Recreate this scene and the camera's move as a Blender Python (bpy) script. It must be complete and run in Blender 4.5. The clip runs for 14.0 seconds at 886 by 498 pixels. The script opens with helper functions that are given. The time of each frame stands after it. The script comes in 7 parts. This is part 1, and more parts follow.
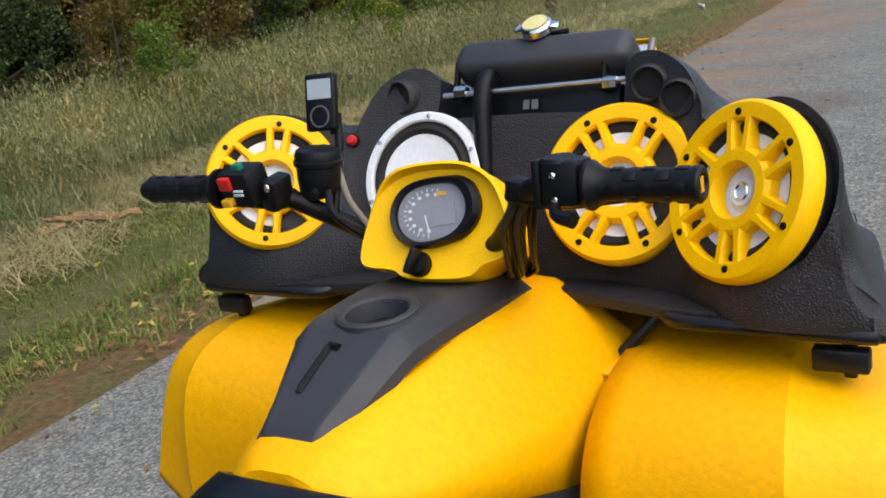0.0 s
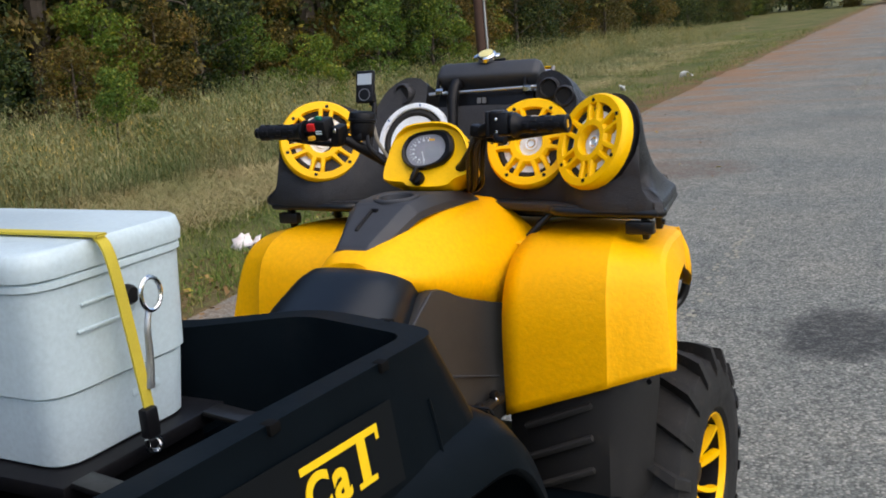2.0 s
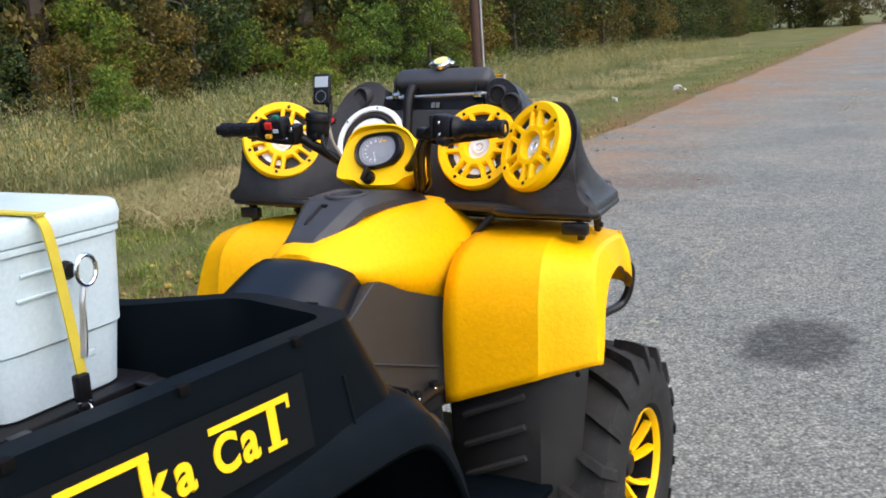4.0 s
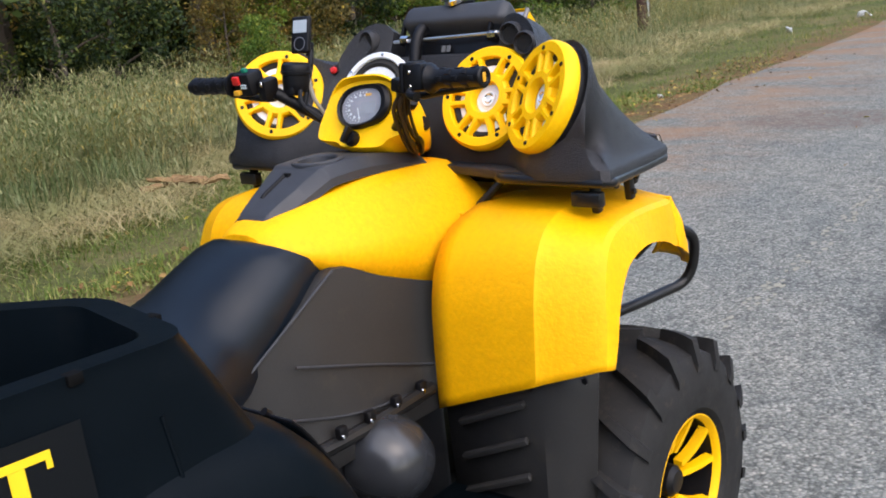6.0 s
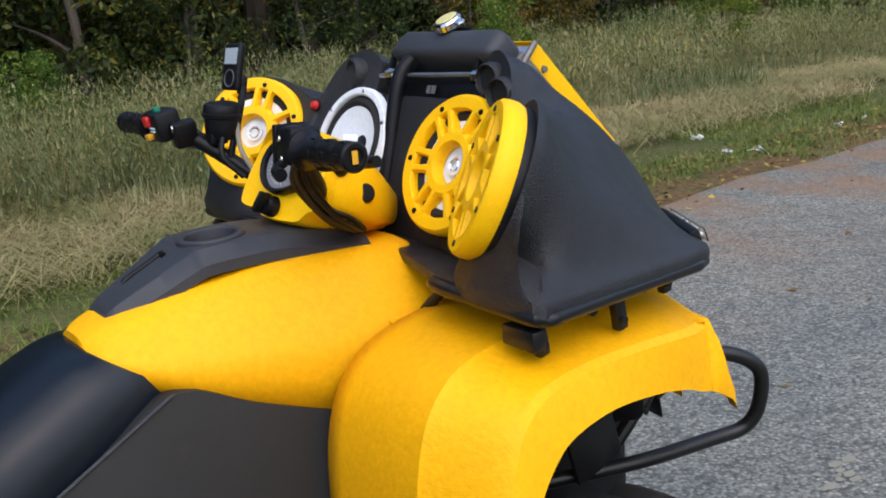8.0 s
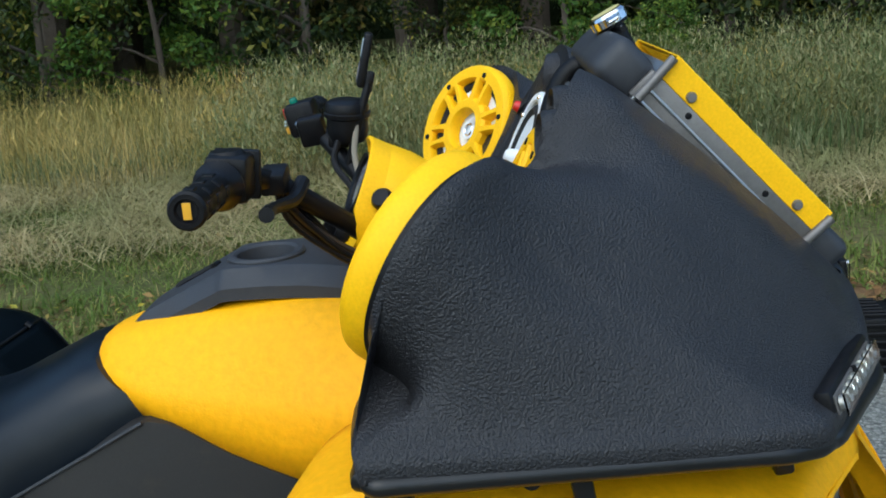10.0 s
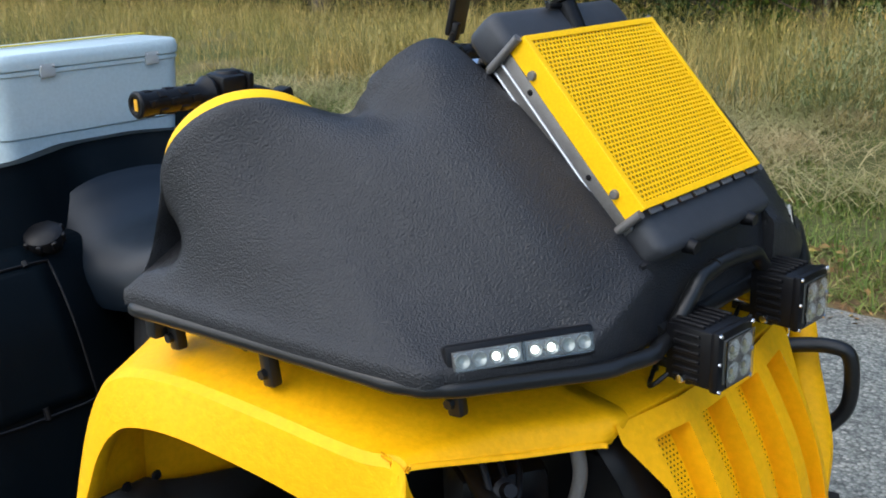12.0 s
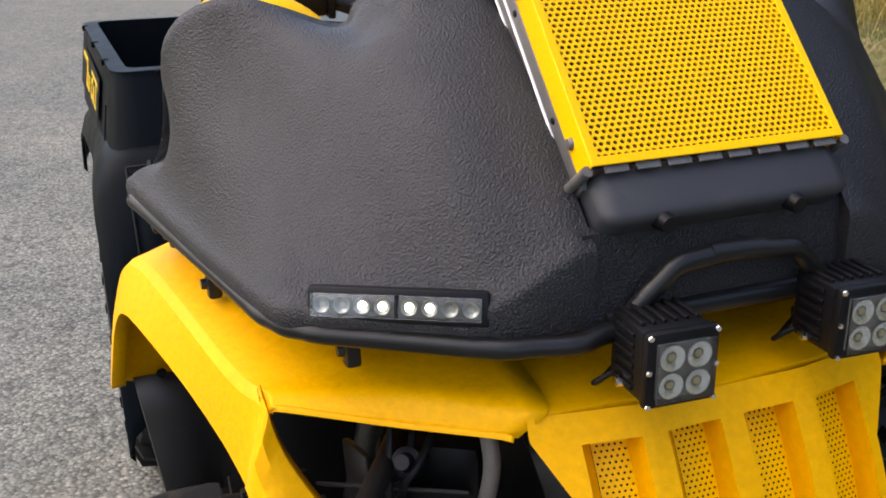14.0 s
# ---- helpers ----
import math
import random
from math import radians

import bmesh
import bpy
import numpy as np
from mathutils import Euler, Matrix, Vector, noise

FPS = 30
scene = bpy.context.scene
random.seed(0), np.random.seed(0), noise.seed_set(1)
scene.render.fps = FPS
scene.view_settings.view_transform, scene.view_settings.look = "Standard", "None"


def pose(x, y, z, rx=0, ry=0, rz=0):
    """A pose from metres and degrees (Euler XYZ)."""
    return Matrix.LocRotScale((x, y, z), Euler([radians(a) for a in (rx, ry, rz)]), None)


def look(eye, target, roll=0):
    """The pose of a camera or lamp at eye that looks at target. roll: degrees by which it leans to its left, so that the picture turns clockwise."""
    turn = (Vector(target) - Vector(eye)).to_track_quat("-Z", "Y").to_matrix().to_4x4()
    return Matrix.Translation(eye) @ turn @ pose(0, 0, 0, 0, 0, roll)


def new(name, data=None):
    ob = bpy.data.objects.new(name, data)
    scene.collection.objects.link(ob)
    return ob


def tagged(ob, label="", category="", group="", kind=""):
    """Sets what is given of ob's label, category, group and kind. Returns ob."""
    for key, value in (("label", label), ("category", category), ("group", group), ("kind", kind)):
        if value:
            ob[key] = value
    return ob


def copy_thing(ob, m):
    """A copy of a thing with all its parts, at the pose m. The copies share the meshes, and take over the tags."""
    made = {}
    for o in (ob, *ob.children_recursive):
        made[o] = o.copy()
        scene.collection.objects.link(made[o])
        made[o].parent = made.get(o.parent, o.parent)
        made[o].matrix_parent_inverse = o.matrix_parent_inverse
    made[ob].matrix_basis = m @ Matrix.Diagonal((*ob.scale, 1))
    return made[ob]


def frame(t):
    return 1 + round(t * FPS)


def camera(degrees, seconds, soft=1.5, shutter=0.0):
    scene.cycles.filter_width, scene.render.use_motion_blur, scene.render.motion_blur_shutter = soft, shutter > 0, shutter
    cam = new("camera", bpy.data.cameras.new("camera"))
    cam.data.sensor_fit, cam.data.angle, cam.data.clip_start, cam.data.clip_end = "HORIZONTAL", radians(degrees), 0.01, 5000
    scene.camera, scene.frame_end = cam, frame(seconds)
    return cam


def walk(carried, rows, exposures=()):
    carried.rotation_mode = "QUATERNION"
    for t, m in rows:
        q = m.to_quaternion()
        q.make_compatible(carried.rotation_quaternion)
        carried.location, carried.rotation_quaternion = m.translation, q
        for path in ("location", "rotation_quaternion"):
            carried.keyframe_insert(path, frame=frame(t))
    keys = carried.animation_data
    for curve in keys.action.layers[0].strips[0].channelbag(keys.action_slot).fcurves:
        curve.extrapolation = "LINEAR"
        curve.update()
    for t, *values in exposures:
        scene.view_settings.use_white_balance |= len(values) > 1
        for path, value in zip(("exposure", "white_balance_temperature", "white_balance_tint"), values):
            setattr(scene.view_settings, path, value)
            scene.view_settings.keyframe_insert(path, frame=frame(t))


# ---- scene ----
cam = camera(47.3, 14.0, 1.8)
PATH = [
    (0, (0.713, -0.93, 1.448), (-0.364, 0.663, 0.898), -8.8),
    (0.5, (0.862, -1.188, 1.444), (-0.179, 0.445, 0.946), -6.7),
    (1, (1.041, -1.415, 1.424), (-0.008, 0.218, 0.942), -5.7),
    (1.5, (1.113, -1.681, 1.416), (0.143, 0.017, 0.997), -4.9),
    (2, (1.147, -1.902, 1.415), (0.195, -0.197, 0.983), -4.9),
    (2.5, (1.217, -1.979, 1.42), (0.305, -0.249, 1.003), -5.1),
    (3, (1.265, -2.008, 1.415), (0.358, -0.27, 1.02), -4.0),
    (5.5, (1.366, -1.606, 1.378), (0.249, -0.022, 0.884), -4.9),
    (6, (1.42, -1.402, 1.359), (0.189, 0.092, 0.856), -6.1),
    (6.5, (1.487, -1.197, 1.37), (0.162, 0.216, 0.87), -4.5),
    (7, (1.443, -1.016, 1.376), (0.036, 0.312, 0.867), -4.3),
    (7.5, (1.389, -0.834, 1.395), (-0.063, 0.454, 0.912), -5.2),
    (8, (1.408, -0.602, 1.383), (-0.173, 0.518, 0.887), -4.8),
    (8.5, (1.435, -0.384, 1.387), (-0.283, 0.511, 0.887), -3.9),
    (9, (1.389, -0.178, 1.386), (-0.449, 0.39, 0.838), -3.6),
    (11.3, (1.212, 0.932, 1.393), (-0.46, -0.047, 0.895), -3.2),
    (11.5, (1.202, 1.03, 1.392), (-0.379, -0.073, 0.857), -3.0),
    (12, (1.131, 1.229, 1.403), (-0.28, -0.062, 0.817), -2.0),
    (12.5, (0.951, 1.297, 1.403), (-0.264, -0.184, 0.828), -0.9),
    (13, (0.829, 1.327, 1.366), (-0.257, -0.234, 0.746), -0.4),
    (13.5, (0.725, 1.404, 1.349), (-0.156, -0.29, 0.754), -0.2),
    (14, (0.631, 1.428, 1.343), (-0.08, -0.317, 0.674), -0.8),
]
walk(cam, [(t, look(eye, target, roll)) for t, eye, target, roll in PATH],
     [(0.0, 1.2, 6900, 12), (0.5, 1.16, 6900, 13), (1.0, 1.0, 6900, 13), (2.0, 1.1, 6900, 12), (3.0, 1.45, 6900, 12), (5.5, 1.66, 6650, 16), (6.5, 1.4, 6600, 13), (7.5, 1.27, 6450, 15), (8.5, 0.92, 6200, 5), (9.0, 0.8, 5850, -2), (11.5, 1.38, 6050, 3), (12.0, 1.42, 6250, 6), (12.5, 1.54, 6750, 14), (13.0, 1.58, 6900, 15), (14.0, 1.56, 7400, 17)])

# ---- world, sun and exposure ----
world = bpy.data.worlds.new("sky")
scene.world = world
world.use_nodes = True
wn = world.node_tree.nodes
wl = world.node_tree.links
sky = wn.new("ShaderNodeTexSky")
sky.sky_type = "NISHITA"
sky.sun_disc = False
sky.sun_elevation = radians(50)
sky.sun_rotation = radians(111)
sky.air_density, sky.dust_density, sky.ozone_density = 1.0, 1.3, 1.0
wn["Background"].inputs["Strength"].default_value = 0.15
wl.new(sky.outputs["Color"], wn["Background"].inputs["Color"])
sun = new("sun", bpy.data.lights.new("sun", "SUN"))
sun.data.energy, sun.data.angle, sun.data.color = 1.3, radians(100), (1.0, 0.95, 0.88)
sun.matrix_world = look((6.8, -1.4, 8.2), (0, 0, 0))

# ---- materials ----


def shader(name, rough=0.6, metal=0.0, spec=0.5):
    m = bpy.data.materials.new(name)
    m.use_nodes = True
    b = m.node_tree.nodes["Principled BSDF"]
    b.inputs["Roughness"].default_value = rough
    b.inputs["Metallic"].default_value = metal
    b.inputs["Specular IOR Level"].default_value = spec
    return m, m.node_tree.nodes, m.node_tree.links, b


def noise_node(n, l, scale, detail=4.0, coord=None, rough=0.6):
    t = n.new("ShaderNodeTexNoise")
    t.inputs["Scale"].default_value, t.inputs["Detail"].default_value = scale, detail
    t.inputs["Roughness"].default_value = rough
    l.new(coord, t.inputs["Vector"])
    return t.outputs["Fac"]


def ramp(n, l, fac, stops):
    r = n.new("ShaderNodeValToRGB")
    while len(r.color_ramp.elements) < len(stops):
        r.color_ramp.elements.new(0.5)
    for e, (p, c) in zip(r.color_ramp.elements, stops):
        e.position, e.color = p, (*c, 1.0)
    l.new(fac, r.inputs["Fac"])
    return r.outputs["Color"]


def mix(n, l, fac, a, b, kind="MIX"):
    x = n.new("ShaderNodeMix")
    x.data_type, x.blend_type = "RGBA", kind
    for sock, v in ((x.inputs["Factor"], fac), (x.inputs["A"], a), (x.inputs["B"], b)):
        if isinstance(v, bpy.types.NodeSocket):
            l.new(v, sock)
        elif isinstance(v, tuple):
            sock.default_value = (*v, 1.0)
        else:
            sock.default_value = v
    return x.outputs["Result"]


def bump(n, l, b, height, strength, distance):
    k = n.new("ShaderNodeBump")
    k.inputs["Strength"].default_value, k.inputs["Distance"].default_value = strength, distance
    l.new(height, k.inputs["Height"])
    l.new(k.outputs["Normal"], b.inputs["Normal"])
    return k


def surface(name, dark, light, rough=0.6, metal=0.0, spec=0.5, big=6.0, fine=120.0, bumps=(0.3, 0.001), dirt=None, rough_var=0.12, bump_scale=None):
    """A painted, moulded or coated surface: broad and fine colour variation, uneven gloss and fine relief."""
    m, n, l, b = shader(name, rough, metal, spec)
    c = n.new("ShaderNodeTexCoord").outputs["Object"]
    f1 = noise_node(n, l, big, 5, c)
    f2 = noise_node(n, l, fine, 3, c)
    col = mix(n, l, f1, dark, light)
    grain = ramp(n, l, f2, ((0.3, (0.91, 0.91, 0.91)), (0.7, (1.04, 1.04, 1.04))))
    col = mix(n, l, 1.0, col, grain, "MULTIPLY")
    if dirt:
        f3 = noise_node(n, l, big * 2.3, 8, c, 0.75)
        mask = ramp(n, l, f3, ((0.55, (0, 0, 0)), (0.75, (1, 1, 1))))
        s = n.new("ShaderNodeMath")
        s.operation = "MULTIPLY"
        s.inputs[1].default_value = dirt[1]
        l.new(mask, s.inputs[0])
        col = mix(n, l, s.outputs[0], col, dirt[0])
    l.new(col, b.inputs["Base Color"])
    mr = n.new("ShaderNodeMapRange")
    mr.inputs["To Min"].default_value, mr.inputs["To Max"].default_value = max(rough - rough_var, 0.02), min(rough + rough_var, 1)
    l.new(noise_node(n, l, big * 3, 4, c), mr.inputs["Value"])
    l.new(mr.outputs["Result"], b.inputs["Roughness"])
    if bumps:
        bump(n, l, b, noise_node(n, l, bump_scale or fine, 2, c), *bumps)
    return m


def plain(name, colour, rough=0.5, metal=0.0, spec=0.5):
    m, n, l, b = shader(name, rough, metal, spec)
    c = n.new("ShaderNodeTexCoord").outputs["Object"]
    f = noise_node(n, l, 40.0, 4, c)
    lo = tuple(v * 0.85 for v in colour)
    l.new(mix(n, l, f, lo, colour), b.inputs["Base Color"])
    return m


YELLOW = surface("yellow_coating", (0.88, 0.405, 0.0), (0.93, 0.443, 0.0), 0.54, 0, 0.20, 5, 95, (0.38, 0.0022), ((0.6, 0.32, 0.01), 0.10))
YELLOW_FLAT = surface("yellow_grille_paint", (0.90, 0.485, 0.0), (0.95, 0.525, 0.0), 0.5, 0, 0.22, 9, 300, (0.15, 0.0006), ((0.5, 0.28, 0.01), 0.15))
LINER = surface("black_spray_liner", (0.008, 0.008, 0.010), (0.019, 0.019, 0.021), 0.41, 0, 0.42, 8, 260, (1.0, 0.0025), ((0.05, 0.045, 0.042), 0.18), 0.12, 400)
PLASTIC = surface("dark_grey_plastic", (0.0014, 0.0028, 0.0042), (0.003, 0.0056, 0.008), 0.42, 0, 0.045, 6, 260, (0.22, 0.0006), ((0.016, 0.017, 0.018), 0.18))
SIDE = surface("scuffed_side_plastic", (0.018, 0.018, 0.0185), (0.034, 0.033, 0.032), 0.44, 0, 0.30, 6, 260, (0.2, 0.0006), ((0.07, 0.058, 0.042), 0.35))
CONSOLE = surface("console_plastic", (0.023, 0.025, 0.030), (0.038, 0.040, 0.045), 0.55, 0, 0.4, 7, 320, (0.2, 0.0006), ((0.09, 0.085, 0.08), 0.25))
BLACK = surface("black_moulded_plastic", (0.003, 0.003, 0.004), (0.008, 0.008, 0.009), 0.40, 0, 0.19, 15, 200, (0.12, 0.0005), ((0.05, 0.042, 0.034), 0.15))
STEEL_BLACK = surface("black_powder_coat", (0.005, 0.005, 0.005), (0.012, 0.012, 0.012), 0.35, 0, 0.36, 18, 250, (0.12, 0.0004), ((0.09, 0.05, 0.03), 0.15))
VINYL = surface("black_seat_vinyl", (0.002, 0.004, 0.007), (0.005, 0.009, 0.015), 0.36, 0, 0.29, 6, 420, (0.18, 0.0005), ((0.03, 0.03, 0.03), 0.12))
RUBBER = surface("tyre_rubber", (0.012, 0.012, 0.012), (0.026, 0.025, 0.024), 0.7, 0, 0.2, 12, 160, (0.3, 0.001), ((0.11, 0.085, 0.06), 0.35))
WHITE = surface("white_plastic", (0.41, 0.50, 0.53), (0.49, 0.585, 0.605), 0.45, 0, 0.5, 5, 150, (0.1, 0.0005), ((0.33, 0.35, 0.33), 0.18))
CONE = surface("white_speaker_cone", (0.68, 0.72, 0.74), (0.78, 0.81, 0.83), 0.5, 0, 0.4, 14, 150, (0.1, 0.0003))
CHROME = plain("chrome", (0.75, 0.75, 0.76), 0.16, 1.0)
ALUMINIUM = surface("brushed_aluminium", (0.42, 0.43, 0.44), (0.62, 0.63, 0.64), 0.36, 1.0, 0.5, 20, 300, (0.15, 0.0004), ((0.2, 0.18, 0.15), 0.3))
DULL = surface("dull_grey_metal", (0.13, 0.12, 0.11), (0.22, 0.21, 0.20), 0.5, 0.6, 0.5, 30, 300, (0.15, 0.0004), ((0.1, 0.08, 0.06), 0.4))
COVER = plain("polished_dark_cover", (0.024, 0.026, 0.030), 0.24, 0.0, 0.5)
RED = plain("red_plastic", (0.55, 0.015, 0.012), 0.35)
GREEN = plain("green_plastic", (0.0, 0.16, 0.10), 0.4)
AMBER = plain("amber_plastic", (0.75, 0.38, 0.02), 0.4)
STRAP = surface("yellow_strap_cord", (0.42, 0.33, 0.03), (0.58, 0.46, 0.05), 0.75, 0, 0.3, 30, 500, (0.4, 0.001))
FIN = surface("radiator_fins", (0.07, 0.05, 0.05), (0.13, 0.10, 0.095), 0.6, 0.3, 0.5, 30, 500, (0.3, 0.001))
PAPER = surface("litter_paper", (0.62, 0.50, 0.46), (0.78, 0.74, 0.72), 0.8, 0, 0.3, 30, 80, (0.2, 0.001))
LED_LENS = plain("led_reflector", (0.72, 0.74, 0.72), 0.12, 0.9)
LED_DIM = plain("unlit_led_reflector", (0.34, 0.33, 0.29), 0.28, 0.8)
CHIP = plain("led_chip_amber", (0.22, 0.19, 0.08), 0.4)
CAP_FACE = surface("cap_sticker", (0.62, 0.52, 0.16), (0.8, 0.72, 0.34), 0.4, 0.2, 0.5, 60, 200, (0.1, 0.0003))


def glass(name, tint=(0.9, 0.93, 0.95), rough=0.03):
    m, n, l, b = shader(name, rough)
    b.inputs["Base Color"].default_value = (*tint, 1)
    b.inputs["Transmission Weight"].default_value = 1.0
    b.inputs["IOR"].default_value = 1.45
    return m


GLASS = glass("clear_lens")


def glowing(name, colour, strength):
    m, n, l, b = shader(name, 0.3)
    b.inputs["Base Color"].default_value = (*colour, 1)
    b.inputs["Emission Color"].default_value = (*colour, 1)
    b.inputs["Emission Strength"].default_value = strength
    return m


SCREEN = glowing("lit_display", (0.27, 0.31, 0.34), 0.10)
LED_ON = glowing("lit_white_led", (0.95, 1.0, 0.92), 2.2)


def leaf_material(name, stops, spec=0.25, back=0.25):
    """Leaves and blades: colour by piece, with some light passing through."""
    m, n, l, b = shader(name, 0.62, 0, spec)
    g = n.new("ShaderNodeNewGeometry")
    col = ramp(n, l, g.outputs["Random Per Island"], stops)
    c = n.new("ShaderNodeTexCoord").outputs["Object"]
    f = ramp(n, l, noise_node(n, l, 0.9, 3, c), ((0.3, (0.52, 0.64, 0.42)), (0.7, (1.22, 1.10, 1.0))))
    col = mix(n, l, 1.0, col, f, "MULTIPLY")
    o = n.new("ShaderNodeObjectInfo")
    tree = ramp(n, l, o.outputs["Random"], ((0.0, (0.75, 0.85, 0.8)), (0.5, (1.0, 1.0, 0.9)), (1.0, (1.25, 1.1, 0.75))))
    col = mix(n, l, 1.0, col, tree, "MULTIPLY")
    l.new(col, b.inputs["Base Color"])
    tr = n.new("ShaderNodeBsdfTranslucent")
    l.new(col, tr.inputs["Color"])
    ms = n.new("ShaderNodeMixShader")
    ms.inputs[0].default_value = back
    l.new(b.outputs[0], ms.inputs[1])
    l.new(tr.outputs[0], ms.inputs[2])
    l.new(ms.outputs[0], n["Material Output"].inputs["Surface"])
    return m


LEAF = leaf_material("forest_leaves", ((0.0, (0.008, 0.019, 0.007)), (0.45, (0.023, 0.042, 0.012)), (0.8, (0.052, 0.076, 0.017)), (0.97, (0.16, 0.15, 0.03))))
LEAF_DRY = leaf_material("turning_leaves", ((0.0, (0.05, 0.045, 0.018)), (0.5, (0.10, 0.085, 0.022)), (0.85, (0.14, 0.09, 0.03)), (1.0, (0.26, 0.2, 0.03))))
BUSH = leaf_material("bright_bush_leaves", ((0.0, (0.05, 0.10, 0.02)), (0.6, (0.09, 0.16, 0.025)), (1.0, (0.2, 0.22, 0.03))))
TALL_GREEN = leaf_material("tall_green_grass_blades", ((0.0, (0.11, 0.14, 0.06)), (0.4, (0.19, 0.205, 0.10)), (0.75, (0.29, 0.27, 0.155)), (1.0, (0.42, 0.38, 0.25))))
TALL = leaf_material("tall_dry_grass_blades", ((0.0, (0.13, 0.14, 0.055)), (0.35, (0.27, 0.235, 0.105)), (0.7, (0.43, 0.34, 0.155)), (1.0, (0.56, 0.46, 0.24))))
SHORT = leaf_material("short_grass_blades", ((0.0, (0.085, 0.14, 0.03)), (0.6, (0.16, 0.215, 0.055)), (0.87, (0.24, 0.25, 0.09)), (1.0, (0.40, 0.34, 0.19))))
HAY = leaf_material("cut_hay_stems", ((0.0, (0.24, 0.19, 0.105)), (0.5, (0.43, 0.345, 0.20)), (1.0, (0.60, 0.51, 0.33))))
DEAD = leaf_material("dead_leaves", ((0.0, (0.10, 0.05, 0.02)), (0.5, (0.22, 0.12, 0.05)), (0.85, (0.34, 0.22, 0.09)), (1.0, (0.5, 0.4, 0.06))), back=0.1)
BARK = surface("bark", (0.045, 0.036, 0.028), (0.11, 0.09, 0.07), 0.85, 0, 0.2, 3, 40, (0.8, 0.01))
POLE_WOOD = surface("weathered_pole_wood", (0.055, 0.03, 0.022), (0.10, 0.06, 0.045), 0.85, 0, 0.2, 3, 60, (0.6, 0.004))
LOG_WOOD = surface("rotten_log_wood", (0.08, 0.05, 0.025), (0.40, 0.25, 0.115), 0.85, 0, 0.2, 14, 70, (0.8, 0.006))


class Axes:
    """The sockets of a place's two axes, x taken from the swinging road's own line."""

    def __init__(self, x, y):
        self.outputs = {"X": x, "Y": y}


def along_road(n, l, c):
    sep = n.new("ShaderNodeSeparateXYZ")
    l.new(c, sep.inputs[0])
    far, near, k1, k2 = (n.new("ShaderNodeMath") for _ in range(4))
    far.operation, near.operation, k1.operation, k2.operation = "MAXIMUM", "MINIMUM", "MULTIPLY_ADD", "MULTIPLY_ADD"
    for node in (far, near):
        l.new(sep.outputs["Y"], node.inputs[0])
        node.inputs[1].default_value = 1.0
    l.new(far.outputs[0], k1.inputs[0])
    k1.inputs[1].default_value = 0.058
    l.new(sep.outputs["X"], k1.inputs[2])
    l.new(near.outputs[0], k2.inputs[0])
    k2.inputs[1].default_value = 0.026
    l.new(k1.outputs[0], k2.inputs[2])
    return Axes(k2.outputs[0], sep.outputs["Y"])


def ground_material():
    m, n, l, b = shader("verge_soil_and_thatch", 0.95, 0, 0.1)
    c = n.new("ShaderNodeTexCoord").outputs["Object"]
    f1 = noise_node(n, l, 0.7, 6, c)
    f2 = noise_node(n, l, 25, 6, c, 0.75)
    soil = ramp(n, l, f1, ((0.3, (0.065, 0.09, 0.028)), (0.5, (0.11, 0.115, 0.045)), (0.7, (0.18, 0.145, 0.075))))
    sep = along_road(n, l, c)
    edge = n.new("ShaderNodeMapRange")
    edge.inputs["From Min"].default_value, edge.inputs["From Max"].default_value = -3.65, -2.85
    l.new(sep.outputs["X"], edge.inputs["Value"])
    bare = n.new("ShaderNodeMath")
    bare.operation = "MULTIPLY"
    l.new(edge.outputs["Result"], bare.inputs[0])
    l.new(ramp(n, l, noise_node(n, l, 2.2, 6, c, 0.7), ((0.36, (0, 0, 0)), (0.56, (1, 1, 1)))), bare.inputs[1])
    near = n.new("ShaderNodeMapRange")
    near.inputs["From Min"].default_value, near.inputs["From Max"].default_value = 0.0, -1.0
    l.new(sep.outputs["X"], near.inputs["Value"])
    left = n.new("ShaderNodeMath")
    left.operation = "MULTIPLY"
    l.new(bare.outputs[0], left.inputs[0])
    l.new(near.outputs["Result"], left.inputs[1])
    soil = mix(n, l, left.outputs[0], soil, (0.17, 0.105, 0.055))
    fine = ramp(n, l, f2, ((0.3, (0.45, 0.45, 0.42)), (0.7, (1.35, 1.3, 1.2))))
    l.new(mix(n, l, 1.0, soil, fine, "MULTIPLY"), b.inputs["Base Color"])
    bump(n, l, b, f2, 0.8, 0.03)
    return m


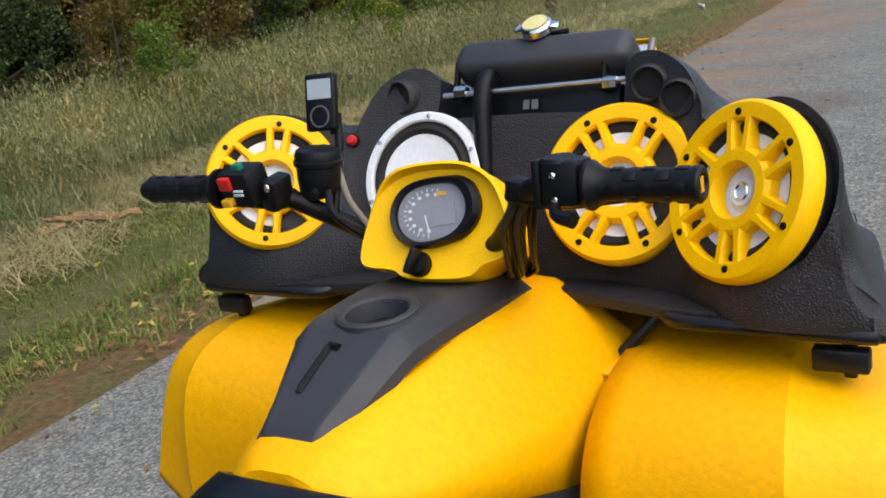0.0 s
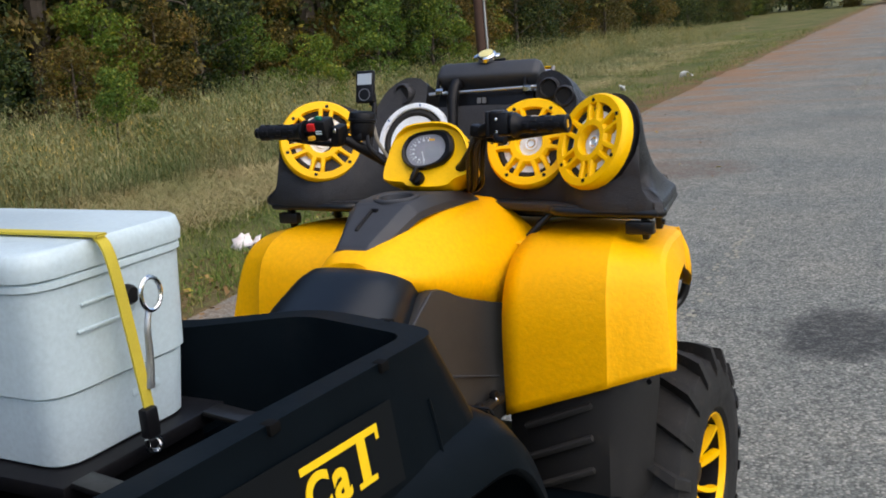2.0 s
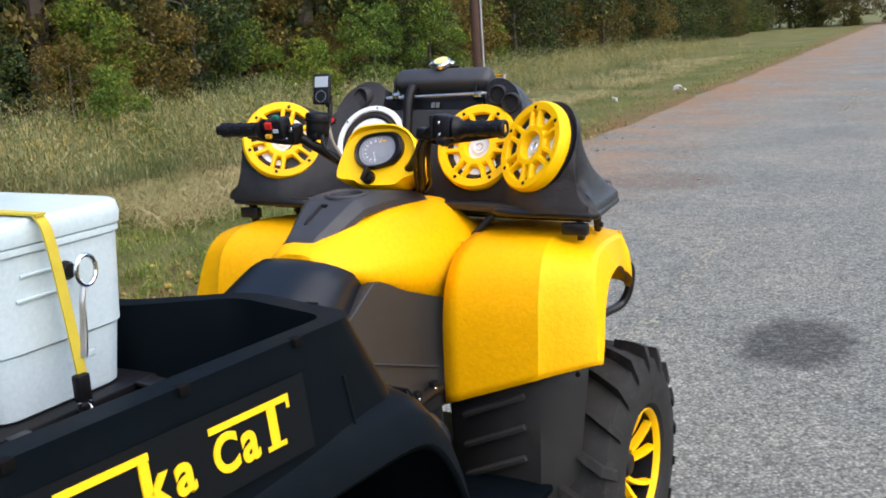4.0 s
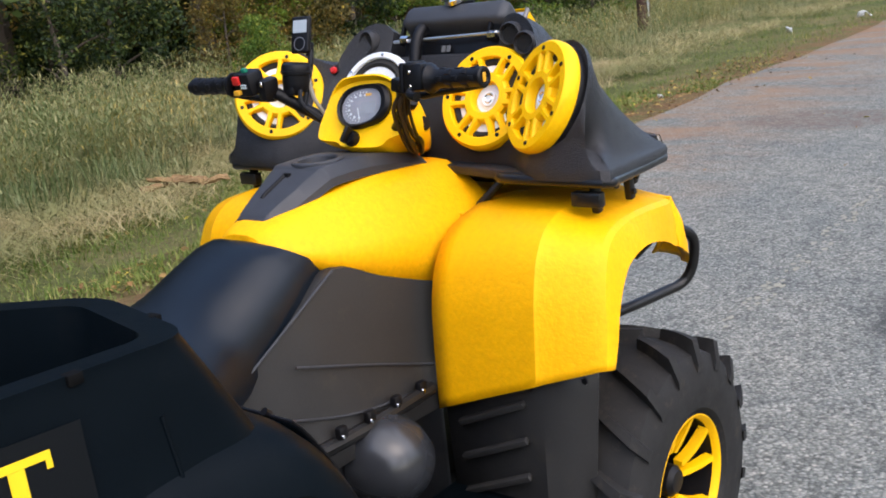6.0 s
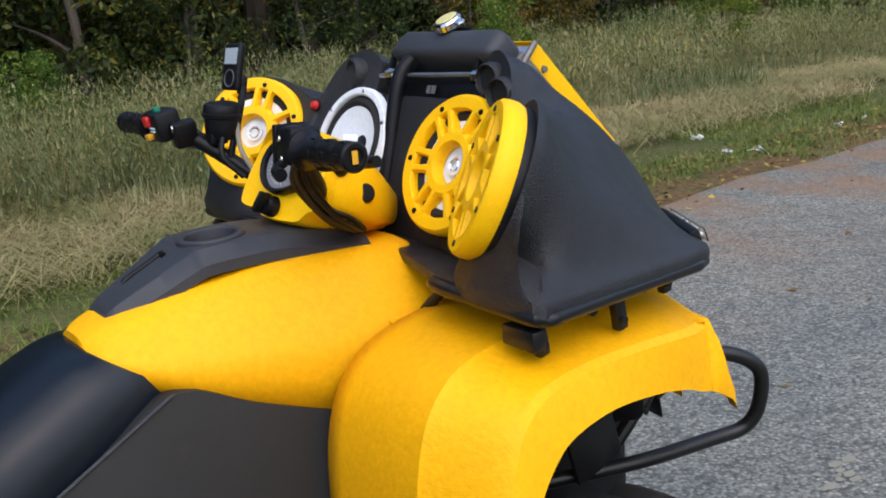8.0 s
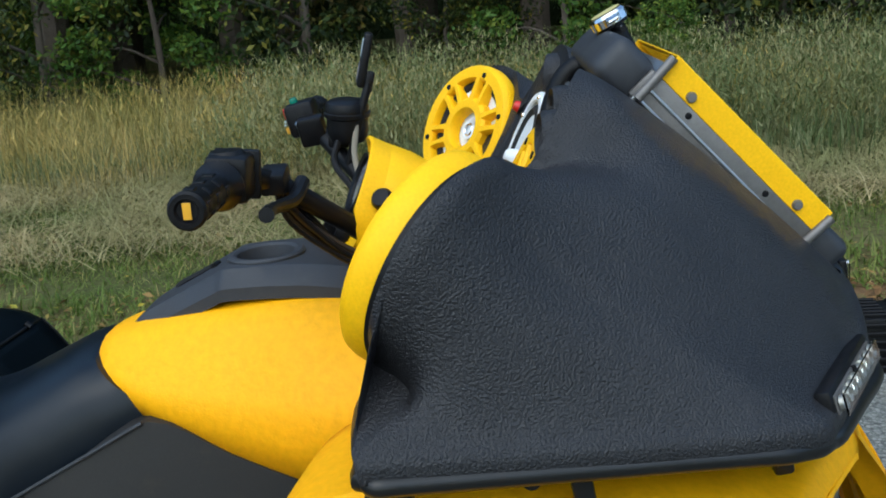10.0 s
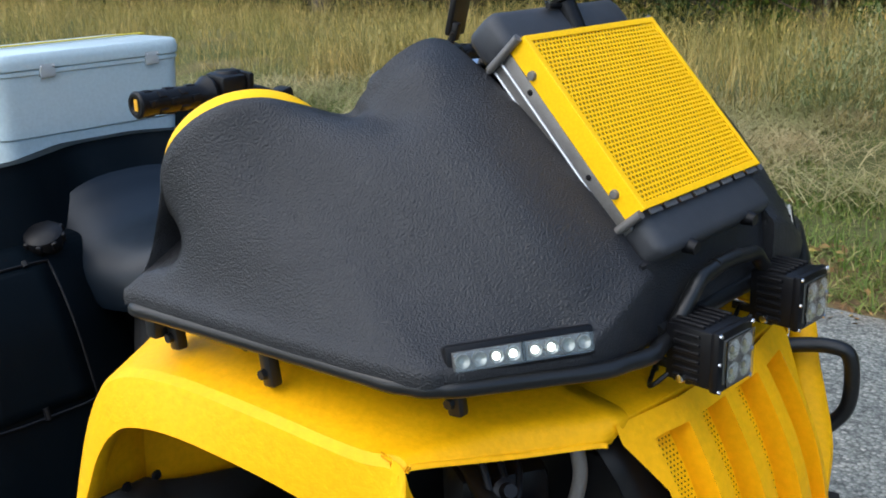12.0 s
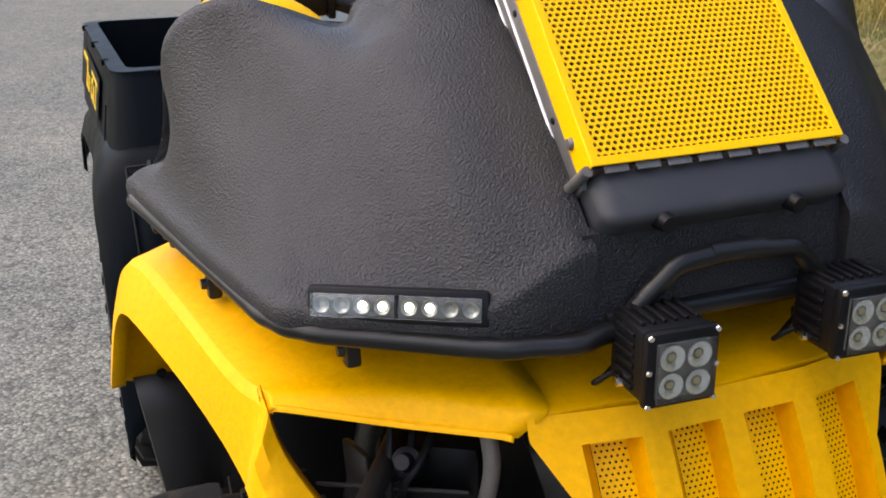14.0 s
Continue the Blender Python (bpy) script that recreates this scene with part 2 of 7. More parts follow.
def road_material():
    """Chip-seal: loose-set grey stones in tar, oil stains, drifts of rust-brown needles towards the verge."""
    m, n, l, b = shader("chip_seal_road", 0.9, 0, 0.10)
    c = n.new("ShaderNodeTexCoord").outputs["Object"]
    v = n.new("ShaderNodeTexVoronoi")
    v.inputs["Scale"].default_value = 88
    l.new(c, v.inputs["Vector"])
    bw = n.new("ShaderNodeRGBToBW")
    l.new(v.outputs["Color"], bw.inputs["Color"])
    stones = ramp(n, l, bw.outputs["Val"], ((0.15, (0.116, 0.122, 0.113)), (0.45, (0.194, 0.203, 0.188)), (0.75, (0.264, 0.271, 0.248)), (0.95, (0.36, 0.352, 0.318))))
    joint = ramp(n, l, v.outputs["Distance"], ((0.25, (1, 1, 1)), (0.75, (0.62, 0.62, 0.62))))
    col = mix(n, l, 1.0, stones, joint, "MULTIPLY")
    mottle = ramp(n, l, noise_node(n, l, 9.0, 6, c, 0.8), ((0.32, (0.76, 0.77, 0.78)), (0.68, (1.22, 1.21, 1.18))))
    col = mix(n, l, 1.0, col, mottle, "MULTIPLY")
    broad = ramp(n, l, noise_node(n, l, 0.8, 5, c), ((0.3, (0.80, 0.82, 0.83)), (0.7, (1.16, 1.10, 1.03))))
    col = mix(n, l, 1.0, col, broad, "MULTIPLY")
    sep = along_road(n, l, c)

    def spot(x, y, rx, ry, soft, wob=0.5):
        comb = n.new("ShaderNodeVectorMath")
        comb.operation = "SUBTRACT"
        l.new(c, comb.inputs[0])
        comb.inputs[1].default_value = (x, y, 0)
        sc = n.new("ShaderNodeVectorMath")
        sc.operation = "MULTIPLY"
        l.new(comb.outputs[0], sc.inputs[0])
        sc.inputs[1].default_value = (1 / rx, 1 / ry, 0)
        ln = n.new("ShaderNodeVectorMath")
        ln.operation = "LENGTH"
        l.new(sc.outputs[0], ln.inputs[0])
        w = n.new("ShaderNodeMath")
        w.operation = "MULTIPLY_ADD"
        l.new(noise_node(n, l, 6, 6, c, 0.7), w.inputs[0])
        w.inputs[1].default_value = wob
        l.new(ln.outputs["Value"], w.inputs[2])
        mr = n.new("ShaderNodeMapRange")
        mr.inputs["From Min"].default_value, mr.inputs["From Max"].default_value = 1 + wob / 2, 1 + wob / 2 - soft
        l.new(w.outputs[0], mr.inputs["Value"])
        return mr.outputs["Result"]

    def times(f, k):
        s = n.new("ShaderNodeMath")
        s.operation = "MULTIPLY"
        l.new(f, s.inputs[0])
        if isinstance(k, float):
            s.inputs[1].default_value = k
        else:
            l.new(k, s.inputs[1])
        return s.outputs[0]

    def between(axis, lo, hi):
        r = n.new("ShaderNodeMapRange")
        r.inputs["From Min"].default_value, r.inputs["From Max"].default_value = lo, hi
        l.new(sep.outputs[axis], r.inputs["Value"])
        return r.outputs["Result"]

    speck = ramp(n, l, noise_node(n, l, 22, 5, c, 0.8), ((0.36, (0.45, 0.45, 0.45)), (0.56, (1, 1, 1))))
    stain = times(spot(0.60, 2.46, 0.30, 0.44, 0.35, 0.8), speck)
    col = mix(n, l, times(stain, 0.88), col, (0.035, 0.036, 0.036))
    squeeze = n.new("ShaderNodeVectorMath")
    squeeze.operation = "MULTIPLY"
    l.new(c, squeeze.inputs[0])
    squeeze.inputs[1].default_value = (0.45, 1.0, 1.0)
    sq = squeeze.outputs[0]
    needles = ramp(n, l, noise_node(n, l, 1.6, 7, sq, 0.7), ((0.42, (0, 0, 0)), (0.60, (1, 1, 1))))
    col = mix(n, l, times(times(times(times(needles, speck), between("X", -0.5, -1.9)), between("Y", 1.0, 4.5)), 0.70), col, (0.25, 0.130, 0.062))
    col = mix(n, l, times(times(needles, between("X", -2.2, -2.55)), 0.5), col, (0.20, 0.12, 0.06))
    rough_patch = times(spot(-1.30, 6.85, 0.75, 0.62, 0.35, 0.7), ramp(n, l, noise_node(n, l, 9, 6, c, 0.8), ((0.42, (0.1, 0.1, 0.1)), (0.55, (1, 1, 1)))))
    col = mix(n, l, times(rough_patch, 0.8), col, (0.12, 0.09, 0.072))
    drift = ramp(n, l, noise_node(n, l, 0.75, 6, sq, 0.65), ((0.50, (0, 0, 0)), (0.60, (1, 1, 1))))
    col = mix(n, l, times(times(times(drift, speck), between("Y", 9.0, 18.0)), 0.65), col, (0.23, 0.13, 0.068))
    col = mix(n, l, times(times(times(needles, speck), between("X", 0.4, -1.6)), times(between("Y", 9.0, 20.0), 0.7)), col, (0.23, 0.13, 0.07))
    l.new(col, b.inputs["Base Color"])
    bump(n, l, b, v.outputs["Distance"], 0.7, -0.006)
    return m


GROUND = ground_material()
ROAD = road_material()

# ---- mesh helpers ----
BASE = {}


def thing(name, loc, label, category, group="", kind=""):
    e = new(name)
    e.empty_display_size = 0.1
    e.location = loc
    BASE[e] = Vector(loc)
    return tagged(e, label, category, group, kind)


def finish(bm, smooth=35.0):
    bmesh.ops.recalc_face_normals(bm, faces=bm.faces)
    me = bpy.data.meshes.new("mesh")
    bm.to_mesh(me)
    bm.free()
    if smooth:
        me.polygons.foreach_set("use_smooth", [True] * len(me.polygons))
        me.set_sharp_from_angle(angle=radians(smooth))
    return me


def part(name, bm, material, parent, label="", smooth=35.0):
    """Links a bmesh, built in world coordinates, as one mesh object under a thing or a part."""
    ob = new(name, finish(bm, smooth) if isinstance(bm, bmesh.types.BMesh) else bm)
    ob.data.name = name
    ob.data.materials.append(material)
    ob.parent = parent
    if parent in BASE:
        ob.matrix_parent_inverse = Matrix.Translation(-BASE[parent])
    return tagged(ob, label)


def alone(name, bm, material, label, category, group="", kind="", smooth=35.0):
    ob = new(name, finish(bm, smooth))
    ob.data.name = name
    ob.data.materials.append(material)
    return tagged(ob, label, category, group, kind)


def grid_into(bm, rows, close_v=False, close_u=False):
    """Quads between rows of points."""
    vs = [[bm.verts.new(p) for p in r] for r in rows]
    nu, nv = len(vs), len(vs[0])
    for i in range(nu if close_u else nu - 1):
        for j in range(nv if close_v else nv - 1):
            a, b_, c_, d = vs[i][j], vs[i][(j + 1) % nv], vs[(i + 1) % nu][(j + 1) % nv], vs[(i + 1) % nu][j]
            bm.faces.new((a, b_, c_, d))
    return vs


def spline(points, per=6, closed=False):
    """Catmull-Rom through points."""
    p = [Vector(q) for q in points]
    n = len(p)
    out = []
    spans = n if closed else n - 1
    for i in range(spans):
        if closed:
            a, b_, c_, d = p[(i - 1) % n], p[i], p[(i + 1) % n], p[(i + 2) % n]
        else:
            b_, c_ = p[i], p[i + 1]
            a = p[i - 1] if i else b_ * 2 - c_
            d = p[i + 2] if i + 2 < n else c_ * 2 - b_
        for k in range(per):
            t = k / per
            out.append(0.5 * (2 * b_ + (c_ - a) * t + (2 * a - 5 * b_ + 4 * c_ - d) * t * t + (3 * b_ - a - 3 * c_ + d) * t ** 3))
    if not closed:
        out.append(p[-1])
    return out


def tube(points, radius, sides=12, smooth=6, caps=True, bm=None, closed=False):
    """A round bar along points; radius may be a list along the points."""
    bm = bm or bmesh.new()
    path = spline(points, smooth, closed) if smooth else [Vector(p) for p in points]
    n = len(path)
    rings = []
    side = None
    for i, p in enumerate(path):
        if closed:
            d = path[(i + 1) % n] - path[i - 1]
        else:
            d = path[min(i + 1, n - 1)] - path[max(i - 1, 0)]
        d.normalize()
        if side is None:
            side = d.orthogonal().normalized()
        side = (side - d * side.dot(d)).normalized()
        up = d.cross(side)
        r = radius
        if isinstance(radius, (list, tuple)):
            u = i / (n - 1) * (len(radius) - 1)
            k = min(int(u), len(radius) - 2)
            r = radius[k] + (radius[k + 1] - radius[k]) * (u - k)
        rings.append([p + side * (r * math.cos(a)) + up * (r * math.sin(a)) for a in (2 * math.pi * j / sides for j in range(sides))])
    vs = grid_into(bm, rings, close_v=True, close_u=closed)
    if caps and not closed:
        bm.faces.new(vs[0])
        bm.faces.new(vs[-1])
    return bm


def block(size, m=None, bevel=0.004, seg=2, bm=None, taper=None):
    """A box of that size round its centre, with rounded edges, at the pose m; taper scales its top."""
    b = bmesh.new()
    bmesh.ops.create_cube(b, size=1.0)
    for v in b.verts:
        k = taper if taper and v.co.z > 0 else (1, 1)
        v.co = Vector((v.co.x * size[0] * k[0], v.co.y * size[1] * k[1], v.co.z * size[2]))
    if bevel:
        bmesh.ops.bevel(b, geom=b.edges[:], offset=bevel, segments=seg, affect="EDGES", profile=0.5)
    if m:
        b.transform(m)
    if bm is None:
        return b
    me = bpy.data.meshes.new("tmp")
    b.to_mesh(me)
    b.free()
    bm.from_mesh(me)
    bpy.data.meshes.remove(me)
    return bm


def lathe(profile, m, sides=40, bm=None, close=False):
    """Turns (radius, height) pairs round the z axis of the pose m."""
    bm = bm or bmesh.new()
    rows = []
    for j in range(sides):
        a = 2 * math.pi * j / sides
        rows.append([m @ Vector((r * math.cos(a), r * math.sin(a), h)) for r, h in profile])
    grid_into(bm, rows, close_u=True, close_v=close)
    bmesh.ops.remove_doubles(bm, verts=bm.verts, dist=1e-6)
    return bm


def facing(c, n, up=(0, 0, 1)):
    """A pose at c whose z axis is n and whose y axis leans towards up."""
    z = Vector(n).normalized()
    x = Vector(up).cross(z).normalized()
    y = z.cross(x)
    return Matrix.Translation(c) @ Matrix((x, y, z)).transposed().to_4x4()


def prism(outline, depth, m, bevel=0.003, seg=2):
    """An outline in the x-y plane of the pose m, made solid from z = 0 to depth."""
    bm = bmesh.new()
    f = bm.faces.new([bm.verts.new((x, y, 0)) for x, y in outline])
    r = bmesh.ops.extrude_face_region(bm, geom=[f])
    for v in r["geom"]:
        if isinstance(v, bmesh.types.BMVert):
            v.co.z += depth
    bmesh.ops.recalc_face_normals(bm, faces=bm.faces)
    if bevel:
        es = [e for e in bm.edges if len(e.link_faces) == 2 and e.calc_face_angle() > 0.6]
        bmesh.ops.bevel(bm, geom=es, offset=bevel, segments=seg, affect="EDGES", profile=0.5)
    bm.transform(m)
    return bm


def thicken(ob, t, bevel=0.0):
    s = ob.modifiers.new("wall", "SOLIDIFY")
    s.thickness, s.offset = t, -1.0
    if bevel:
        w = ob.modifiers.new("edge", "BEVEL")
        w.width, w.segments, w.limit_method, w.angle_limit = bevel, 2, "ANGLE", radians(40)
    return ob


def flip(p):
    return Vector((-p[0], p[1], p[2]))

# ---- ground and road ----


def drift(y):
    """How far the road and its verge have swung aside, y metres along."""
    return -(0.058 if y > 1 else 0.026) * (y - 1)


bm = bmesh.new()
xs_ = sorted(set([-2000, -600, -200, -80, -40, -26] + [-24 + 0.8 * k for k in range(27)] + [-2.6, -2.3, 0.5, 2.0, 3.5, 4.5, 6, 9, 14, 25, 60, 200, 600, 2000]))
ys_ = sorted(set([-2000, -600, -200, -80, -45] + [-34 + 2.0 * k for k in range(54)] + [100, 200, 600, 2000]))
rows = []
for x in xs_:
    r = []
    for y in ys_:
        z = -0.035
        x_ = x - drift(y) if -60 < y < 100 else x
        if x_ < -2.75:
            k = min(1.0, (-2.75 - x_) / 2.0)
            z += k * (0.05 * noise.noise((x * 0.5, y * 0.35, 0)) - 0.05 * math.sin(min(1, (-2.75 - x_) / 4) * math.pi))
        r.append((x, y, z))
    rows.append(r)
grid_into(bm, rows)
alone("ground", bm, GROUND, "grassy roadside ground with thatch and bare soil", "ground", kind="structure")
bm = bmesh.new()
rows = []
for y in np.linspace(-120, 92, 281):
    bend = drift(y)
    jl = 0.16 * noise.noise((y * 0.6, 3.1, 0)) + 0.12 * noise.noise((y * 2.5, 7.1, 0))
    rows.append([Vector((bend - 2.62 + jl, y, -0.05)), Vector((bend - 2.58 + jl, y, -0.006)), Vector((bend - 2.3, y, 0.0)), Vector((bend + 0.5, y, 0.0)), Vector((bend + 3.2, y, 0.0)), Vector((bend + 3.5, y, -0.05))])
grid_into(bm, rows)
alone("road", bm, ROAD, "worn grey chip-seal road with oil stain and brown needles", "road", kind="structure", smooth=0)
FADED = surface("faded_line_paint", (0.20, 0.195, 0.15), (0.30, 0.285, 0.22), 0.85, 0, 0.2, 3, 60, (0.6, 0.004), ((0.2, 0.2, 0.2), 0.9))
crng = random.Random(5)
for y0, y1, left in ((1.6, 4.6, 0.15), (13.1, 17.9, 0.5), (26.5, 30.0, 0.5)):
    bm = bmesh.new()
    for k in range(int((y1 - y0) / 0.03)):
        for q in range(4):
            if crng.random() < left:
                y, w = y0 + k * 0.03 + crng.uniform(-0.012, 0.012), crng.uniform(0.012, 0.034)
                x = -0.06 + drift(y) * 0.75 + 0.025 * q + crng.uniform(-0.008, 0.008)
                bm.faces.new([bm.verts.new((x + w * 0.6 * math.cos(a) * crng.uniform(0.6, 1.1), y + w * math.sin(a) * crng.uniform(0.6, 1.1), 0.0028 + 0.0001 * q)) for a in (0.3, 1.4, 2.5, 3.6, 4.8, 5.7)])
    alone("centre_line", bm, FADED, "worn pale centre line on the road", "road marking", "centre line dashes", "structure", 0)

# ---- vegetation ----
rng = np.random.default_rng(4)


def blades(name, spots, heights, widths, lean, material, label, category, segs=3, curl=0.5, least=0.05):
    """Grass as ONE mesh: a tapering bent strip for every spot."""
    n = len(spots)
    ang = rng.uniform(0, 2 * math.pi, n)
    tilt = rng.uniform(least, lean, n)
    side = np.stack([-np.sin(ang), np.cos(ang), np.zeros(n)], 1)
    out = np.stack([np.cos(ang), np.sin(ang), np.zeros(n)], 1)
    verts = np.zeros((n, segs + 1, 2, 3))
    for k in range(segs + 1):
        t = k / segs
        reach = tilt * t + curl * tilt * t * t
        c = spots + out * (heights * reach)[:, None]
        c[:, 2] += heights * t * np.cos(np.clip(tilt * (0.4 + t * 0.7), 0, 1.5))
        w = widths * (1 - t * 0.85) / 2
        verts[:, k, 0] = c - side * w[:, None]
        verts[:, k, 1] = c + side * w[:, None]
    base = np.arange(n)[:, None, None] * (segs + 1) * 2
    quads = np.array([[2 * k, 2 * k + 1, 2 * k + 3, 2 * k + 2] for k in range(segs)])[None]
    faces = (base + quads).reshape(-1, 4)
    me = bpy.data.meshes.new(name)
    me.from_pydata(verts.reshape(-1, 3).tolist(), [], faces.tolist())
    me.materials.append(material)
    ob = new(name, me)
    return tagged(ob, label, category, kind="stuff")


def scatter(n, x0, x1, y0, y1, clump=0.0, seed_off=0.0, thresh=-1.0, z=-0.04, spread=0.12):
    """Spots in a rectangle, gathered in tufts, thinned by a noise field."""
    pts = []
    while len(pts) < n:
        x, y = rng.uniform(x0, x1), rng.uniform(y0, y1)
        if noise.noise((x * 0.6 + seed_off, y * 0.6, seed_off)) < thresh:
            continue
        e = drift(y)
        for _ in range(int(clump) if clump else 1):
            pts.append((x + e + rng.normal(0, spread) if clump else x + e, y + rng.normal(0, spread) if clump else y, z - (0.04 if x < -3.6 else 0)))
    return np.array(pts[:n])


sp_ = np.concatenate([scatter(70000, -6.4, -3.05, -6, 9, 8, 3.0, -0.42, spread=0.07), scatter(22000, -6.6, -2.8, 9, 45, 8, 3.0, -0.4, spread=0.12), scatter(16000, -6.5, -2.8, -24, -6, 8, 3.0, -0.4, spread=0.10)])
sp_ = np.concatenate([sp_, scatter(5000, -3.1, -2.72, -6, 12, 8, 6.0, 0.0, spread=0.06)])
blades("short_grass", sp_, rng.uniform(0.025, 0.085, len(sp_)) * np.where(rng.uniform(0, 1, len(sp_)) < 0.06, 1.8, 1.0), rng.uniform(0.006, 0.012, len(sp_)), 1.3, SHORT, "short mown green and straw grass on the verge", "grass", 2)
sp_ = np.concatenate([scatter(34000, -7.0, -4.3, -5, 12, 10, 9.0, -0.22, 0.015, 0.14), scatter(9000, -7.0, -4.6, 12, 34, 10, 9.0, -0.2, 0.015, 0.18), scatter(9000, -6.6, -3.9, -20, -5, 10, 9.0, -0.15, 0.01, 0.15)])
blades("cut_hay", sp_, rng.uniform(0.15, 0.45, len(sp_)), rng.uniform(0.004, 0.009, len(sp_)), 1.5, HAY, "flattened cut hay lying on the verge", "hay", 3, 0.1, 1.15)
sp_ = np.concatenate([scatter(36000, -11.5, -6.2, -8, 14, 14, 5.0, -0.45, spread=0.16), scatter(14000, -12, -6.6, 14, 48, 14, 5.0, -0.45, spread=0.2), scatter(17000, -13.5, -5.6, -30, -8, 14, 5.0, -0.5, spread=0.2)])
hs = rng.uniform(0.35, 0.80, len(sp_)) * np.clip((-5.4 - sp_[:, 0] + np.array([drift(y) for y in sp_[:, 1]])) / 1.6, 0.35, 1.0)
ws = rng.uniform(0.004, 0.009, len(sp_))
gold = sp_[:, 1] + rng.normal(0, 2.0, len(sp_)) < -1.0
dry = gold | (rng.uniform(0, 1, len(sp_)) < 0.16)
blades("tall_grass", sp_[dry], hs[dry], ws[dry], 0.8, TALL, "tall straw-coloured grass along the woods", "grass", 3)
blades("green_grass", sp_[~dry], hs[~dry], ws[~dry], 0.95, TALL_GREEN, "tall green grass and weeds along the woods", "grass", 3)
sp_ = np.concatenate([scatter(9000, -7.2, -5.7, -4, 10, 16, 8.0, 0.0, spread=0.12), scatter(3000, -7.4, -5.7, 10, 30, 16, 8.0, 0.0, spread=0.15)])
blades("verge_weeds", sp_, rng.uniform(0.12, 0.38, len(sp_)), rng.uniform(0.008, 0.02, len(sp_)), 0.9, TALL_GREEN, "green weeds in tufts on the verge", "weeds", 3)
# bushy weeds: stems thick with small leaves
def bushy(n, x0, x1, y0, y1, h0, h1, seed_off, thresh):
    base = scatter(n, x0, x1, y0, y1, 0, seed_off, thresh)
    per = 40
    p = np.repeat(base, per, 0)
    hh = np.repeat(rng.uniform(h0, h1, n), per)
    p[:, 2] += hh * rng.uniform(0.1, 1.0, len(p)) ** 0.7
    p[:, 0] += rng.normal(0, 0.07, len(p))
    p[:, 1] += rng.normal(0, 0.07, len(p))
    return p


sp_ = np.concatenate([bushy(2300, -10.5, -6.0, -2, 14, 0.45, 0.95, 14.0, -0.25), bushy(700, -11, -6.6, 14, 36, 0.45, 0.95, 14.0, -0.2)])
blades("leafy_weeds", sp_, rng.uniform(0.035, 0.085, len(sp_)), rng.uniform(0.007, 0.015, len(sp_)), 1.4, TALL_GREEN, "bushy grey-green weeds with pale tops", "weeds", 2)
# seed heads and weeds among the tall grass
sp_ = np.concatenate([scatter(15000, -11.5, -6.6, -8, 14, 6, 11.0, -0.1, spread=0.10), scatter(7000, -12.5, -6.5, -26, -8, 6, 11.0, -0.1, spread=0.12), scatter(5000, -12, -7, 14, 40, 6, 11.0, -0.1, spread=0.12)])
sp_[:, 2] += rng.uniform(0.15, 0.62, len(sp_))
blades("seed_heads", sp_, rng.uniform(0.04, 0.10, len(sp_)), rng.uniform(0.007, 0.014, len(sp_)), 1.2, TALL, "pale feathery seed heads above the tall grass", "grass", 2)
# fallen leaves along the road edge: curled scraps lying flat
def fallen(name, spots, size, label):
    n = len(spots)
    vs, fs = [], []
    for p in spots:
        a, s, t1, t2 = rng.uniform(0, 6.28), rng.uniform(*size), rng.normal(0, 0.25), rng.normal(0, 0.25)
        u = np.array([math.cos(a), math.sin(a), t1])
        v = np.array([-math.sin(a), math.cos(a), t2])
        k = len(vs)
        c = p + np.array([0, 0, 0.004 + 0.3 * s * (abs(t1) + abs(t2))])
        vs += [c - u * s, c - v * s * 0.5, c + u * s, c + v * s * 0.5 + np.array([0, 0, s * 0.3])]
        fs.append((k, k + 1, k + 2, k + 3))
    me = bpy.data.meshes.new(name)
    me.from_pydata([tuple(v) for v in vs], [], fs)
    me.materials.append(DEAD)
    return tagged(new(name, me), label, "fallen leaves", kind="stuff")


sp_ = np.concatenate([scatter(2600, -3.5, -2.4, -6, 12, 0, 2.0, -0.25, -0.015), scatter(60, -2.4, -0.3, -3, 14, 0, 2.0, -0.1, 0.0), scatter(600, -5.2, -3.2, -6, 9, 0, 2.0, -0.2, -0.03)])
fallen("fallen_leaves", sp_, (0.010, 0.032), "dry brown leaves along the road edge")


def leaf_cloud(centres, radii, per, size, squash=0.8):
    """Leaves as small bent quads, filling clumps."""
    vs, fs = [], []
    for c, r in zip(centres, radii):
        d = rng.normal(0, 1, (per, 3))
        d /= np.linalg.norm(d, axis=1)[:, None]
        q = c + d * (r * rng.uniform(0.35, 1.0, per) ** 0.6)[:, None] * (1, 1, squash)
        for p in q:
            a = rng.normal(0, 1, 3)
            a /= np.linalg.norm(a)
            b_ = np.cross(a, rng.normal(0, 1, 3))
            b_ /= np.linalg.norm(b_)
            s = size * rng.uniform(0.6, 1.4)
            k = len(vs)
            vs += [p - a * s, p - b_ * s * 0.45, p + a * s, p + b_ * s * 0.45]
            fs.append((k, k + 1, k + 2, k + 3))
    return vs, fs


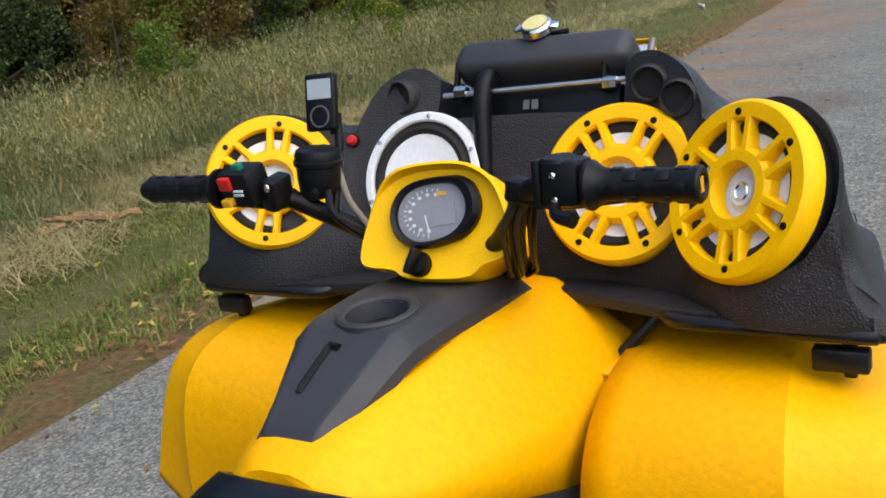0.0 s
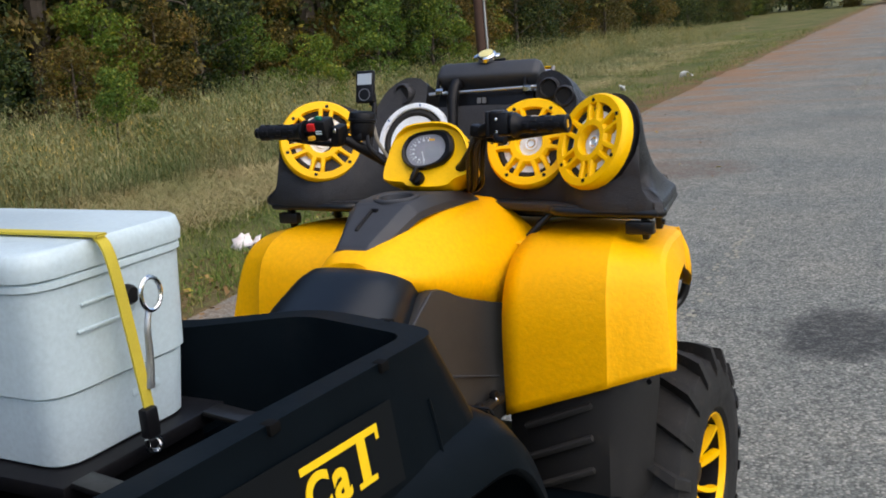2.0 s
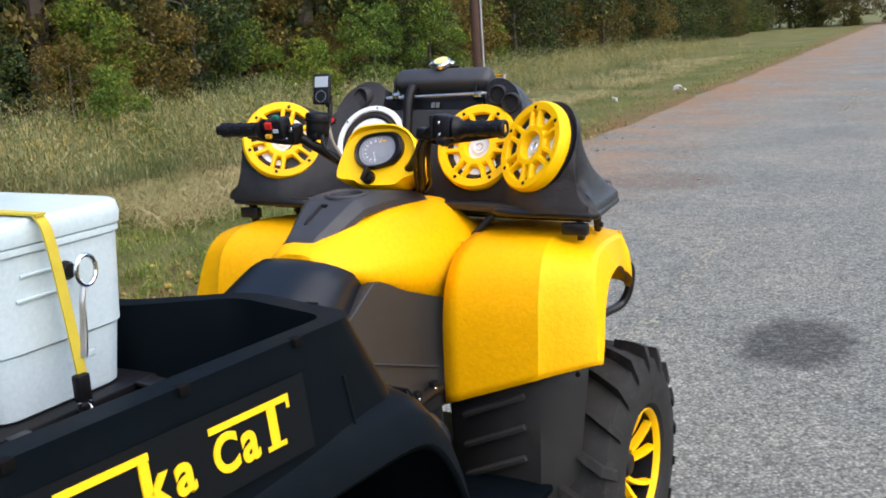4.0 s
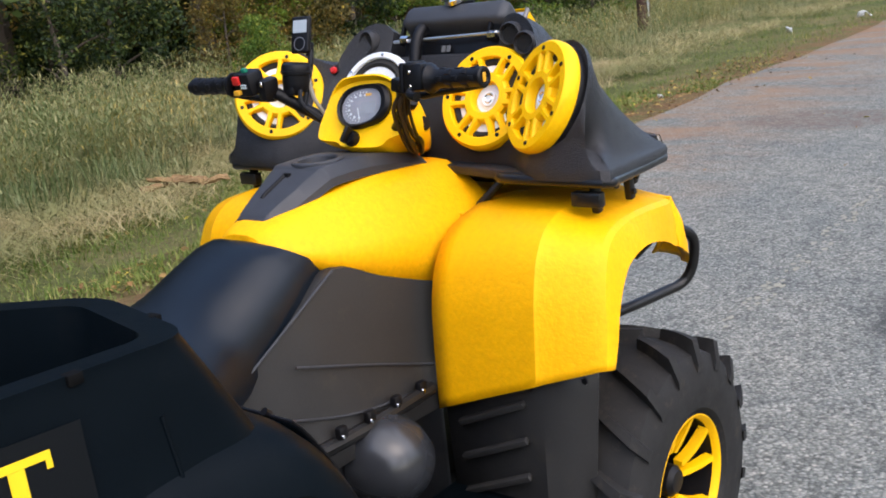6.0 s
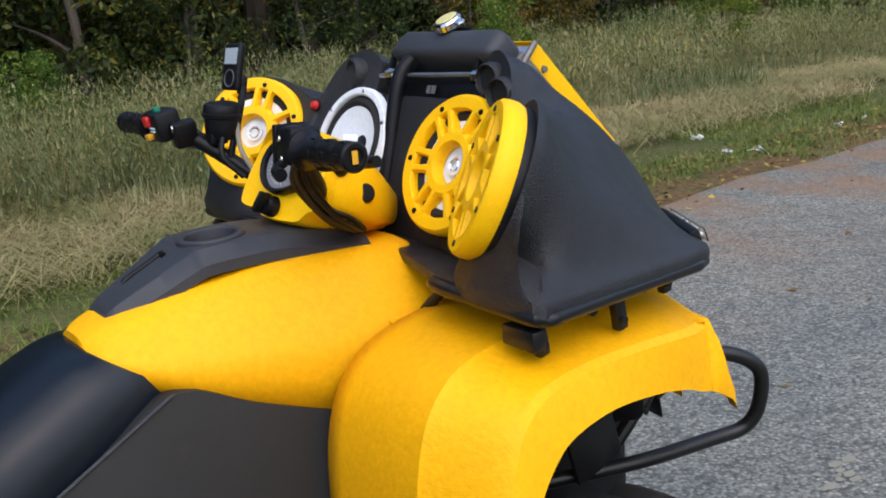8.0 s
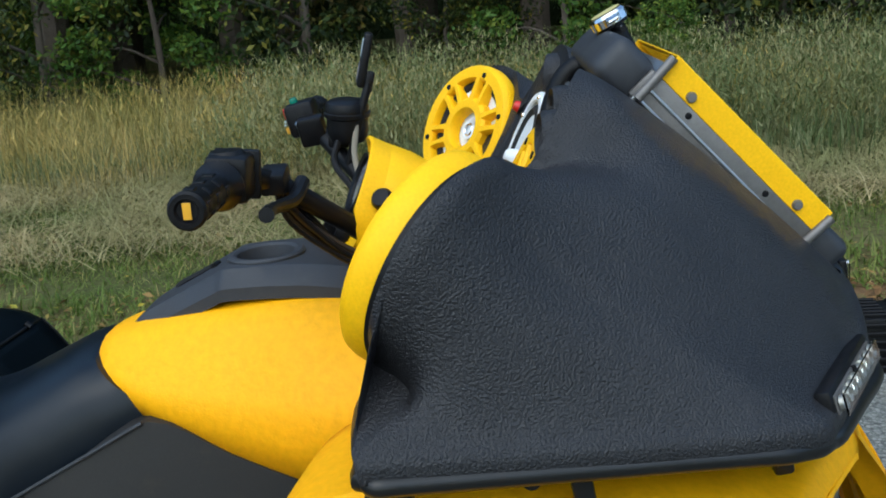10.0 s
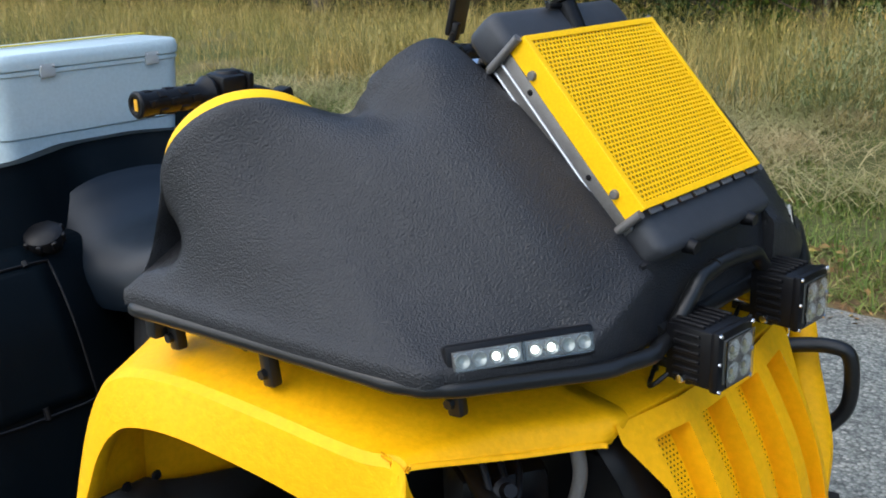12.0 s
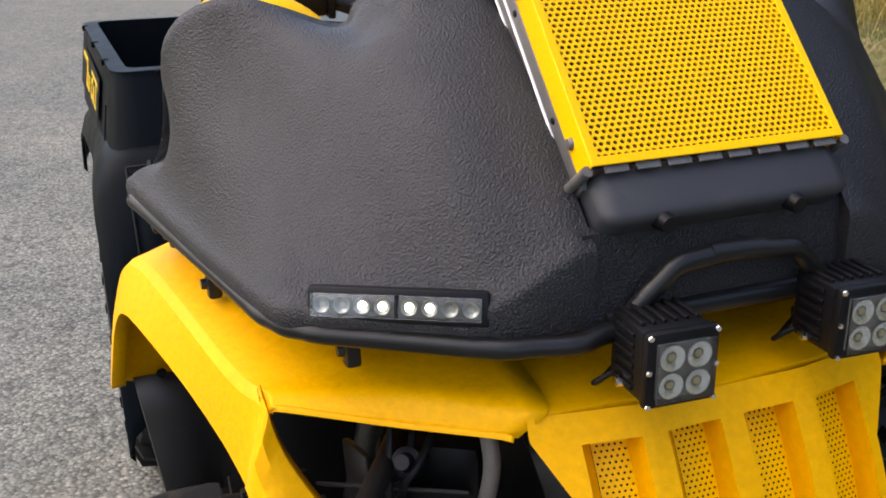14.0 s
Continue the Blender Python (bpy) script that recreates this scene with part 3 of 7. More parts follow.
def tree_meshes(h, crown_low, width, clumps, per, leaf, seed, limbs=7):
    global rng
    rng = np.random.default_rng(seed)
    tr = bmesh.new()
    tube([(0, 0, -0.3), (0.03 * h * rng.normal() * 0.3, 0, h * 0.3), (0.05 * rng.normal(), 0.05 * rng.normal(), h * 0.65), (0.1 * rng.normal(), 0.1 * rng.normal(), h * 0.95)], [h * 0.022, h * 0.017, h * 0.011, h * 0.003], 9, 4, True, tr)
    cs, rs = [], []
    for k in range(limbs):
        z = crown_low + (h - crown_low) * (k + 0.5) / limbs * 0.8
        a = rng.uniform(0, 2 * math.pi)
        rch = width * (1 - 0.55 * k / limbs) * rng.uniform(0.6, 1)
        e = (rch * math.cos(a), rch * math.sin(a), z + rch * rng.uniform(0.1, 0.5))
        tube([(0, 0, z), (e[0] * 0.5, e[1] * 0.5, z + rch * 0.25), e], [h * 0.009, h * 0.006, h * 0.002], 6, 3, True, tr)
        cs.append(e)
        rs.append(width * 0.42)
    for k in range(clumps):
        t = rng.uniform(0, 1)
        a = rng.uniform(0, 2 * math.pi)
        env = width * (0.35 + 0.75 * math.sin(math.pi * min(1, 0.12 + t * 0.83)))
        rr = env * rng.uniform(0.2, 1.0)
        cs.append((rr * math.cos(a), rr * math.sin(a), crown_low + (h - crown_low) * t))
        rs.append(width * rng.uniform(0.18, 0.38))
    vs, fs = leaf_cloud(np.array(cs), rs, per, leaf)
    me = bpy.data.meshes.new("crown")
    me.from_pydata([tuple(v) for v in vs], [], fs)
    return finish(tr), me


def tree(name, meshes, leafmat, label, category, group):
    t = thing(name, (0, 0, -0.05), label, category, group)
    tr, cr = meshes
    o1 = part("trunk", tr, BARK, t)
    o2 = part("crown", cr, leafmat, t)
    for o in (o1, o2):
        o.matrix_parent_inverse = Matrix()
    return t


KINDS = [
    (tree("broadleaf_tree", tree_meshes(11.0, 1.6, 2.6, 52, 230, 0.070, 11), LEAF, "dense dark green broadleaf tree at the wood edge", "tree", "woodland trees"), 8),
    (tree("broadleaf_tree", tree_meshes(9.0, 1.0, 2.3, 48, 230, 0.065, 12), LEAF, "dense dark green broadleaf tree at the wood edge", "tree", "woodland trees"), 7),
    (tree("broadleaf_tree", tree_meshes(8.0, 0.9, 2.0, 44, 210, 0.060, 13), LEAF_DRY, "tree with browning autumn leaves", "tree", "woodland trees"), 3),
    (tree("shrub", tree_meshes(3.0, 0.15, 1.3, 36, 200, 0.042, 14, 5), LEAF, "leafy dark green shrub in front of the woods", "shrub", "shrubs"), 8),
    (tree("shrub", tree_meshes(2.4, 0.15, 1.1, 34, 200, 0.040, 15, 5), LEAF_DRY, "brownish leafy shrub in front of the woods", "shrub", "shrubs"), 4),
    (tree("shrub", tree_meshes(2.0, 0.1, 0.9, 30, 190, 0.034, 16, 5), BUSH, "bright green bushy shrub in the tall grass", "shrub", "shrubs"), 4),
]
rng = np.random.default_rng(21)


planted = set()


def plant(kind, x, y, k, rz):
    src = KINDS[kind][0]
    x += drift(y) * min(1.0, max(0.0, (4.0 - x) / 4.0))
    if kind not in planted:
        planted.add(kind)
        src.matrix_basis = pose(x, y, -0.08, 0, 0, rz)
        src.scale = (k, k, k)
        return
    c = copy_thing(src, pose(x, y, -0.08, 0, 0, rz))
    c.scale = (k, k, k)


for row, (xd, step) in enumerate(((-13.0, 2.3), (-15.8, 2.6), (-19.0, 3.2))):
    y = -34.0
    while y < 92:
        kind = int(rng.choice([0, 1, 2], p=[0.45, 0.35, 0.20]))
        plant(kind, xd + rng.normal(0, 0.6) - (2.0 if y < -6 and row == 0 else 0), y, rng.uniform(0.8, 1.25), rng.uniform(0, 360))
        y += step * rng.uniform(0.75, 1.25)
y = -32.0
while y < 90:
    kind = int(rng.choice([3, 4, 5], p=[0.55, 0.27, 0.18]))
    plant(kind, -11.6 + rng.normal(0, 0.5) - (2.6 if y < -6 else 0), y, rng.uniform(0.7, 1.3), rng.uniform(0, 360))
    y += rng.uniform(1.0, 1.9)
for x, y, k, kind in ((-9.4, 16.5, 1.0, 5), (-9.0, 8.2, 0.6, 5), (-8.4, 12.5, 0.7, 5), (-9.6, 2.2, 0.55, 5), (-9.8, 20.0, 1.1, 5)):
    plant(kind, x, y, k, rng.uniform(0, 360))
# woods closing the road's far end and behind
for k in range(17):
    plant(int(rng.choice([0, 1])), -16 + k * 3.0 + rng.normal(0, 0.5), 97 + rng.normal(0, 1.5), rng.uniform(1.0, 1.5), rng.uniform(0, 360))
for k in range(22):
    plant(int(rng.choice([3, 4])), -14 + k * 2.1 + rng.normal(0, 0.4), 94 + rng.normal(0, 0.8), rng.uniform(1.3, 2.0), rng.uniform(0, 360))
for k in range(12):
    plant(int(rng.choice([0, 1, 2])), -12 + k * 2.8 + rng.normal(0, 0.5), -42 + rng.normal(0, 2.0), rng.uniform(0.9, 1.3), rng.uniform(0, 360))
# unseen trees added across the road, to darken reflections and close the place
for k in range(14):
    plant(int(rng.choice([0, 1])), 15 + rng.normal(0, 1.0), -30 + k * 6.0, rng.uniform(0.9, 1.3), rng.uniform(0, 360))

# shaded depth of the woods: a ragged bank of foliage behind the trees
cs = np.stack([rng.uniform(-25, -21, 700), rng.uniform(-45, 75, 700), rng.uniform(0, 13, 700)], 1)
cs = np.concatenate([cs, np.stack([rng.uniform(-30, 45, 420), rng.uniform(100, 104, 420), rng.uniform(0, 14, 420)], 1)])
vs_l, fs_l = leaf_cloud(cs, rng.uniform(1.2, 2.4, len(cs)), 45, 0.26)
me = bpy.data.meshes.new("far_woods")
me.from_pydata([tuple(v) for v in vs_l], [], fs_l)
me.materials.append(LEAF)
tagged(new("far_woods", me), "dark depth of the woods behind the trees", "woods", kind="stuff")
# dark sheet behind the foliage, coloured as the woods' deep shade
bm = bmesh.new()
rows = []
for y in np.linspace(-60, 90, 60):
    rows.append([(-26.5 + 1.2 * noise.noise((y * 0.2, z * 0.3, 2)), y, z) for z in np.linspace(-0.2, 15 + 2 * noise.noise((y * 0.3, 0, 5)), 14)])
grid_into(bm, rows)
alone("backdrop", bm, surface("deep_wood_shade", (0.008, 0.014, 0.006), (0.03, 0.045, 0.016), 0.95, 0, 0.1, 1.2, 8, (0.8, 0.1)), "dark green sheet standing for the shade deep in the woods", "backdrop", kind="structure")

# ---- pole, log and litter on the verge ----
pole = thing("utility_pole", (-8.55, 18.0, -0.1), "weathered brown wooden utility pole leaning in the verge", "utility pole")
part("pole", tube([(-8.55, 18.0, -0.3), (-8.60, 18.0, 4.5), (-8.65, 18.0, 10.0)], [0.14, 0.125, 0.105], 16, 4), POLE_WOOD, pole)
part("guard_strip", tube([(-8.41, 17.92, 0.3), (-8.44, 17.92, 3.0)], 0.02, 8, 0), ALUMINIUM, pole, "pale metal strip")
lg = thing("broken_log", (-5.2, 3.5, -0.05), "splintered tan rotten log lying in the grass", "log")
srng = random.Random(8)
for k in range(9):
    t = k / 8
    L = srng.uniform(0.14, 0.34)
    bm = block((L, srng.uniform(0.03, 0.07), srng.uniform(0.02, 0.05)), pose(-5.42 + 0.42 * t + srng.uniform(-0.08, 0.08), 3.38 + 0.24 * t + srng.uniform(-0.08, 0.08), 0.025 + srng.uniform(0.0, 0.06), srng.uniform(-25, 25), srng.uniform(-9, 9), 29 + srng.uniform(-35, 35)), 0.006, 1)
    bmesh.ops.subdivide_edges(bm, edges=bm.edges[:], cuts=3, use_grid_fill=True)
    for v in bm.verts:
        v.co += Vector(noise.noise_vector(v.co * 14.0)) * 0.030
    part("log_piece", bm, LOG_WOOD, lg, "splintered wood", 20)


def litter(x, y, s, n, label, mat=PAPER):
    bm = bmesh.new()
    r = random.Random(int(x * 1000 + y * 77))
    for k in range(n):
        m = pose(x + r.uniform(-s, s) * 0.6, y + r.uniform(-s, s) * 0.6, s * 0.35 - 0.04, r.uniform(-60, 60), r.uniform(-60, 60), r.uniform(0, 360))
        g = [[m @ Vector((s * (i / 3 - 0.5), s * (j / 3 - 0.5), r.uniform(-0.12, 0.12) * s)) for j in range(4)] for i in range(4)]
        grid_into(bm, g)
    return thicken(alone("litter", bm, mat, label, "litter", "roadside litter"), 0.002)


WHITE_PAPER = surface("white_paper", (0.72, 0.73, 0.74), (0.82, 0.83, 0.83), 0.8, 0, 0.3, 30, 80, (0.2, 0.001))
litter(-3.50, 3.57, 0.13, 4, "crumpled pink and white paper wrapper on the verge")
for x, y, s in ((-4.45, 19.0, 0.14), (-4.85, 16.2, 0.12), (-2.48, 2.84, 0.05), (-3.62, 5.71, 0.06), (-3.42, 5.87, 0.09), (-4.3, 6.2, 0.05), (-3.62, 7.2, 0.06), (-3.68, 7.7, 0.05), (-3.5, 8.5, 0.05)):
    litter(x, y, s, 2, "small white scrap of paper on the verge", WHITE_PAPER)

# ---- the quad bike ----
quad = thing("quad_bike", (0, -0.3, 0), "yellow and black utility quad bike parked on the road", "quad bike")


def askew(p):
    """The far side of the front end sits a little forward and drawn in towards the nose."""
    return Vector((p.x + 0.008 + 0.10 * max(0.0, p.y - 0.2), p.y - 0.06 * p.x, p.z))


def both(fn):
    """Builds a part on the right, and its twin mirrored about the centre line; the front end sits slightly askew."""
    fn(1)
    had = set(bpy.data.objects)
    fn(-1)
    for o in set(bpy.data.objects) - had:
        if o.type == "MESH":
            for v in o.data.vertices:
                v.co = askew(v.co)


def sx(s, pts):
    return [Vector((s * p[0], p[1], p[2])) for p in pts]


# front fenders: stations from the rear hem over the top to the front tip: inner edge, crease, outer edge, lip
FENDER = [
    ((0.206, 0.008, 0.552), (0.452, -0.008, 0.646), (0.574, 0.028, 0.683), (0.583, 0.052, 0.679)),
    ((0.206, 0.012, 0.660), (0.452, 0.000, 0.732), (0.568, 0.045, 0.745), (0.579, 0.075, 0.722)),
    ((0.206, 0.020, 0.770), (0.450, 0.012, 0.815), (0.559, 0.066, 0.815), (0.573, 0.100, 0.776)),
    ((0.206, 0.048, 0.850), (0.446, 0.040, 0.882), (0.549, 0.094, 0.870), (0.567, 0.134, 0.818)),
    ((0.206, 0.105, 0.900), (0.436, 0.098, 0.922), (0.538, 0.142, 0.899), (0.560, 0.176, 0.840)),
    ((0.206, 0.210, 0.926), (0.420, 0.205, 0.933), (0.524, 0.230, 0.907), (0.547, 0.258, 0.846)),
    ((0.206, 0.350, 0.920), (0.400, 0.350, 0.920), (0.503, 0.358, 0.896), (0.517, 0.374, 0.822)),
    ((0.206, 0.520, 0.898), (0.385, 0.480, 0.897), (0.485, 0.455, 0.883), (0.496, 0.457, 0.796)),
    ((0.206, 0.610, 0.883), (0.360, 0.540, 0.884), (0.472, 0.500, 0.876), (0.487, 0.495, 0.779)),
    ((0.216, 0.670, 0.874), (0.338, 0.588, 0.878), (0.460, 0.530, 0.876), (0.483, 0.522, 0.770)),
    ((0.247, 0.668, 0.849), (0.346, 0.604, 0.854), (0.460, 0.546, 0.871), (0.481, 0.535, 0.764)),
]


def front_fender(s):
    cols = [spline([st[k] for st in FENDER], 5) for k in range(4)]
    rows = []
    for i in range(len(cols[0])):
        a, c, o, lip = (cols[k][i] for k in range(4))
        u = i / (len(cols[0]) - 1)
        groove = 0.0032 * (1 - max(0, u - 0.38) / 0.2 if u > 0.38 else 1)
        groove = max(groove, 0)
        nrm = Vector((0, 1 - u * 2, -1)).normalized() if u > 0.35 else Vector((0, 1, 0))
        r = []
        for k in range(6):
            t = k / 6
            r.append(a.lerp(c, t) + Vector((0, 0, 0.010 * math.sin(t * math.pi) * min(1, u * 3) * max(0, 1 - u * 1.4))))
        r.append(c)
        r.append(c.lerp(o, 0.07) + nrm * groove)
        for k in range(1, 4):
            r.append(c.lerp(o, 0.07 + 0.93 * k / 4) + nrm * groove * (1 - k / 4))
        r.append(o.lerp(c, 0.05))
        r.append(o + (lip - o) * 0.10 + Vector((0.003, 0, 0)))
        r.append(o.lerp(lip, 0.5) + Vector((0.004, 0, 0)))
        r.append(lip)
        r.append(lip + Vector((-0.02, 0.004, 0.004)))
        rows.append([Vector((s * p.x, p.y, p.z)) for p in r])
    bm = bmesh.new()
    grid_into(bm, rows)
    if s < 0:
        bmesh.ops.translate(bm, verts=bm.verts, vec=(-0.036, 0, 0))
    f = thicken(part("front_fender", bm, YELLOW, quad, "thick textured yellow front fender", 20), 0.006 * 1)
    return f


both(front_fender)
for x_, z_ in ((0.465, 0.688), (0.512, 0.690)):
    part("hem_bolt", lathe([(0.0, 0.005), (0.006, 0.004), (0.008, 0.0)], pose(x_, 0.052, z_, -90), 12), BLACK, quad)

# hood between the fenders, running forward under the pod to the nose
rows = []
for y, z, bulge in ((0.15, 0.914, 0.01), (0.25, 0.913, 0.01), (0.40, 0.905, 0.008), (0.55, 0.886, 0.004), (0.64, 0.876, 0.0), (0.676, 0.8715, 0.0), (0.684, 0.8695, 0.0), (0.6865, 0.8625, 0.0)):
    w = 0.205
    rows.append([(0.02 + w * k / 10, y - 0.016 * abs(k / 10) * (1 if y > 0.6 else 0), z + bulge * math.cos(k / 10 * math.pi / 2)) for k in range(-10, 11)])
bm = bmesh.new()
grid_into(bm, rows)
thicken(part("hood", bm, YELLOW, quad, "textured yellow front hood"), 0.006)

# nose with slanting slots, perforated mesh behind them
GX = 0.024
NOSE_T, NOSE_B = Vector((0, 0.686, 0.868)), Vector((0, 0.790, 0.600))


def nose_point(x, v, depth=0.0):
    half = max(0.180, 0.228 - 0.16 * v) - 0.014 * max(0.0, 1 - v / 0.07)
    x = GX + min(max(x - GX, -half), half)
    p = NOSE_T.lerp(NOSE_B, v)
    curve = 0.020 * math.sin(v * math.pi)
    side = -0.16 * max(0, abs(x - GX) - 0.10)
    return Vector((x, p.y + curve + side - depth * 0.93, p.z - depth * 0.37))


xs = [GX - 0.24]
SLOT, PITCH = 0.062, 0.0905
slots = [(GX + (k - 1.5) * PITCH - SLOT / 2, GX + (k - 1.5) * PITCH + SLOT / 2) for k in range(4)]
for a, b_ in slots:
    xs += [a, b_]
xs.append(GX + 0.24)
vs_ = [0.0, 0.10, 0.3, 0.5, 0.7, 0.86, 1.0]
bm = bmesh.new()
for i in range(len(xs) - 1):
    for j in range(len(vs_) - 1):
        is_slot = i % 2 == 1 and 0 < j < len(vs_) - 2
        if is_slot:
            continue
        n_ = 4
        grid_into(bm, [[nose_point(xs[i] + (xs[i + 1] - xs[i]) * a / n_, vs_[j] + (vs_[j + 1] - vs_[j]) * b_ / n_) for b_ in range(n_ + 1)] for a in range(n_ + 1)])
# slot cheeks
for a, b_ in slots:
    for x0, dx in ((a, 0.0), (b_, -0.024)):
        grid_into(bm, [[nose_point(x0, v) for v in np.linspace(0.10, 0.86, 9)], [nose_point(x0 + dx, v, 0.035) for v in np.linspace(0.10, 0.86, 9)]])
    for v in (0.10, 0.86):
        grid_into(bm, [[nose_point(x, v) for x in np.linspace(a, b_, 5)], [nose_point(min(x, b_ - 0.024) if x > b_ - 0.024 else x, v, 0.035) for x in np.linspace(a, b_, 5)]])
bmesh.ops.remove_doubles(bm, verts=bm.verts, dist=1e-5)
nose = part("nose", bm, YELLOW, quad, "slotted yellow nose panel", 40)


def perforated(bm, at, nu, nv, hole=0.34, stagger=True, wall=0.0, sides=8):
    """Sheet of nu x nv cells with a round hole each; at(u, v, d) gives the place of (u, v) in cells, d behind the sheet."""
    for j in range(nv):
        off = 0.5 if stagger and j % 2 else 0.0
        for i in range(nu - (1 if off else 0)):
            ci, cj = i + 0.5 + off, j + 0.5
            inner, outer, deep = [], [], []
            for k in range(sides):
                a = 2 * math.pi * k / sides
                du, dv = math.cos(a), math.sin(a)
                inner.append(bm.verts.new(at(ci + hole * du, cj + hole * dv, 0)))
                m_ = max(abs(du), abs(dv))
                ou = ci + 0.5 * du / m_
                ou = 0 if off and i == 0 and ou < ci - 0.49 else nu if off and i == nu - 2 and ou > ci + 0.49 else ou
                outer.append(bm.verts.new(at(ou, cj + 0.5 * dv / m_, 0)))
                if wall:
                    deep.append(bm.verts.new(at(ci + hole * du, cj + hole * dv, wall)))
            for k in range(sides):
                k2 = (k + 1) % sides
                bm.faces.new((inner[k], inner[k2], outer[k2], outer[k]))
                if wall:
                    bm.faces.new((inner[k2], inner[k], deep[k], deep[k2]))
    bmesh.ops.remove_doubles(bm, verts=bm.verts, dist=2e-5)
    return bm


for a, b_ in slots:
    bm = bmesh.new()
    w = b_ - 0.024 - a
    perforated(bm, lambda u, v, d: nose_point(a + w * u / 6, 0.10 + 0.76 * v / 40, 0.034 + d), 6, 40, 0.23, True, 0.0, 8)
    part("grille_mesh", bm, YELLOW_FLAT, nose, "perforated yellow mesh", 0)

bm = bmesh.new()
grid_into(bm, [[nose_point(x, v, 0.06) for v in np.linspace(0.0, 1.0, 5)] for x in np.linspace(GX - 0.2, GX + 0.2, 7)])
thicken(part("grille_backing", bm, BLACK, nose), 0.004)


def headlight(s):
    """The yellow strut outside the headlamp opening, the dark bucket and its lens."""
    arch = spline([(0.4845, 0.523, 0.770), (0.483, 0.537, 0.763), (0.4815, 0.556, 0.752), (0.479, 0.577, 0.738), (0.470, 0.598, 0.716), (0.428, 0.652, 0.668), (0.350, 0.712, 0.628), (0.235, 0.757, 0.602)], 4)
    hole = spline([(0.462, 0.533, 0.877), (0.4605, 0.548, 0.868), (0.455, 0.553, 0.838), (0.440, 0.564, 0.800), (0.405, 0.590, 0.745), (0.352, 0.636, 0.702), (0.285, 0.690, 0.668), (0.205, 0.738, 0.648)], 4)
    bm = bmesh.new()
    rows = []
    shown = 18 if s > 0 else len(arch)
    for k, (p, q) in enumerate(zip(arch[:shown], hole[:shown])):
        w = min(1.0, k / 5)
        if s < 0:
            # the far strut stands a little wider and is slimmer
            e = Vector((0.022, 0.018, 0)) * min(1.0, k / 8) * min(1.0, (len(arch) - 1 - k) / 14)
            p, q = p.lerp(q, 0.45 * min(1.0, k / 6)) + e, q + e
        mid = p.lerp(q, 0.5) + Vector((0.008, 0.012, 0.004)) * w
        rows.append(sx(s, [p + Vector((-0.02, 0.004, 0.004)), p, p.lerp(mid, 0.5) + Vector((0.003, 0.004, 0)) * w, mid, q.lerp(mid, 0.5) + Vector((0.0, 0.004, 0)) * w, q, q + Vector((-0.004, -0.02, 0))]))
    grid_into(bm, rows)
    thicken(part("headlight_strut", bm, YELLOW, quad, "yellow strut beside the headlight opening"), 0.005)
    # turned-in edge of the opening: along the brow, round its outer corner
    bm = bmesh.new()
    edge = spline([(0.4555, 0.549, 0.8655), (0.444, 0.5545, 0.8675), (0.346, 0.604, 0.854), (0.268, 0.653, 0.850), (0.250, 0.665, 0.8475)], 5)
    grid_into(bm, [sx(s, [p + Vector((0.0, 0.001, 0.003)), p + Vector((0.001, 0.002, -0.003)), p + Vector((-0.004, -0.016, -0.010))]) for p in edge])
    thicken(part("headlight_brow", bm, YELLOW, quad), 0.003)
    bucket = part("headlight_housing", block((0.12, 0.09, 0.12), pose(s * 0.275, 0.520, 0.735, 0, 0, s * -32), 0.02), BLACK, quad, "dark empty headlight housing inside its opening")
    part("inner_plate", block((0.16, 0.004, 0.05), pose(s * 0.335, 0.560, 0.752, -55, 0, s * -30), 0.002), SIDE, bucket, "dull grey plate")
    part("bulb_socket", lathe([(0.0, 0.030), (0.008, 0.030), (0.010, 0.012), (0.016, 0.010), (0.017, -0.02), (0.0, -0.02)], facing((s * 0.325, 0.575, 0.790), (s * 0.5, 0.7, 0.5)), 16), BLACK, bucket, "loose black bulb socket")
    part("hose_stub", tube(sx(s, [(0.262, 0.630, 0.845), (0.258, 0.634, 0.80), (0.262, 0.622, 0.74)]), 0.009, 12), DULL, bucket, "grey hose stub")
    for k in range(3):
        part("wiring", tube(sx(s, [(0.27 + 0.03 * k, 0.54, 0.84), (0.31 + 0.02 * k, 0.585, 0.805 - 0.02 * k), (0.335, 0.592 - 0.01 * k, 0.780 - 0.02 * k), (0.33, 0.54, 0.74 - 0.03 * k)]), 0.0045, 8), BLACK, bucket, "loose black wiring")


both(headlight)


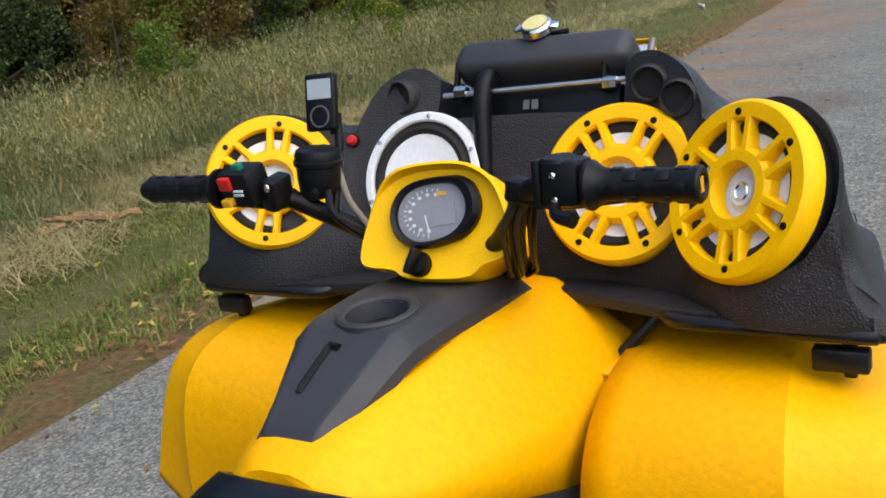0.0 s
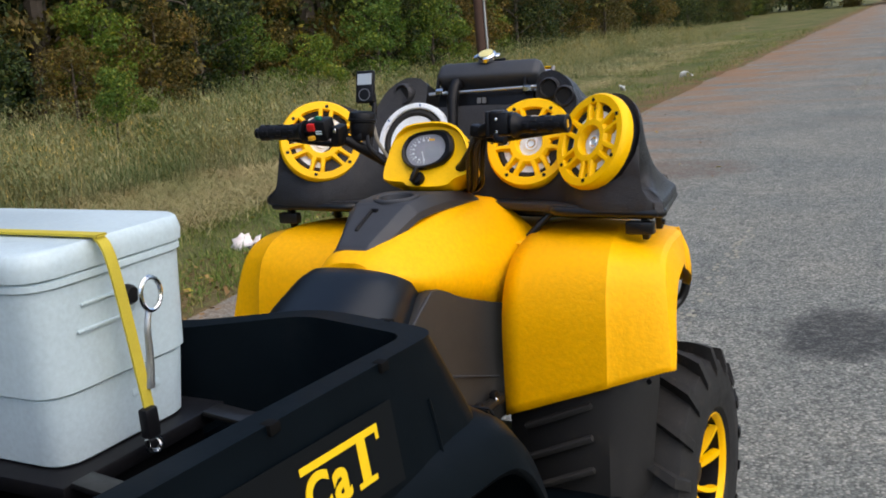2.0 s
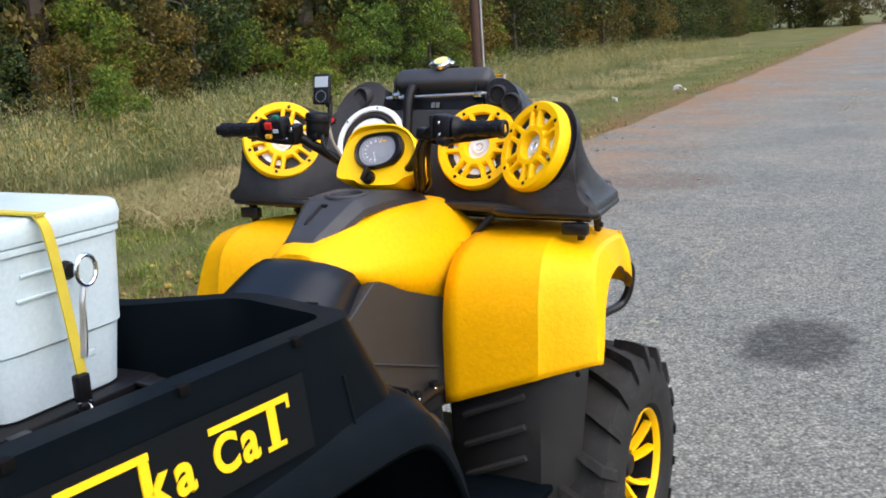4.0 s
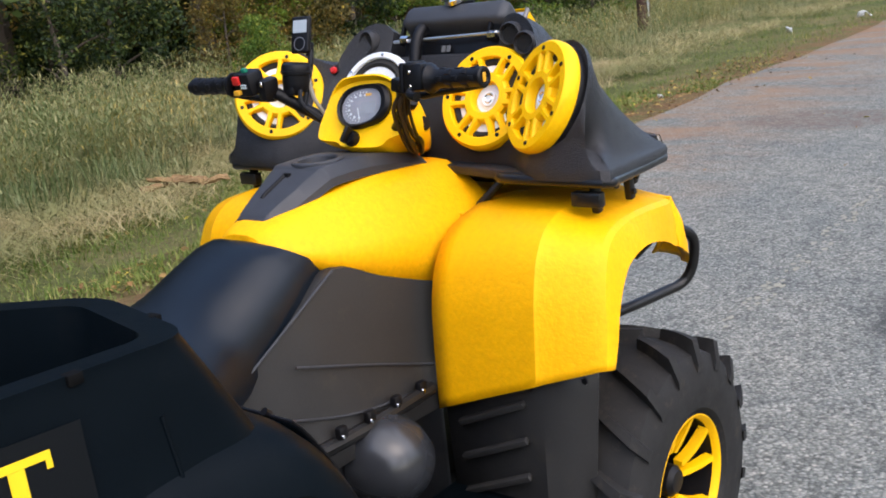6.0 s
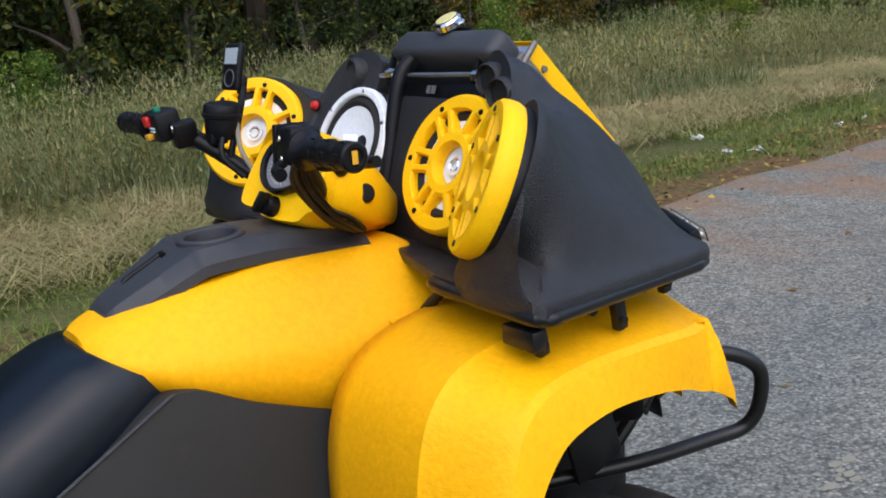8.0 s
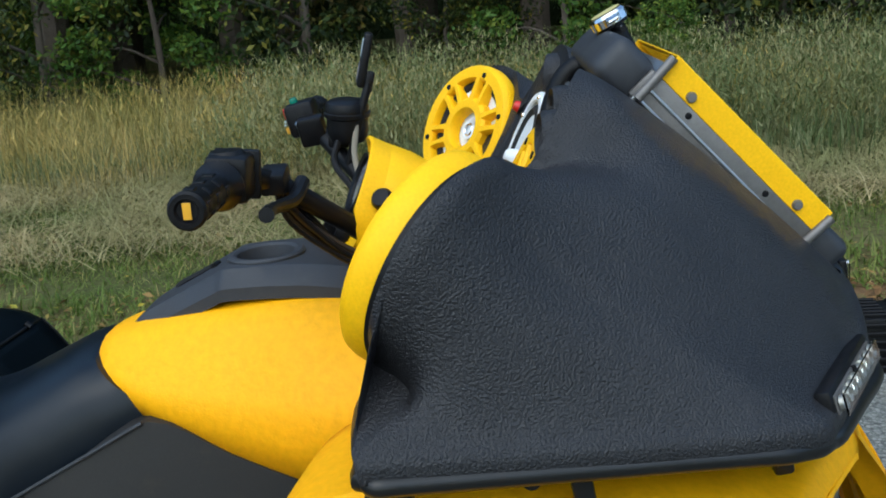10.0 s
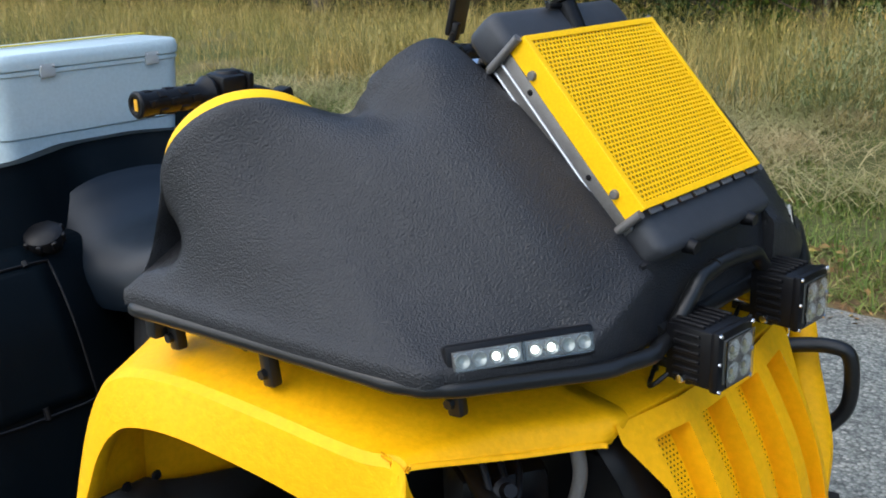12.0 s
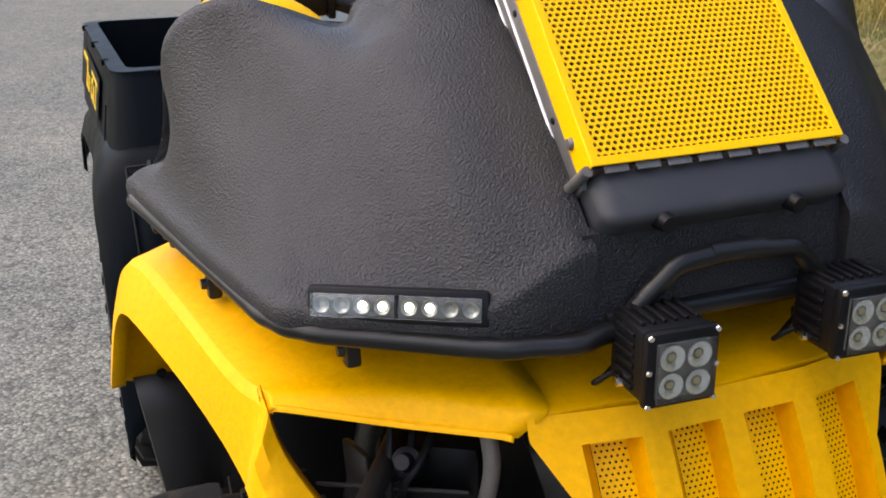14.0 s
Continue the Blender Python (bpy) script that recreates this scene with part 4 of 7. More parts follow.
def splash_guard(s):
    """Dark lower guard under the fender, ribbed with louvres, with the footwell front."""
    bm = bmesh.new()
    top = [(0.205, 0.03, 0.60), (0.40, 0.022, 0.645), (0.445, 0.02, 0.66), (0.47, 0.03, 0.68), (0.552, 0.048, 0.690)]
    bot = [(0.215, 0.03, 0.28), (0.39, 0.04, 0.27), (0.43, 0.03, 0.27), (0.45, 0.045, 0.27), (0.50, 0.08, 0.29)]
    rows = [[Vector(a).lerp(Vector(b_), v) for v in np.linspace(0, 1, 7)] for a, b_ in zip(top, bot)]
    grid_into(bm, [sx(s, r) for r in rows])
    g = thicken(part("splash_guard", bm, SIDE, quad, "dark grey splash guard below the fender"), 0.006)
    for k in range(3):
        z = 0.565 - 0.075 * k
        bm = block((0.17, 0.014, 0.014), pose(s * 0.325, 0.020, z - 0.005, 20, s * -23, 0), 0.003)
        part("louvre", bm, SIDE, g)
    for x, z in ((0.425, 0.632), (0.530, 0.655), (0.40, 0.36), (0.43, 0.34)):
        part("bolt", lathe([(0.0, 0.004), (0.006, 0.003), (0.007, 0.0)], pose(s * x, 0.016 + (0.018 if x > 0.5 else 0), z, 90), 10), BLACK, g)


both(splash_guard)

# tank cover: sections along y: half width, bottom height, side crease height, top shoulder half width and height
TANK = [
    (-0.250, 0.060, 0.922, 0.938, 0.036, 0.956),
    (-0.228, 0.092, 0.905, 0.928, 0.050, 0.966),
    (-0.170, 0.130, 0.880, 0.912, 0.062, 0.982),
    (-0.080, 0.158, 0.842, 0.900, 0.082, 1.000),
    (0.000, 0.176, 0.812, 0.892, 0.098, 1.010),
    (0.070, 0.190, 0.792, 0.890, 0.105, 1.012),
    (0.150, 0.204, 0.790, 0.892, 0.108, 1.008),
    (0.230, 0.214, 0.800, 0.895, 0.100, 1.000),
    (0.268, 0.212, 0.820, 0.894, 0.084, 0.996),
    (0.300, 0.206, 0.850, 0.890, 0.080, 0.945),
    (0.335, 0.190, 0.870, 0.885, 0.070, 0.900),
]
secs = [spline([(a[0], a[k], 0) for a in TANK], 4) for k in range(1, 6)]
rows = []
for i in range(len(secs[0])):
    y = secs[0][i].x
    w, zb, zc, wt, zt = (secs[k][i].y for k in range(5))
    half = [(wt * 0.0, zt + 0.004), (wt * 0.55, zt + 0.004), (wt, zt), (wt + (w - wt) * 0.30, zt - (zt - zc) * 0.20), (wt + (w - wt) * 0.62, zt - (zt - zc) * 0.50), (wt + (w - wt) * 0.88, zt - (zt - zc) * 0.80), (w, zc), (w * 0.99, zc - (zc - zb) * 0.35), (w * 0.95, zb)]
    rows.append([Vector((-x, y, z)) for x, z in reversed(half)] + [Vector((x, y, z)) for x, z in half[1:]])
bm = bmesh.new()
vs = grid_into(bm, rows)
bm.faces.new(vs[0])
thicken(part("tank_cover", bm, YELLOW, quad, "textured yellow tank cover", 50), 0.006)

# console on top of the tank with the cup holder and the latch
CON = [(-0.208, 0.047, 0.976), (-0.190, 0.052, 0.990), (-0.130, 0.070, 1.020), (-0.085, 0.083, 1.042), (-0.060, 0.090, 1.050), (0.030, 0.096, 1.051), (0.110, 0.102, 1.042), (0.200, 0.098, 1.026)]
cs = spline([(y, w, z) for y, w, z in CON], 9)
CUP = Vector((-0.006, -0.026, 1.0515))
prof_u = [(-1.0, 1.0), (-0.99, 0.55), (-0.74, 0.0)] + [(-0.74 + 1.48 * k / 28, -0.03) for k in range(1, 28)] + [(0.74, 0.0), (0.99, 0.55), (1.0, 1.0)]
rows = []
for k, q in enumerate(cs):
    y, w, z = q
    drop = 0.012 + 0.024 * min(1.0, k / 14)
    rows.append([Vector((-0.015 + w * u, y, z - drop * dz)) for u, dz in prof_u])
bm = bmesh.new()
vs = grid_into(bm, rows)
bm.faces.new(vs[0])
bmesh.ops.delete(bm, geom=[f for f in bm.faces if len(f.verts) == 4 and (f.calc_center_median().xy - CUP.xy).length < 0.041], context="FACES")
console = part("console", bm, CONSOLE, quad, "dark grey plastic console with cup holder", 28)
cup = Matrix.Translation(CUP) @ pose(0, 0, 0, 1.5)
part("cup_holder", lathe([(0.0365, -0.021), (0.0385, -0.002), (0.0395, 0.003), (0.043, 0.0055), (0.049, 0.0055), (0.052, 0.003), (0.0525, -0.004)], cup, 40), CONSOLE, console, "round cup holder")
# shallow floor coloured black for the shade of a deeper well
part("cup_floor", lathe([(0.0, -0.0205), (0.037, -0.0205)], cup, 36), BLACK, console)
bm = tube([(-0.030, -0.160, 1.006), (-0.030, -0.150, 1.013), (-0.028, -0.118, 1.028), (-0.026, -0.098, 1.0385)], 0.0045, 8)
tube([(-0.026, -0.098, 1.039), (-0.012, -0.100, 1.038)], 0.0045, 8, 0, True, bm)
part("console_latch", bm, BLACK, console, "black pull latch")
for x in (-0.07, -0.03, 0.02, 0.05):
    part("console_screw", lathe([(0.0, 0.002), (0.004, 0.0015), (0.005, 0)], pose(x, 0.135 + x * 0.2, 1.0385), 10), BLACK, console)

# seat
SEAT = [
    (-0.258, 0.952, 0.116, -0.165, 0.890), (-0.292, 0.946, 0.128, -0.215, 0.858), (-0.350, 0.920, 0.140, -0.290, 0.812), (-0.425, 0.887, 0.152, -0.385, 0.757),
    (-0.505, 0.868, 0.186, -0.470, 0.745), (-0.600, 0.872, 0.212, -0.570, 0.745), (-0.675, 0.902, 0.216, -0.655, 0.755), (-0.715, 0.935, 0.205, -0.712, 0.780), (-0.728, 0.950, 0.190, -0.724, 0.800),
]
secs = [spline([(a[k], 0, 0) for a in SEAT], 5) for k in range(5)]
rows = []
for i in range(len(secs[0])):
    yt, zt, w, yb, zb = (secs[k][i].x for k in range(5))
    half = []
    for k in range(11):
        a = k / 10 * math.pi / 2
        f = 1 - max(math.cos(a), 0) ** 0.62
        half.append((w * math.sin(a) ** 0.85, yt + (yb - yt) * f, zt + (zb - zt) * f))
    half.append((w * 0.97, yb, zb - 0.015))
    rows.append([Vector((-0.01 - x, y, z)) for x, y, z in reversed(half)] + [Vector((x - 0.01 * 0, y, z)) for x, y, z in half[1:]])
bm = bmesh.new()
vs = grid_into(bm, rows)
bm.faces.new(vs[0])
bm.faces.new(vs[-1])
seat = part("seat", bm, VINYL, quad, "smooth black vinyl seat", 50)


def side_panel(s):
    bm = bmesh.new()
    top = [(0.150, -0.50, 0.745), (0.150, -0.40, 0.765), (0.146, -0.28, 0.825), (0.142, -0.165, 0.884), (0.160, -0.06, 0.842), (0.184, 0.055, 0.800), (0.200, 0.10, 0.790)]
    bot = [(0.170, -0.50, 0.60), (0.170, -0.40, 0.60), (0.180, -0.28, 0.60), (0.178, -0.165, 0.60), (0.178, -0.06, 0.60), (0.186, 0.055, 0.60), (0.20, 0.10, 0.60)]
    rows = []
    for a, b_ in zip(spline(top, 4), spline(bot, 4)):
        r = [a + Vector((-0.03, 0, 0.004)), a]
        for v in (0.12, 0.3, 0.5, 0.52, 0.75, 1.0):
            p = a.lerp(b_, v)
            r.append(p)
        r.append(b_ + Vector((0.018, 0, -0.05)))
        rows.append(sx(s, r))
    grid_into(bm, rows)
    p = thicken(part("side_panel", bm, SIDE, quad, "dark grey scuffed side panel under the tank"), 0.005)
    # ribs in a lighter plastic, for the light they catch
    bm = tube(sx(s, [(0.170, -0.313, 0.752), (0.172, -0.14, 0.694), (0.184, 0.031, 0.635)]), 0.0025, 8)
    part("panel_rib", bm, CONSOLE, p)
    bm = tube(sx(s, [(0.174, -0.378, 0.677), (0.182, -0.19, 0.620), (0.192, 0.005, 0.600)]), 0.0025, 8)
    part("panel_rib", bm, CONSOLE, p)
    # pale tube drawn as the highlight along the seam below the seat
    part("seam_highlight", tube(sx(s, [(0.153, -0.44, 0.758), (0.151, -0.40, 0.768), (0.147, -0.28, 0.828), (0.144, -0.172, 0.884)]), 0.0028, 8), CONSOLE, p, "pale tube standing for the highlight on the panel seam")
    # footwell, toothed foot peg and the clutch cover
    bm = block((0.26, 0.62, 0.02), pose(s * 0.33, -0.27, 0.37), 0.006)
    part("footwell", bm, PLASTIC, quad, "dark plastic footwell")
    bm = bmesh.new()
    tube(sx(s, [(0.186, -0.42, 0.596), (0.192, -0.20, 0.590), (0.198, 0.0, 0.598)]), 0.014, 10, 6, True, bm)
    part("frame_rail", bm, STEEL_BLACK, quad)
    for k in range(5):
        y = -0.33 + 0.075 * k
        part("rail_tooth", block((0.016, 0.022, 0.024), pose(s * 0.198, y, 0.612), 0.005), BLACK, quad)
        part("rail_bolt", lathe([(0.0, 0.004), (0.004, 0.003), (0.005, 0.0)], pose(s * 0.206, y - 0.004, 0.606, 0, s * 90), 10), CHROME, quad)
    m = pose(s * 0.215, -0.150, 0.512, 0, s * 90)
    part("clutch_cover", lathe([(0.0, 0.075), (0.030, 0.072), (0.058, 0.055), (0.080, 0.020), (0.088, -0.010), (0.09, -0.04)], m, 36), COVER, quad, "round glossy dark clutch cover")
    part("engine_block", block((0.16, 0.42, 0.30), pose(s * 0.09, -0.13, 0.44), 0.03), BLACK, quad)


both(side_panel)
part("frame_keel", block((0.30, 1.5, 0.10), pose(0, -0.33, 0.31), 0.02), STEEL_BLACK, quad)
part("steering_column", tube([(0.01, 0.19, 1.06), (0.01, 0.215, 0.95), (0, 0.30, 0.60)], 0.022, 14), STEEL_BLACK, quad)
bm = bmesh.new()
for k in range(7):
    a = random.random() * 0.06 - 0.03
    tube([(a + 0.02, 0.185, 1.075), (a * 2 + 0.05, 0.165 + 0.02 * k / 7, 1.055), (a + 0.03 * (k % 3), 0.185, 1.035), (a, 0.22, 0.98)], 0.0045, 6, 4, True, bm)
part("control_cables", bm, BLACK, quad, "bundle of black control cables")
CABLE = surface("dusty_cable_sheath", (0.012, 0.010, 0.008), (0.05, 0.034, 0.018), 0.6, 0, 0.3, 30, 200, (0.2, 0.0005))
for k, (dx, dy, r_) in enumerate(((0.0, 0.0, 0.0055), (0.012, -0.010, 0.004), (0.020, 0.006, 0.0035), (-0.008, -0.006, 0.004), (0.028, -0.002, 0.003), (0.006, 0.010, 0.0045))):
    part("control_cable", tube([(0.178 + dx * 0.5, 0.040, 1.178), (0.150 + dx, 0.052 + dy, 1.150 - 0.004 * k), (0.122 + dx, 0.098 + dy, 1.085), (0.100 + dx, 0.140 + dy, 1.050 + 0.006 * (k % 3)), (0.070 + dx * 0.6, 0.185 + dy, 1.030)], r_, 8, 5), CABLE if k % 2 else BLACK, quad, "dusty control cable")

# wheels with lugged mud tyres


def wheel(s, y, z=0.312, width=0.25):
    cx = s * (0.462 if y > 0 else 0.400)
    m = pose(cx, y, z, 0, s * 90) @ Matrix.Diagonal((0.928, 0.928, 1, 1))
    hub = part("wheel", lathe([(0.0, 0.050), (0.020, 0.052), (0.028, 0.046), (0.030, 0.020), (0.050, 0.012), (0.055, 0.0)], m, 24), BLACK, quad, "wheel with black and yellow spokes")
    w = width / 2
    prof = [(0.156, -w * 0.80), (0.175, -w * 0.96), (0.215, -w), (0.265, -w * 0.98), (0.296, -w * 0.86), (0.308, -w * 0.5), (0.312, 0.0), (0.308, w * 0.5), (0.296, w * 0.86), (0.265, w * 0.98), (0.215, w), (0.175, w * 0.96), (0.156, w * 0.80)]
    tyre = part("tyre", lathe(prof, m, 56), RUBBER, hub, "dusty black mud tyre")
    for k in range(18):
        for side in (1, -1):
            bm = bmesh.new()
            a0 = 2 * math.pi * (k + (0.5 if side < 0 else 0)) / 18
            rows = []
            for t in np.linspace(0, 1, 7):
                h = side * (0.010 + t * (w * 1.01 - 0.010))
                base = 0.308 - 0.030 * t ** 4
                if t > 0.99:
                    base = 0.262
                top = 0.336 - 0.012 * t ** 3 - (0.045 if t > 0.99 else 0)
                ang = a0 + 0.20 * t
                half = 0.036 + 0.018 * t
                r = []
                for da, rad in ((-half, base), (-half * 0.72, top), (half * 0.72, top), (half, base)):
                    r.append(m @ Vector((rad * math.cos(ang + da), rad * math.sin(ang + da), h)))
                rows.append(r)
            vs = grid_into(bm, rows)
            bm.faces.new(vs[0])
            bm.faces.new(vs[-1])
            part("tread_lug", bm, RUBBER, tyre)
    o = w * 0.82
    rim = part("rim", lathe([(0.162, o - 0.002), (0.164, o + 0.006), (0.158, o + 0.010), (0.152, o + 0.004), (0.150, o - 0.012), (0.143, o - 0.10), (0.150, -o)], m, 48), BLACK, hub, "black rim with a thin yellow edge")
    part("rim_edge", lathe([(0.1465, o - 0.004), (0.1505, o + 0.0055), (0.1575, o + 0.0112), (0.1595, o + 0.0102)], m, 48), YELLOW_FLAT, rim, "thin yellow edge")
    part("rim_barrel", lathe([(0.0, -0.005), (0.05, -0.002), (0.139, -0.012), (0.1425, o - 0.02)], m, 36), BLACK, hub)
    for k in range(5):
        a = 2 * math.pi * k / 5 + 0.3
        for off in (-0.17, 0.17):
            pts = []
            for t in np.linspace(0, 1, 5):
                rad = 0.062 + t * 0.086
                ang = a + off * (1.15 + 0.15 * t) + 0.35 * t * (1 if off > 0 else 0.6)
                pts.append((rad, ang, o - 0.036 + 0.034 * t))
            rows = []
            for rad, ang, h in pts:
                wd = 0.0095
                r = [(rad, ang - wd / rad, h - 0.02), (rad, ang - wd * 0.7 / rad, h), (rad, ang + wd * 0.7 / rad, h), (rad, ang + wd / rad, h - 0.02)]
                rows.append([m @ Vector((q[0] * math.cos(q[1]), q[0] * math.sin(q[1]), q[2])) for q in r])
            bm = bmesh.new()
            vs = grid_into(bm, rows)
            bm.faces.new(vs[0])
            bm.faces.new(vs[-1])
            part("spoke", bm, YELLOW_FLAT, hub)
    part("centre_cap", lathe([(0.0, o - 0.018), (0.026, o - 0.020), (0.036, o - 0.030), (0.038, o - 0.06)], m, 24), BLACK, hub)


for y_ in (0.345, -0.96):
    both(lambda s: wheel(s, y_))
for y_ in (0.33, -0.96):
    part("axle", tube([(-0.44, y_, 0.312), (0.44, y_, 0.312)], 0.022, 12, 0), STEEL_BLACK, quad)
both(lambda s: part("suspension_arm", tube([(s * 0.12, 0.22, 0.36), (s * 0.28, 0.30, 0.34), (s * 0.40, 0.33, 0.32)], 0.016, 10), STEEL_BLACK, quad))
both(lambda s: part("shock_absorber", tube([(s * 0.24, 0.30, 0.80), (s * 0.34, 0.32, 0.40)], 0.028, 14, 0), STEEL_BLACK, quad))
part("front_frame", block((0.34, 0.34, 0.36), pose(0, 0.50, 0.60), 0.03), BLACK, quad)


def bumper_side(s):
    if s < 0:
        loop = [(-0.30, 0.48, 0.752), (-0.395, 0.60, 0.763), (-0.428, 0.655, 0.765), (-0.440, 0.680, 0.748), (-0.442, 0.684, 0.680), (-0.436, 0.668, 0.640), (-0.418, 0.630, 0.618), (-0.36, 0.48, 0.612), (-0.28, 0.31, 0.605)]
        part("bumper_tube", tube(loop, 0.0125, 12, 5), STEEL_BLACK, quad, "bent black steel bumper tube")
        return
    pts = sx(s, [(0.28, 0.46, 0.792), (0.34, 0.555, 0.788), (0.392, 0.628, 0.780), (0.418, 0.676, 0.764), (0.431, 0.704, 0.738), (0.430, 0.712, 0.700), (0.421, 0.708, 0.655), (0.405, 0.690, 0.628), (0.385, 0.640, 0.620), (0.35, 0.50, 0.616), (0.28, 0.33, 0.612)])
    part("bumper_tube", tube(pts, 0.0125, 12, 5), STEEL_BLACK, quad, "bent black steel bumper tube")
    part("bumper_brace", tube(sx(s, [(0.34, 0.56, 0.74), (0.30, 0.46, 0.60)]), 0.012, 10, 0), STEEL_BLACK, quad)
    part("bumper_gusset", block((0.01, 0.10, 0.10), pose(s * 0.33, 0.42, 0.67, 15), 0.003), STEEL_BLACK, quad)


both(bumper_side)

# handlebar, grips, switches and levers
bar = part("handlebar", tube([(-0.39, 0.0, 1.200), (-0.27, 0.003, 1.202), (-0.19, 0.030, 1.188), (-0.12, 0.095, 1.125), (-0.06, 0.128, 1.085), (0.06, 0.128, 1.085), (0.12, 0.095, 1.125), (0.19, 0.030, 1.188), (0.27, 0.003, 1.202), (0.39, 0.0, 1.200)], 0.0125, 14), BLACK, quad, "bent black handlebar")


def grip(s):
    m = pose(s * (0.276 if s > 0 else 0.246), 0.001, 1.201, 0, s * 90) @ Matrix.Diagonal((1, 1, 0.90 if s > 0 else 0.98, 1))
    prof = [(0.0125, 0.0), (0.026, 0.0), (0.0268, 0.005), (0.0215, 0.013), (0.0182, 0.020), (0.0172, 0.030), (0.0172, 0.118), (0.0186, 0.123), (0.0190, 0.131), (0.0165, 0.134), (0.012, 0.134), (0.010, 0.130), (0.0, 0.130)]
    g = part("grip", lathe(prof, m, 22), BLACK, bar, "black rubber grip with low raised pads")
    part("grip_badge", block((0.016, 0.0016, 0.008), m @ pose(0, 0, 0.132, 90, 0, 0), 0.0004, 1), AMBER, g, "small yellow mark on the grip end")
    for k in range(5):
        for j in range(4):
            a = 2 * math.pi * (j + 0.5 * (k % 2)) / 4
            part("grip_pad", block((0.011, 0.0034, 0.015), m @ pose(0, 0, 0.036 + k * 0.019) @ pose(0, 0, 0, 0, 0, math.degrees(a)) @ pose(0, 0.0166, 0), 0.0014, 2), BLACK, g)


grip(1)
grip(-1)
sw = part("switch_block", block((0.052, 0.044, 0.050), pose(-0.210, 0.006, 1.205, 12), 0.007), BLACK, bar, "black handlebar switch block")
part("green_switch", block((0.014, 0.010, 0.010), pose(-0.206, -0.006, 1.231, 12), 0.002), GREEN, sw, "green rocker switch")
part("stop_switch", block((0.020, 0.012, 0.018), pose(-0.220, -0.018, 1.212, 12), 0.003), RED, sw, "red stop switch")
part("light_switch", block((0.016, 0.012, 0.010), pose(-0.222, -0.017, 1.187, 12), 0.002), AMBER, sw, "yellow light switch")
bm = block((0.016, 0.003, 0.003), pose(-0.200, -0.019, 1.197, 12), 0.0005, 1)
block((0.016, 0.003, 0.003), pose(-0.200, -0.019, 1.202, 12), 0.0005, 1, bm)
part("switch_mark", bm, WHITE, sw)
part("switch_clamp", block((0.024, 0.040, 0.044), pose(-0.174, 0.024, 1.190, 8, 12, 0), 0.006), BLACK, bar)
part("clamp_screw", lathe([(0.0, 0.003), (0.005, 0.002), (0.006, 0.0)], pose(-0.172, 0.003, 1.200, 90), 12), CHROME, bar)
rv = pose(-0.148, 0.078, 1.176, -4, 5, 0)
res = part("brake_reservoir", lathe([(0.0, 0.0), (0.024, 0.0), (0.028, 0.006), (0.0295, 0.020), (0.0295, 0.034), (0.033, 0.036), (0.0335, 0.042), (0.030, 0.044)], rv, 30), BLACK, bar, "round black brake fluid reservoir")
part("reservoir_cap", lathe([(0.0, 0.0585), (0.024, 0.0585), (0.029, 0.056), (0.0315, 0.050), (0.0315, 0.043), (0.028, 0.0425)], rv, 30), BLACK, res, "ribbed black cap")
part("reservoir_clamp", block((0.03, 0.03, 0.02), rv @ pose(0, -0.012, 0.002), 0.004), BLACK, res)
part("reservoir_hose", tube([rv @ Vector((0.02, -0.01, 0.008)), (-0.118, 0.060, 1.150), (-0.10, 0.085, 1.115)], 0.005, 8), BLACK, res)
part("brake_lever", tube([(-0.17, 0.05, 1.180), (-0.20, 0.055, 1.165), (-0.27, 0.050, 1.170), (-0.345, 0.060, 1.180)], [0.009, 0.008, 0.007, 0.008], 10), BLACK, bar)
th = part("throttle_block", block((0.044, 0.046, 0.050), pose(0.249, 0.006, 1.204, -6), 0.007), BLACK, bar, "black thumb throttle block")
part("throttle_cap", lathe([(0.0, 0.020), (0.017, 0.019), (0.020, 0.015), (0.020, 0.0)], pose(0.243, 0.004, 1.213), 22), BLACK, th)
part("throttle_clamp", block((0.010, 0.050, 0.054), pose(0.223, 0.008, 1.203, -6), 0.003), BLACK, th)
for z_ in (1.190, 1.216):
    part("clamp_screw", lathe([(0.0, 0.002), (0.003, 0.0015), (0.004, 0.0)], pose(0.244, -0.0185, z_, 84), 10), CHROME, th)
part("throttle_lever", tube([(0.238, -0.005, 1.188), (0.250, -0.030, 1.178), (0.272, -0.036, 1.174)], [0.006, 0.007, 0.009], 10), BLACK, th)
part("perch", block((0.040, 0.030, 0.026), pose(0.180, 0.038, 1.186, 0, 12, 0), 0.005), BLACK, bar)
part("front_lever", tube([(0.16, 0.065, 1.178), (0.20, 0.060, 1.165), (0.27, 0.052, 1.172), (0.345, 0.062, 1.182)], [0.009, 0.008, 0.007, 0.008], 10), BLACK, bar)

# yellow instrument pod
PODN = facing((-0.001, 0.122, 1.117), (0.15, -0.89, 0.42))
outline = [(0.0, 0.077), (0.05, 0.073), (0.086, 0.050), (0.106, 0.008), (0.110, -0.022), (0.102, -0.044), (0.072, -0.056), (0.046, -0.072), (-0.034, -0.071), (-0.058, -0.060), (-0.096, -0.055), (-0.107, -0.042), (-0.099, 0.0), (-0.078, 0.048), (-0.048, 0.070)]
ring = spline([(x, y, 0) for x, y in outline], 4, True)
rows = []
for d, k, dy in ((0.010, 0.86, 0), (0.014, 0.97, 0), (0.006, 1.0, 0), (-0.03, 1.0, 0.0), (-0.075, 0.93, -0.002), (-0.13, 0.74, -0.004), (-0.185, 0.48, -0.006), (-0.20, 0.30, -0.006)):
    rows.append([PODN @ Vector((p.x * k, p.y * k + dy, d)) for p in ring])
bm = bmesh.new()
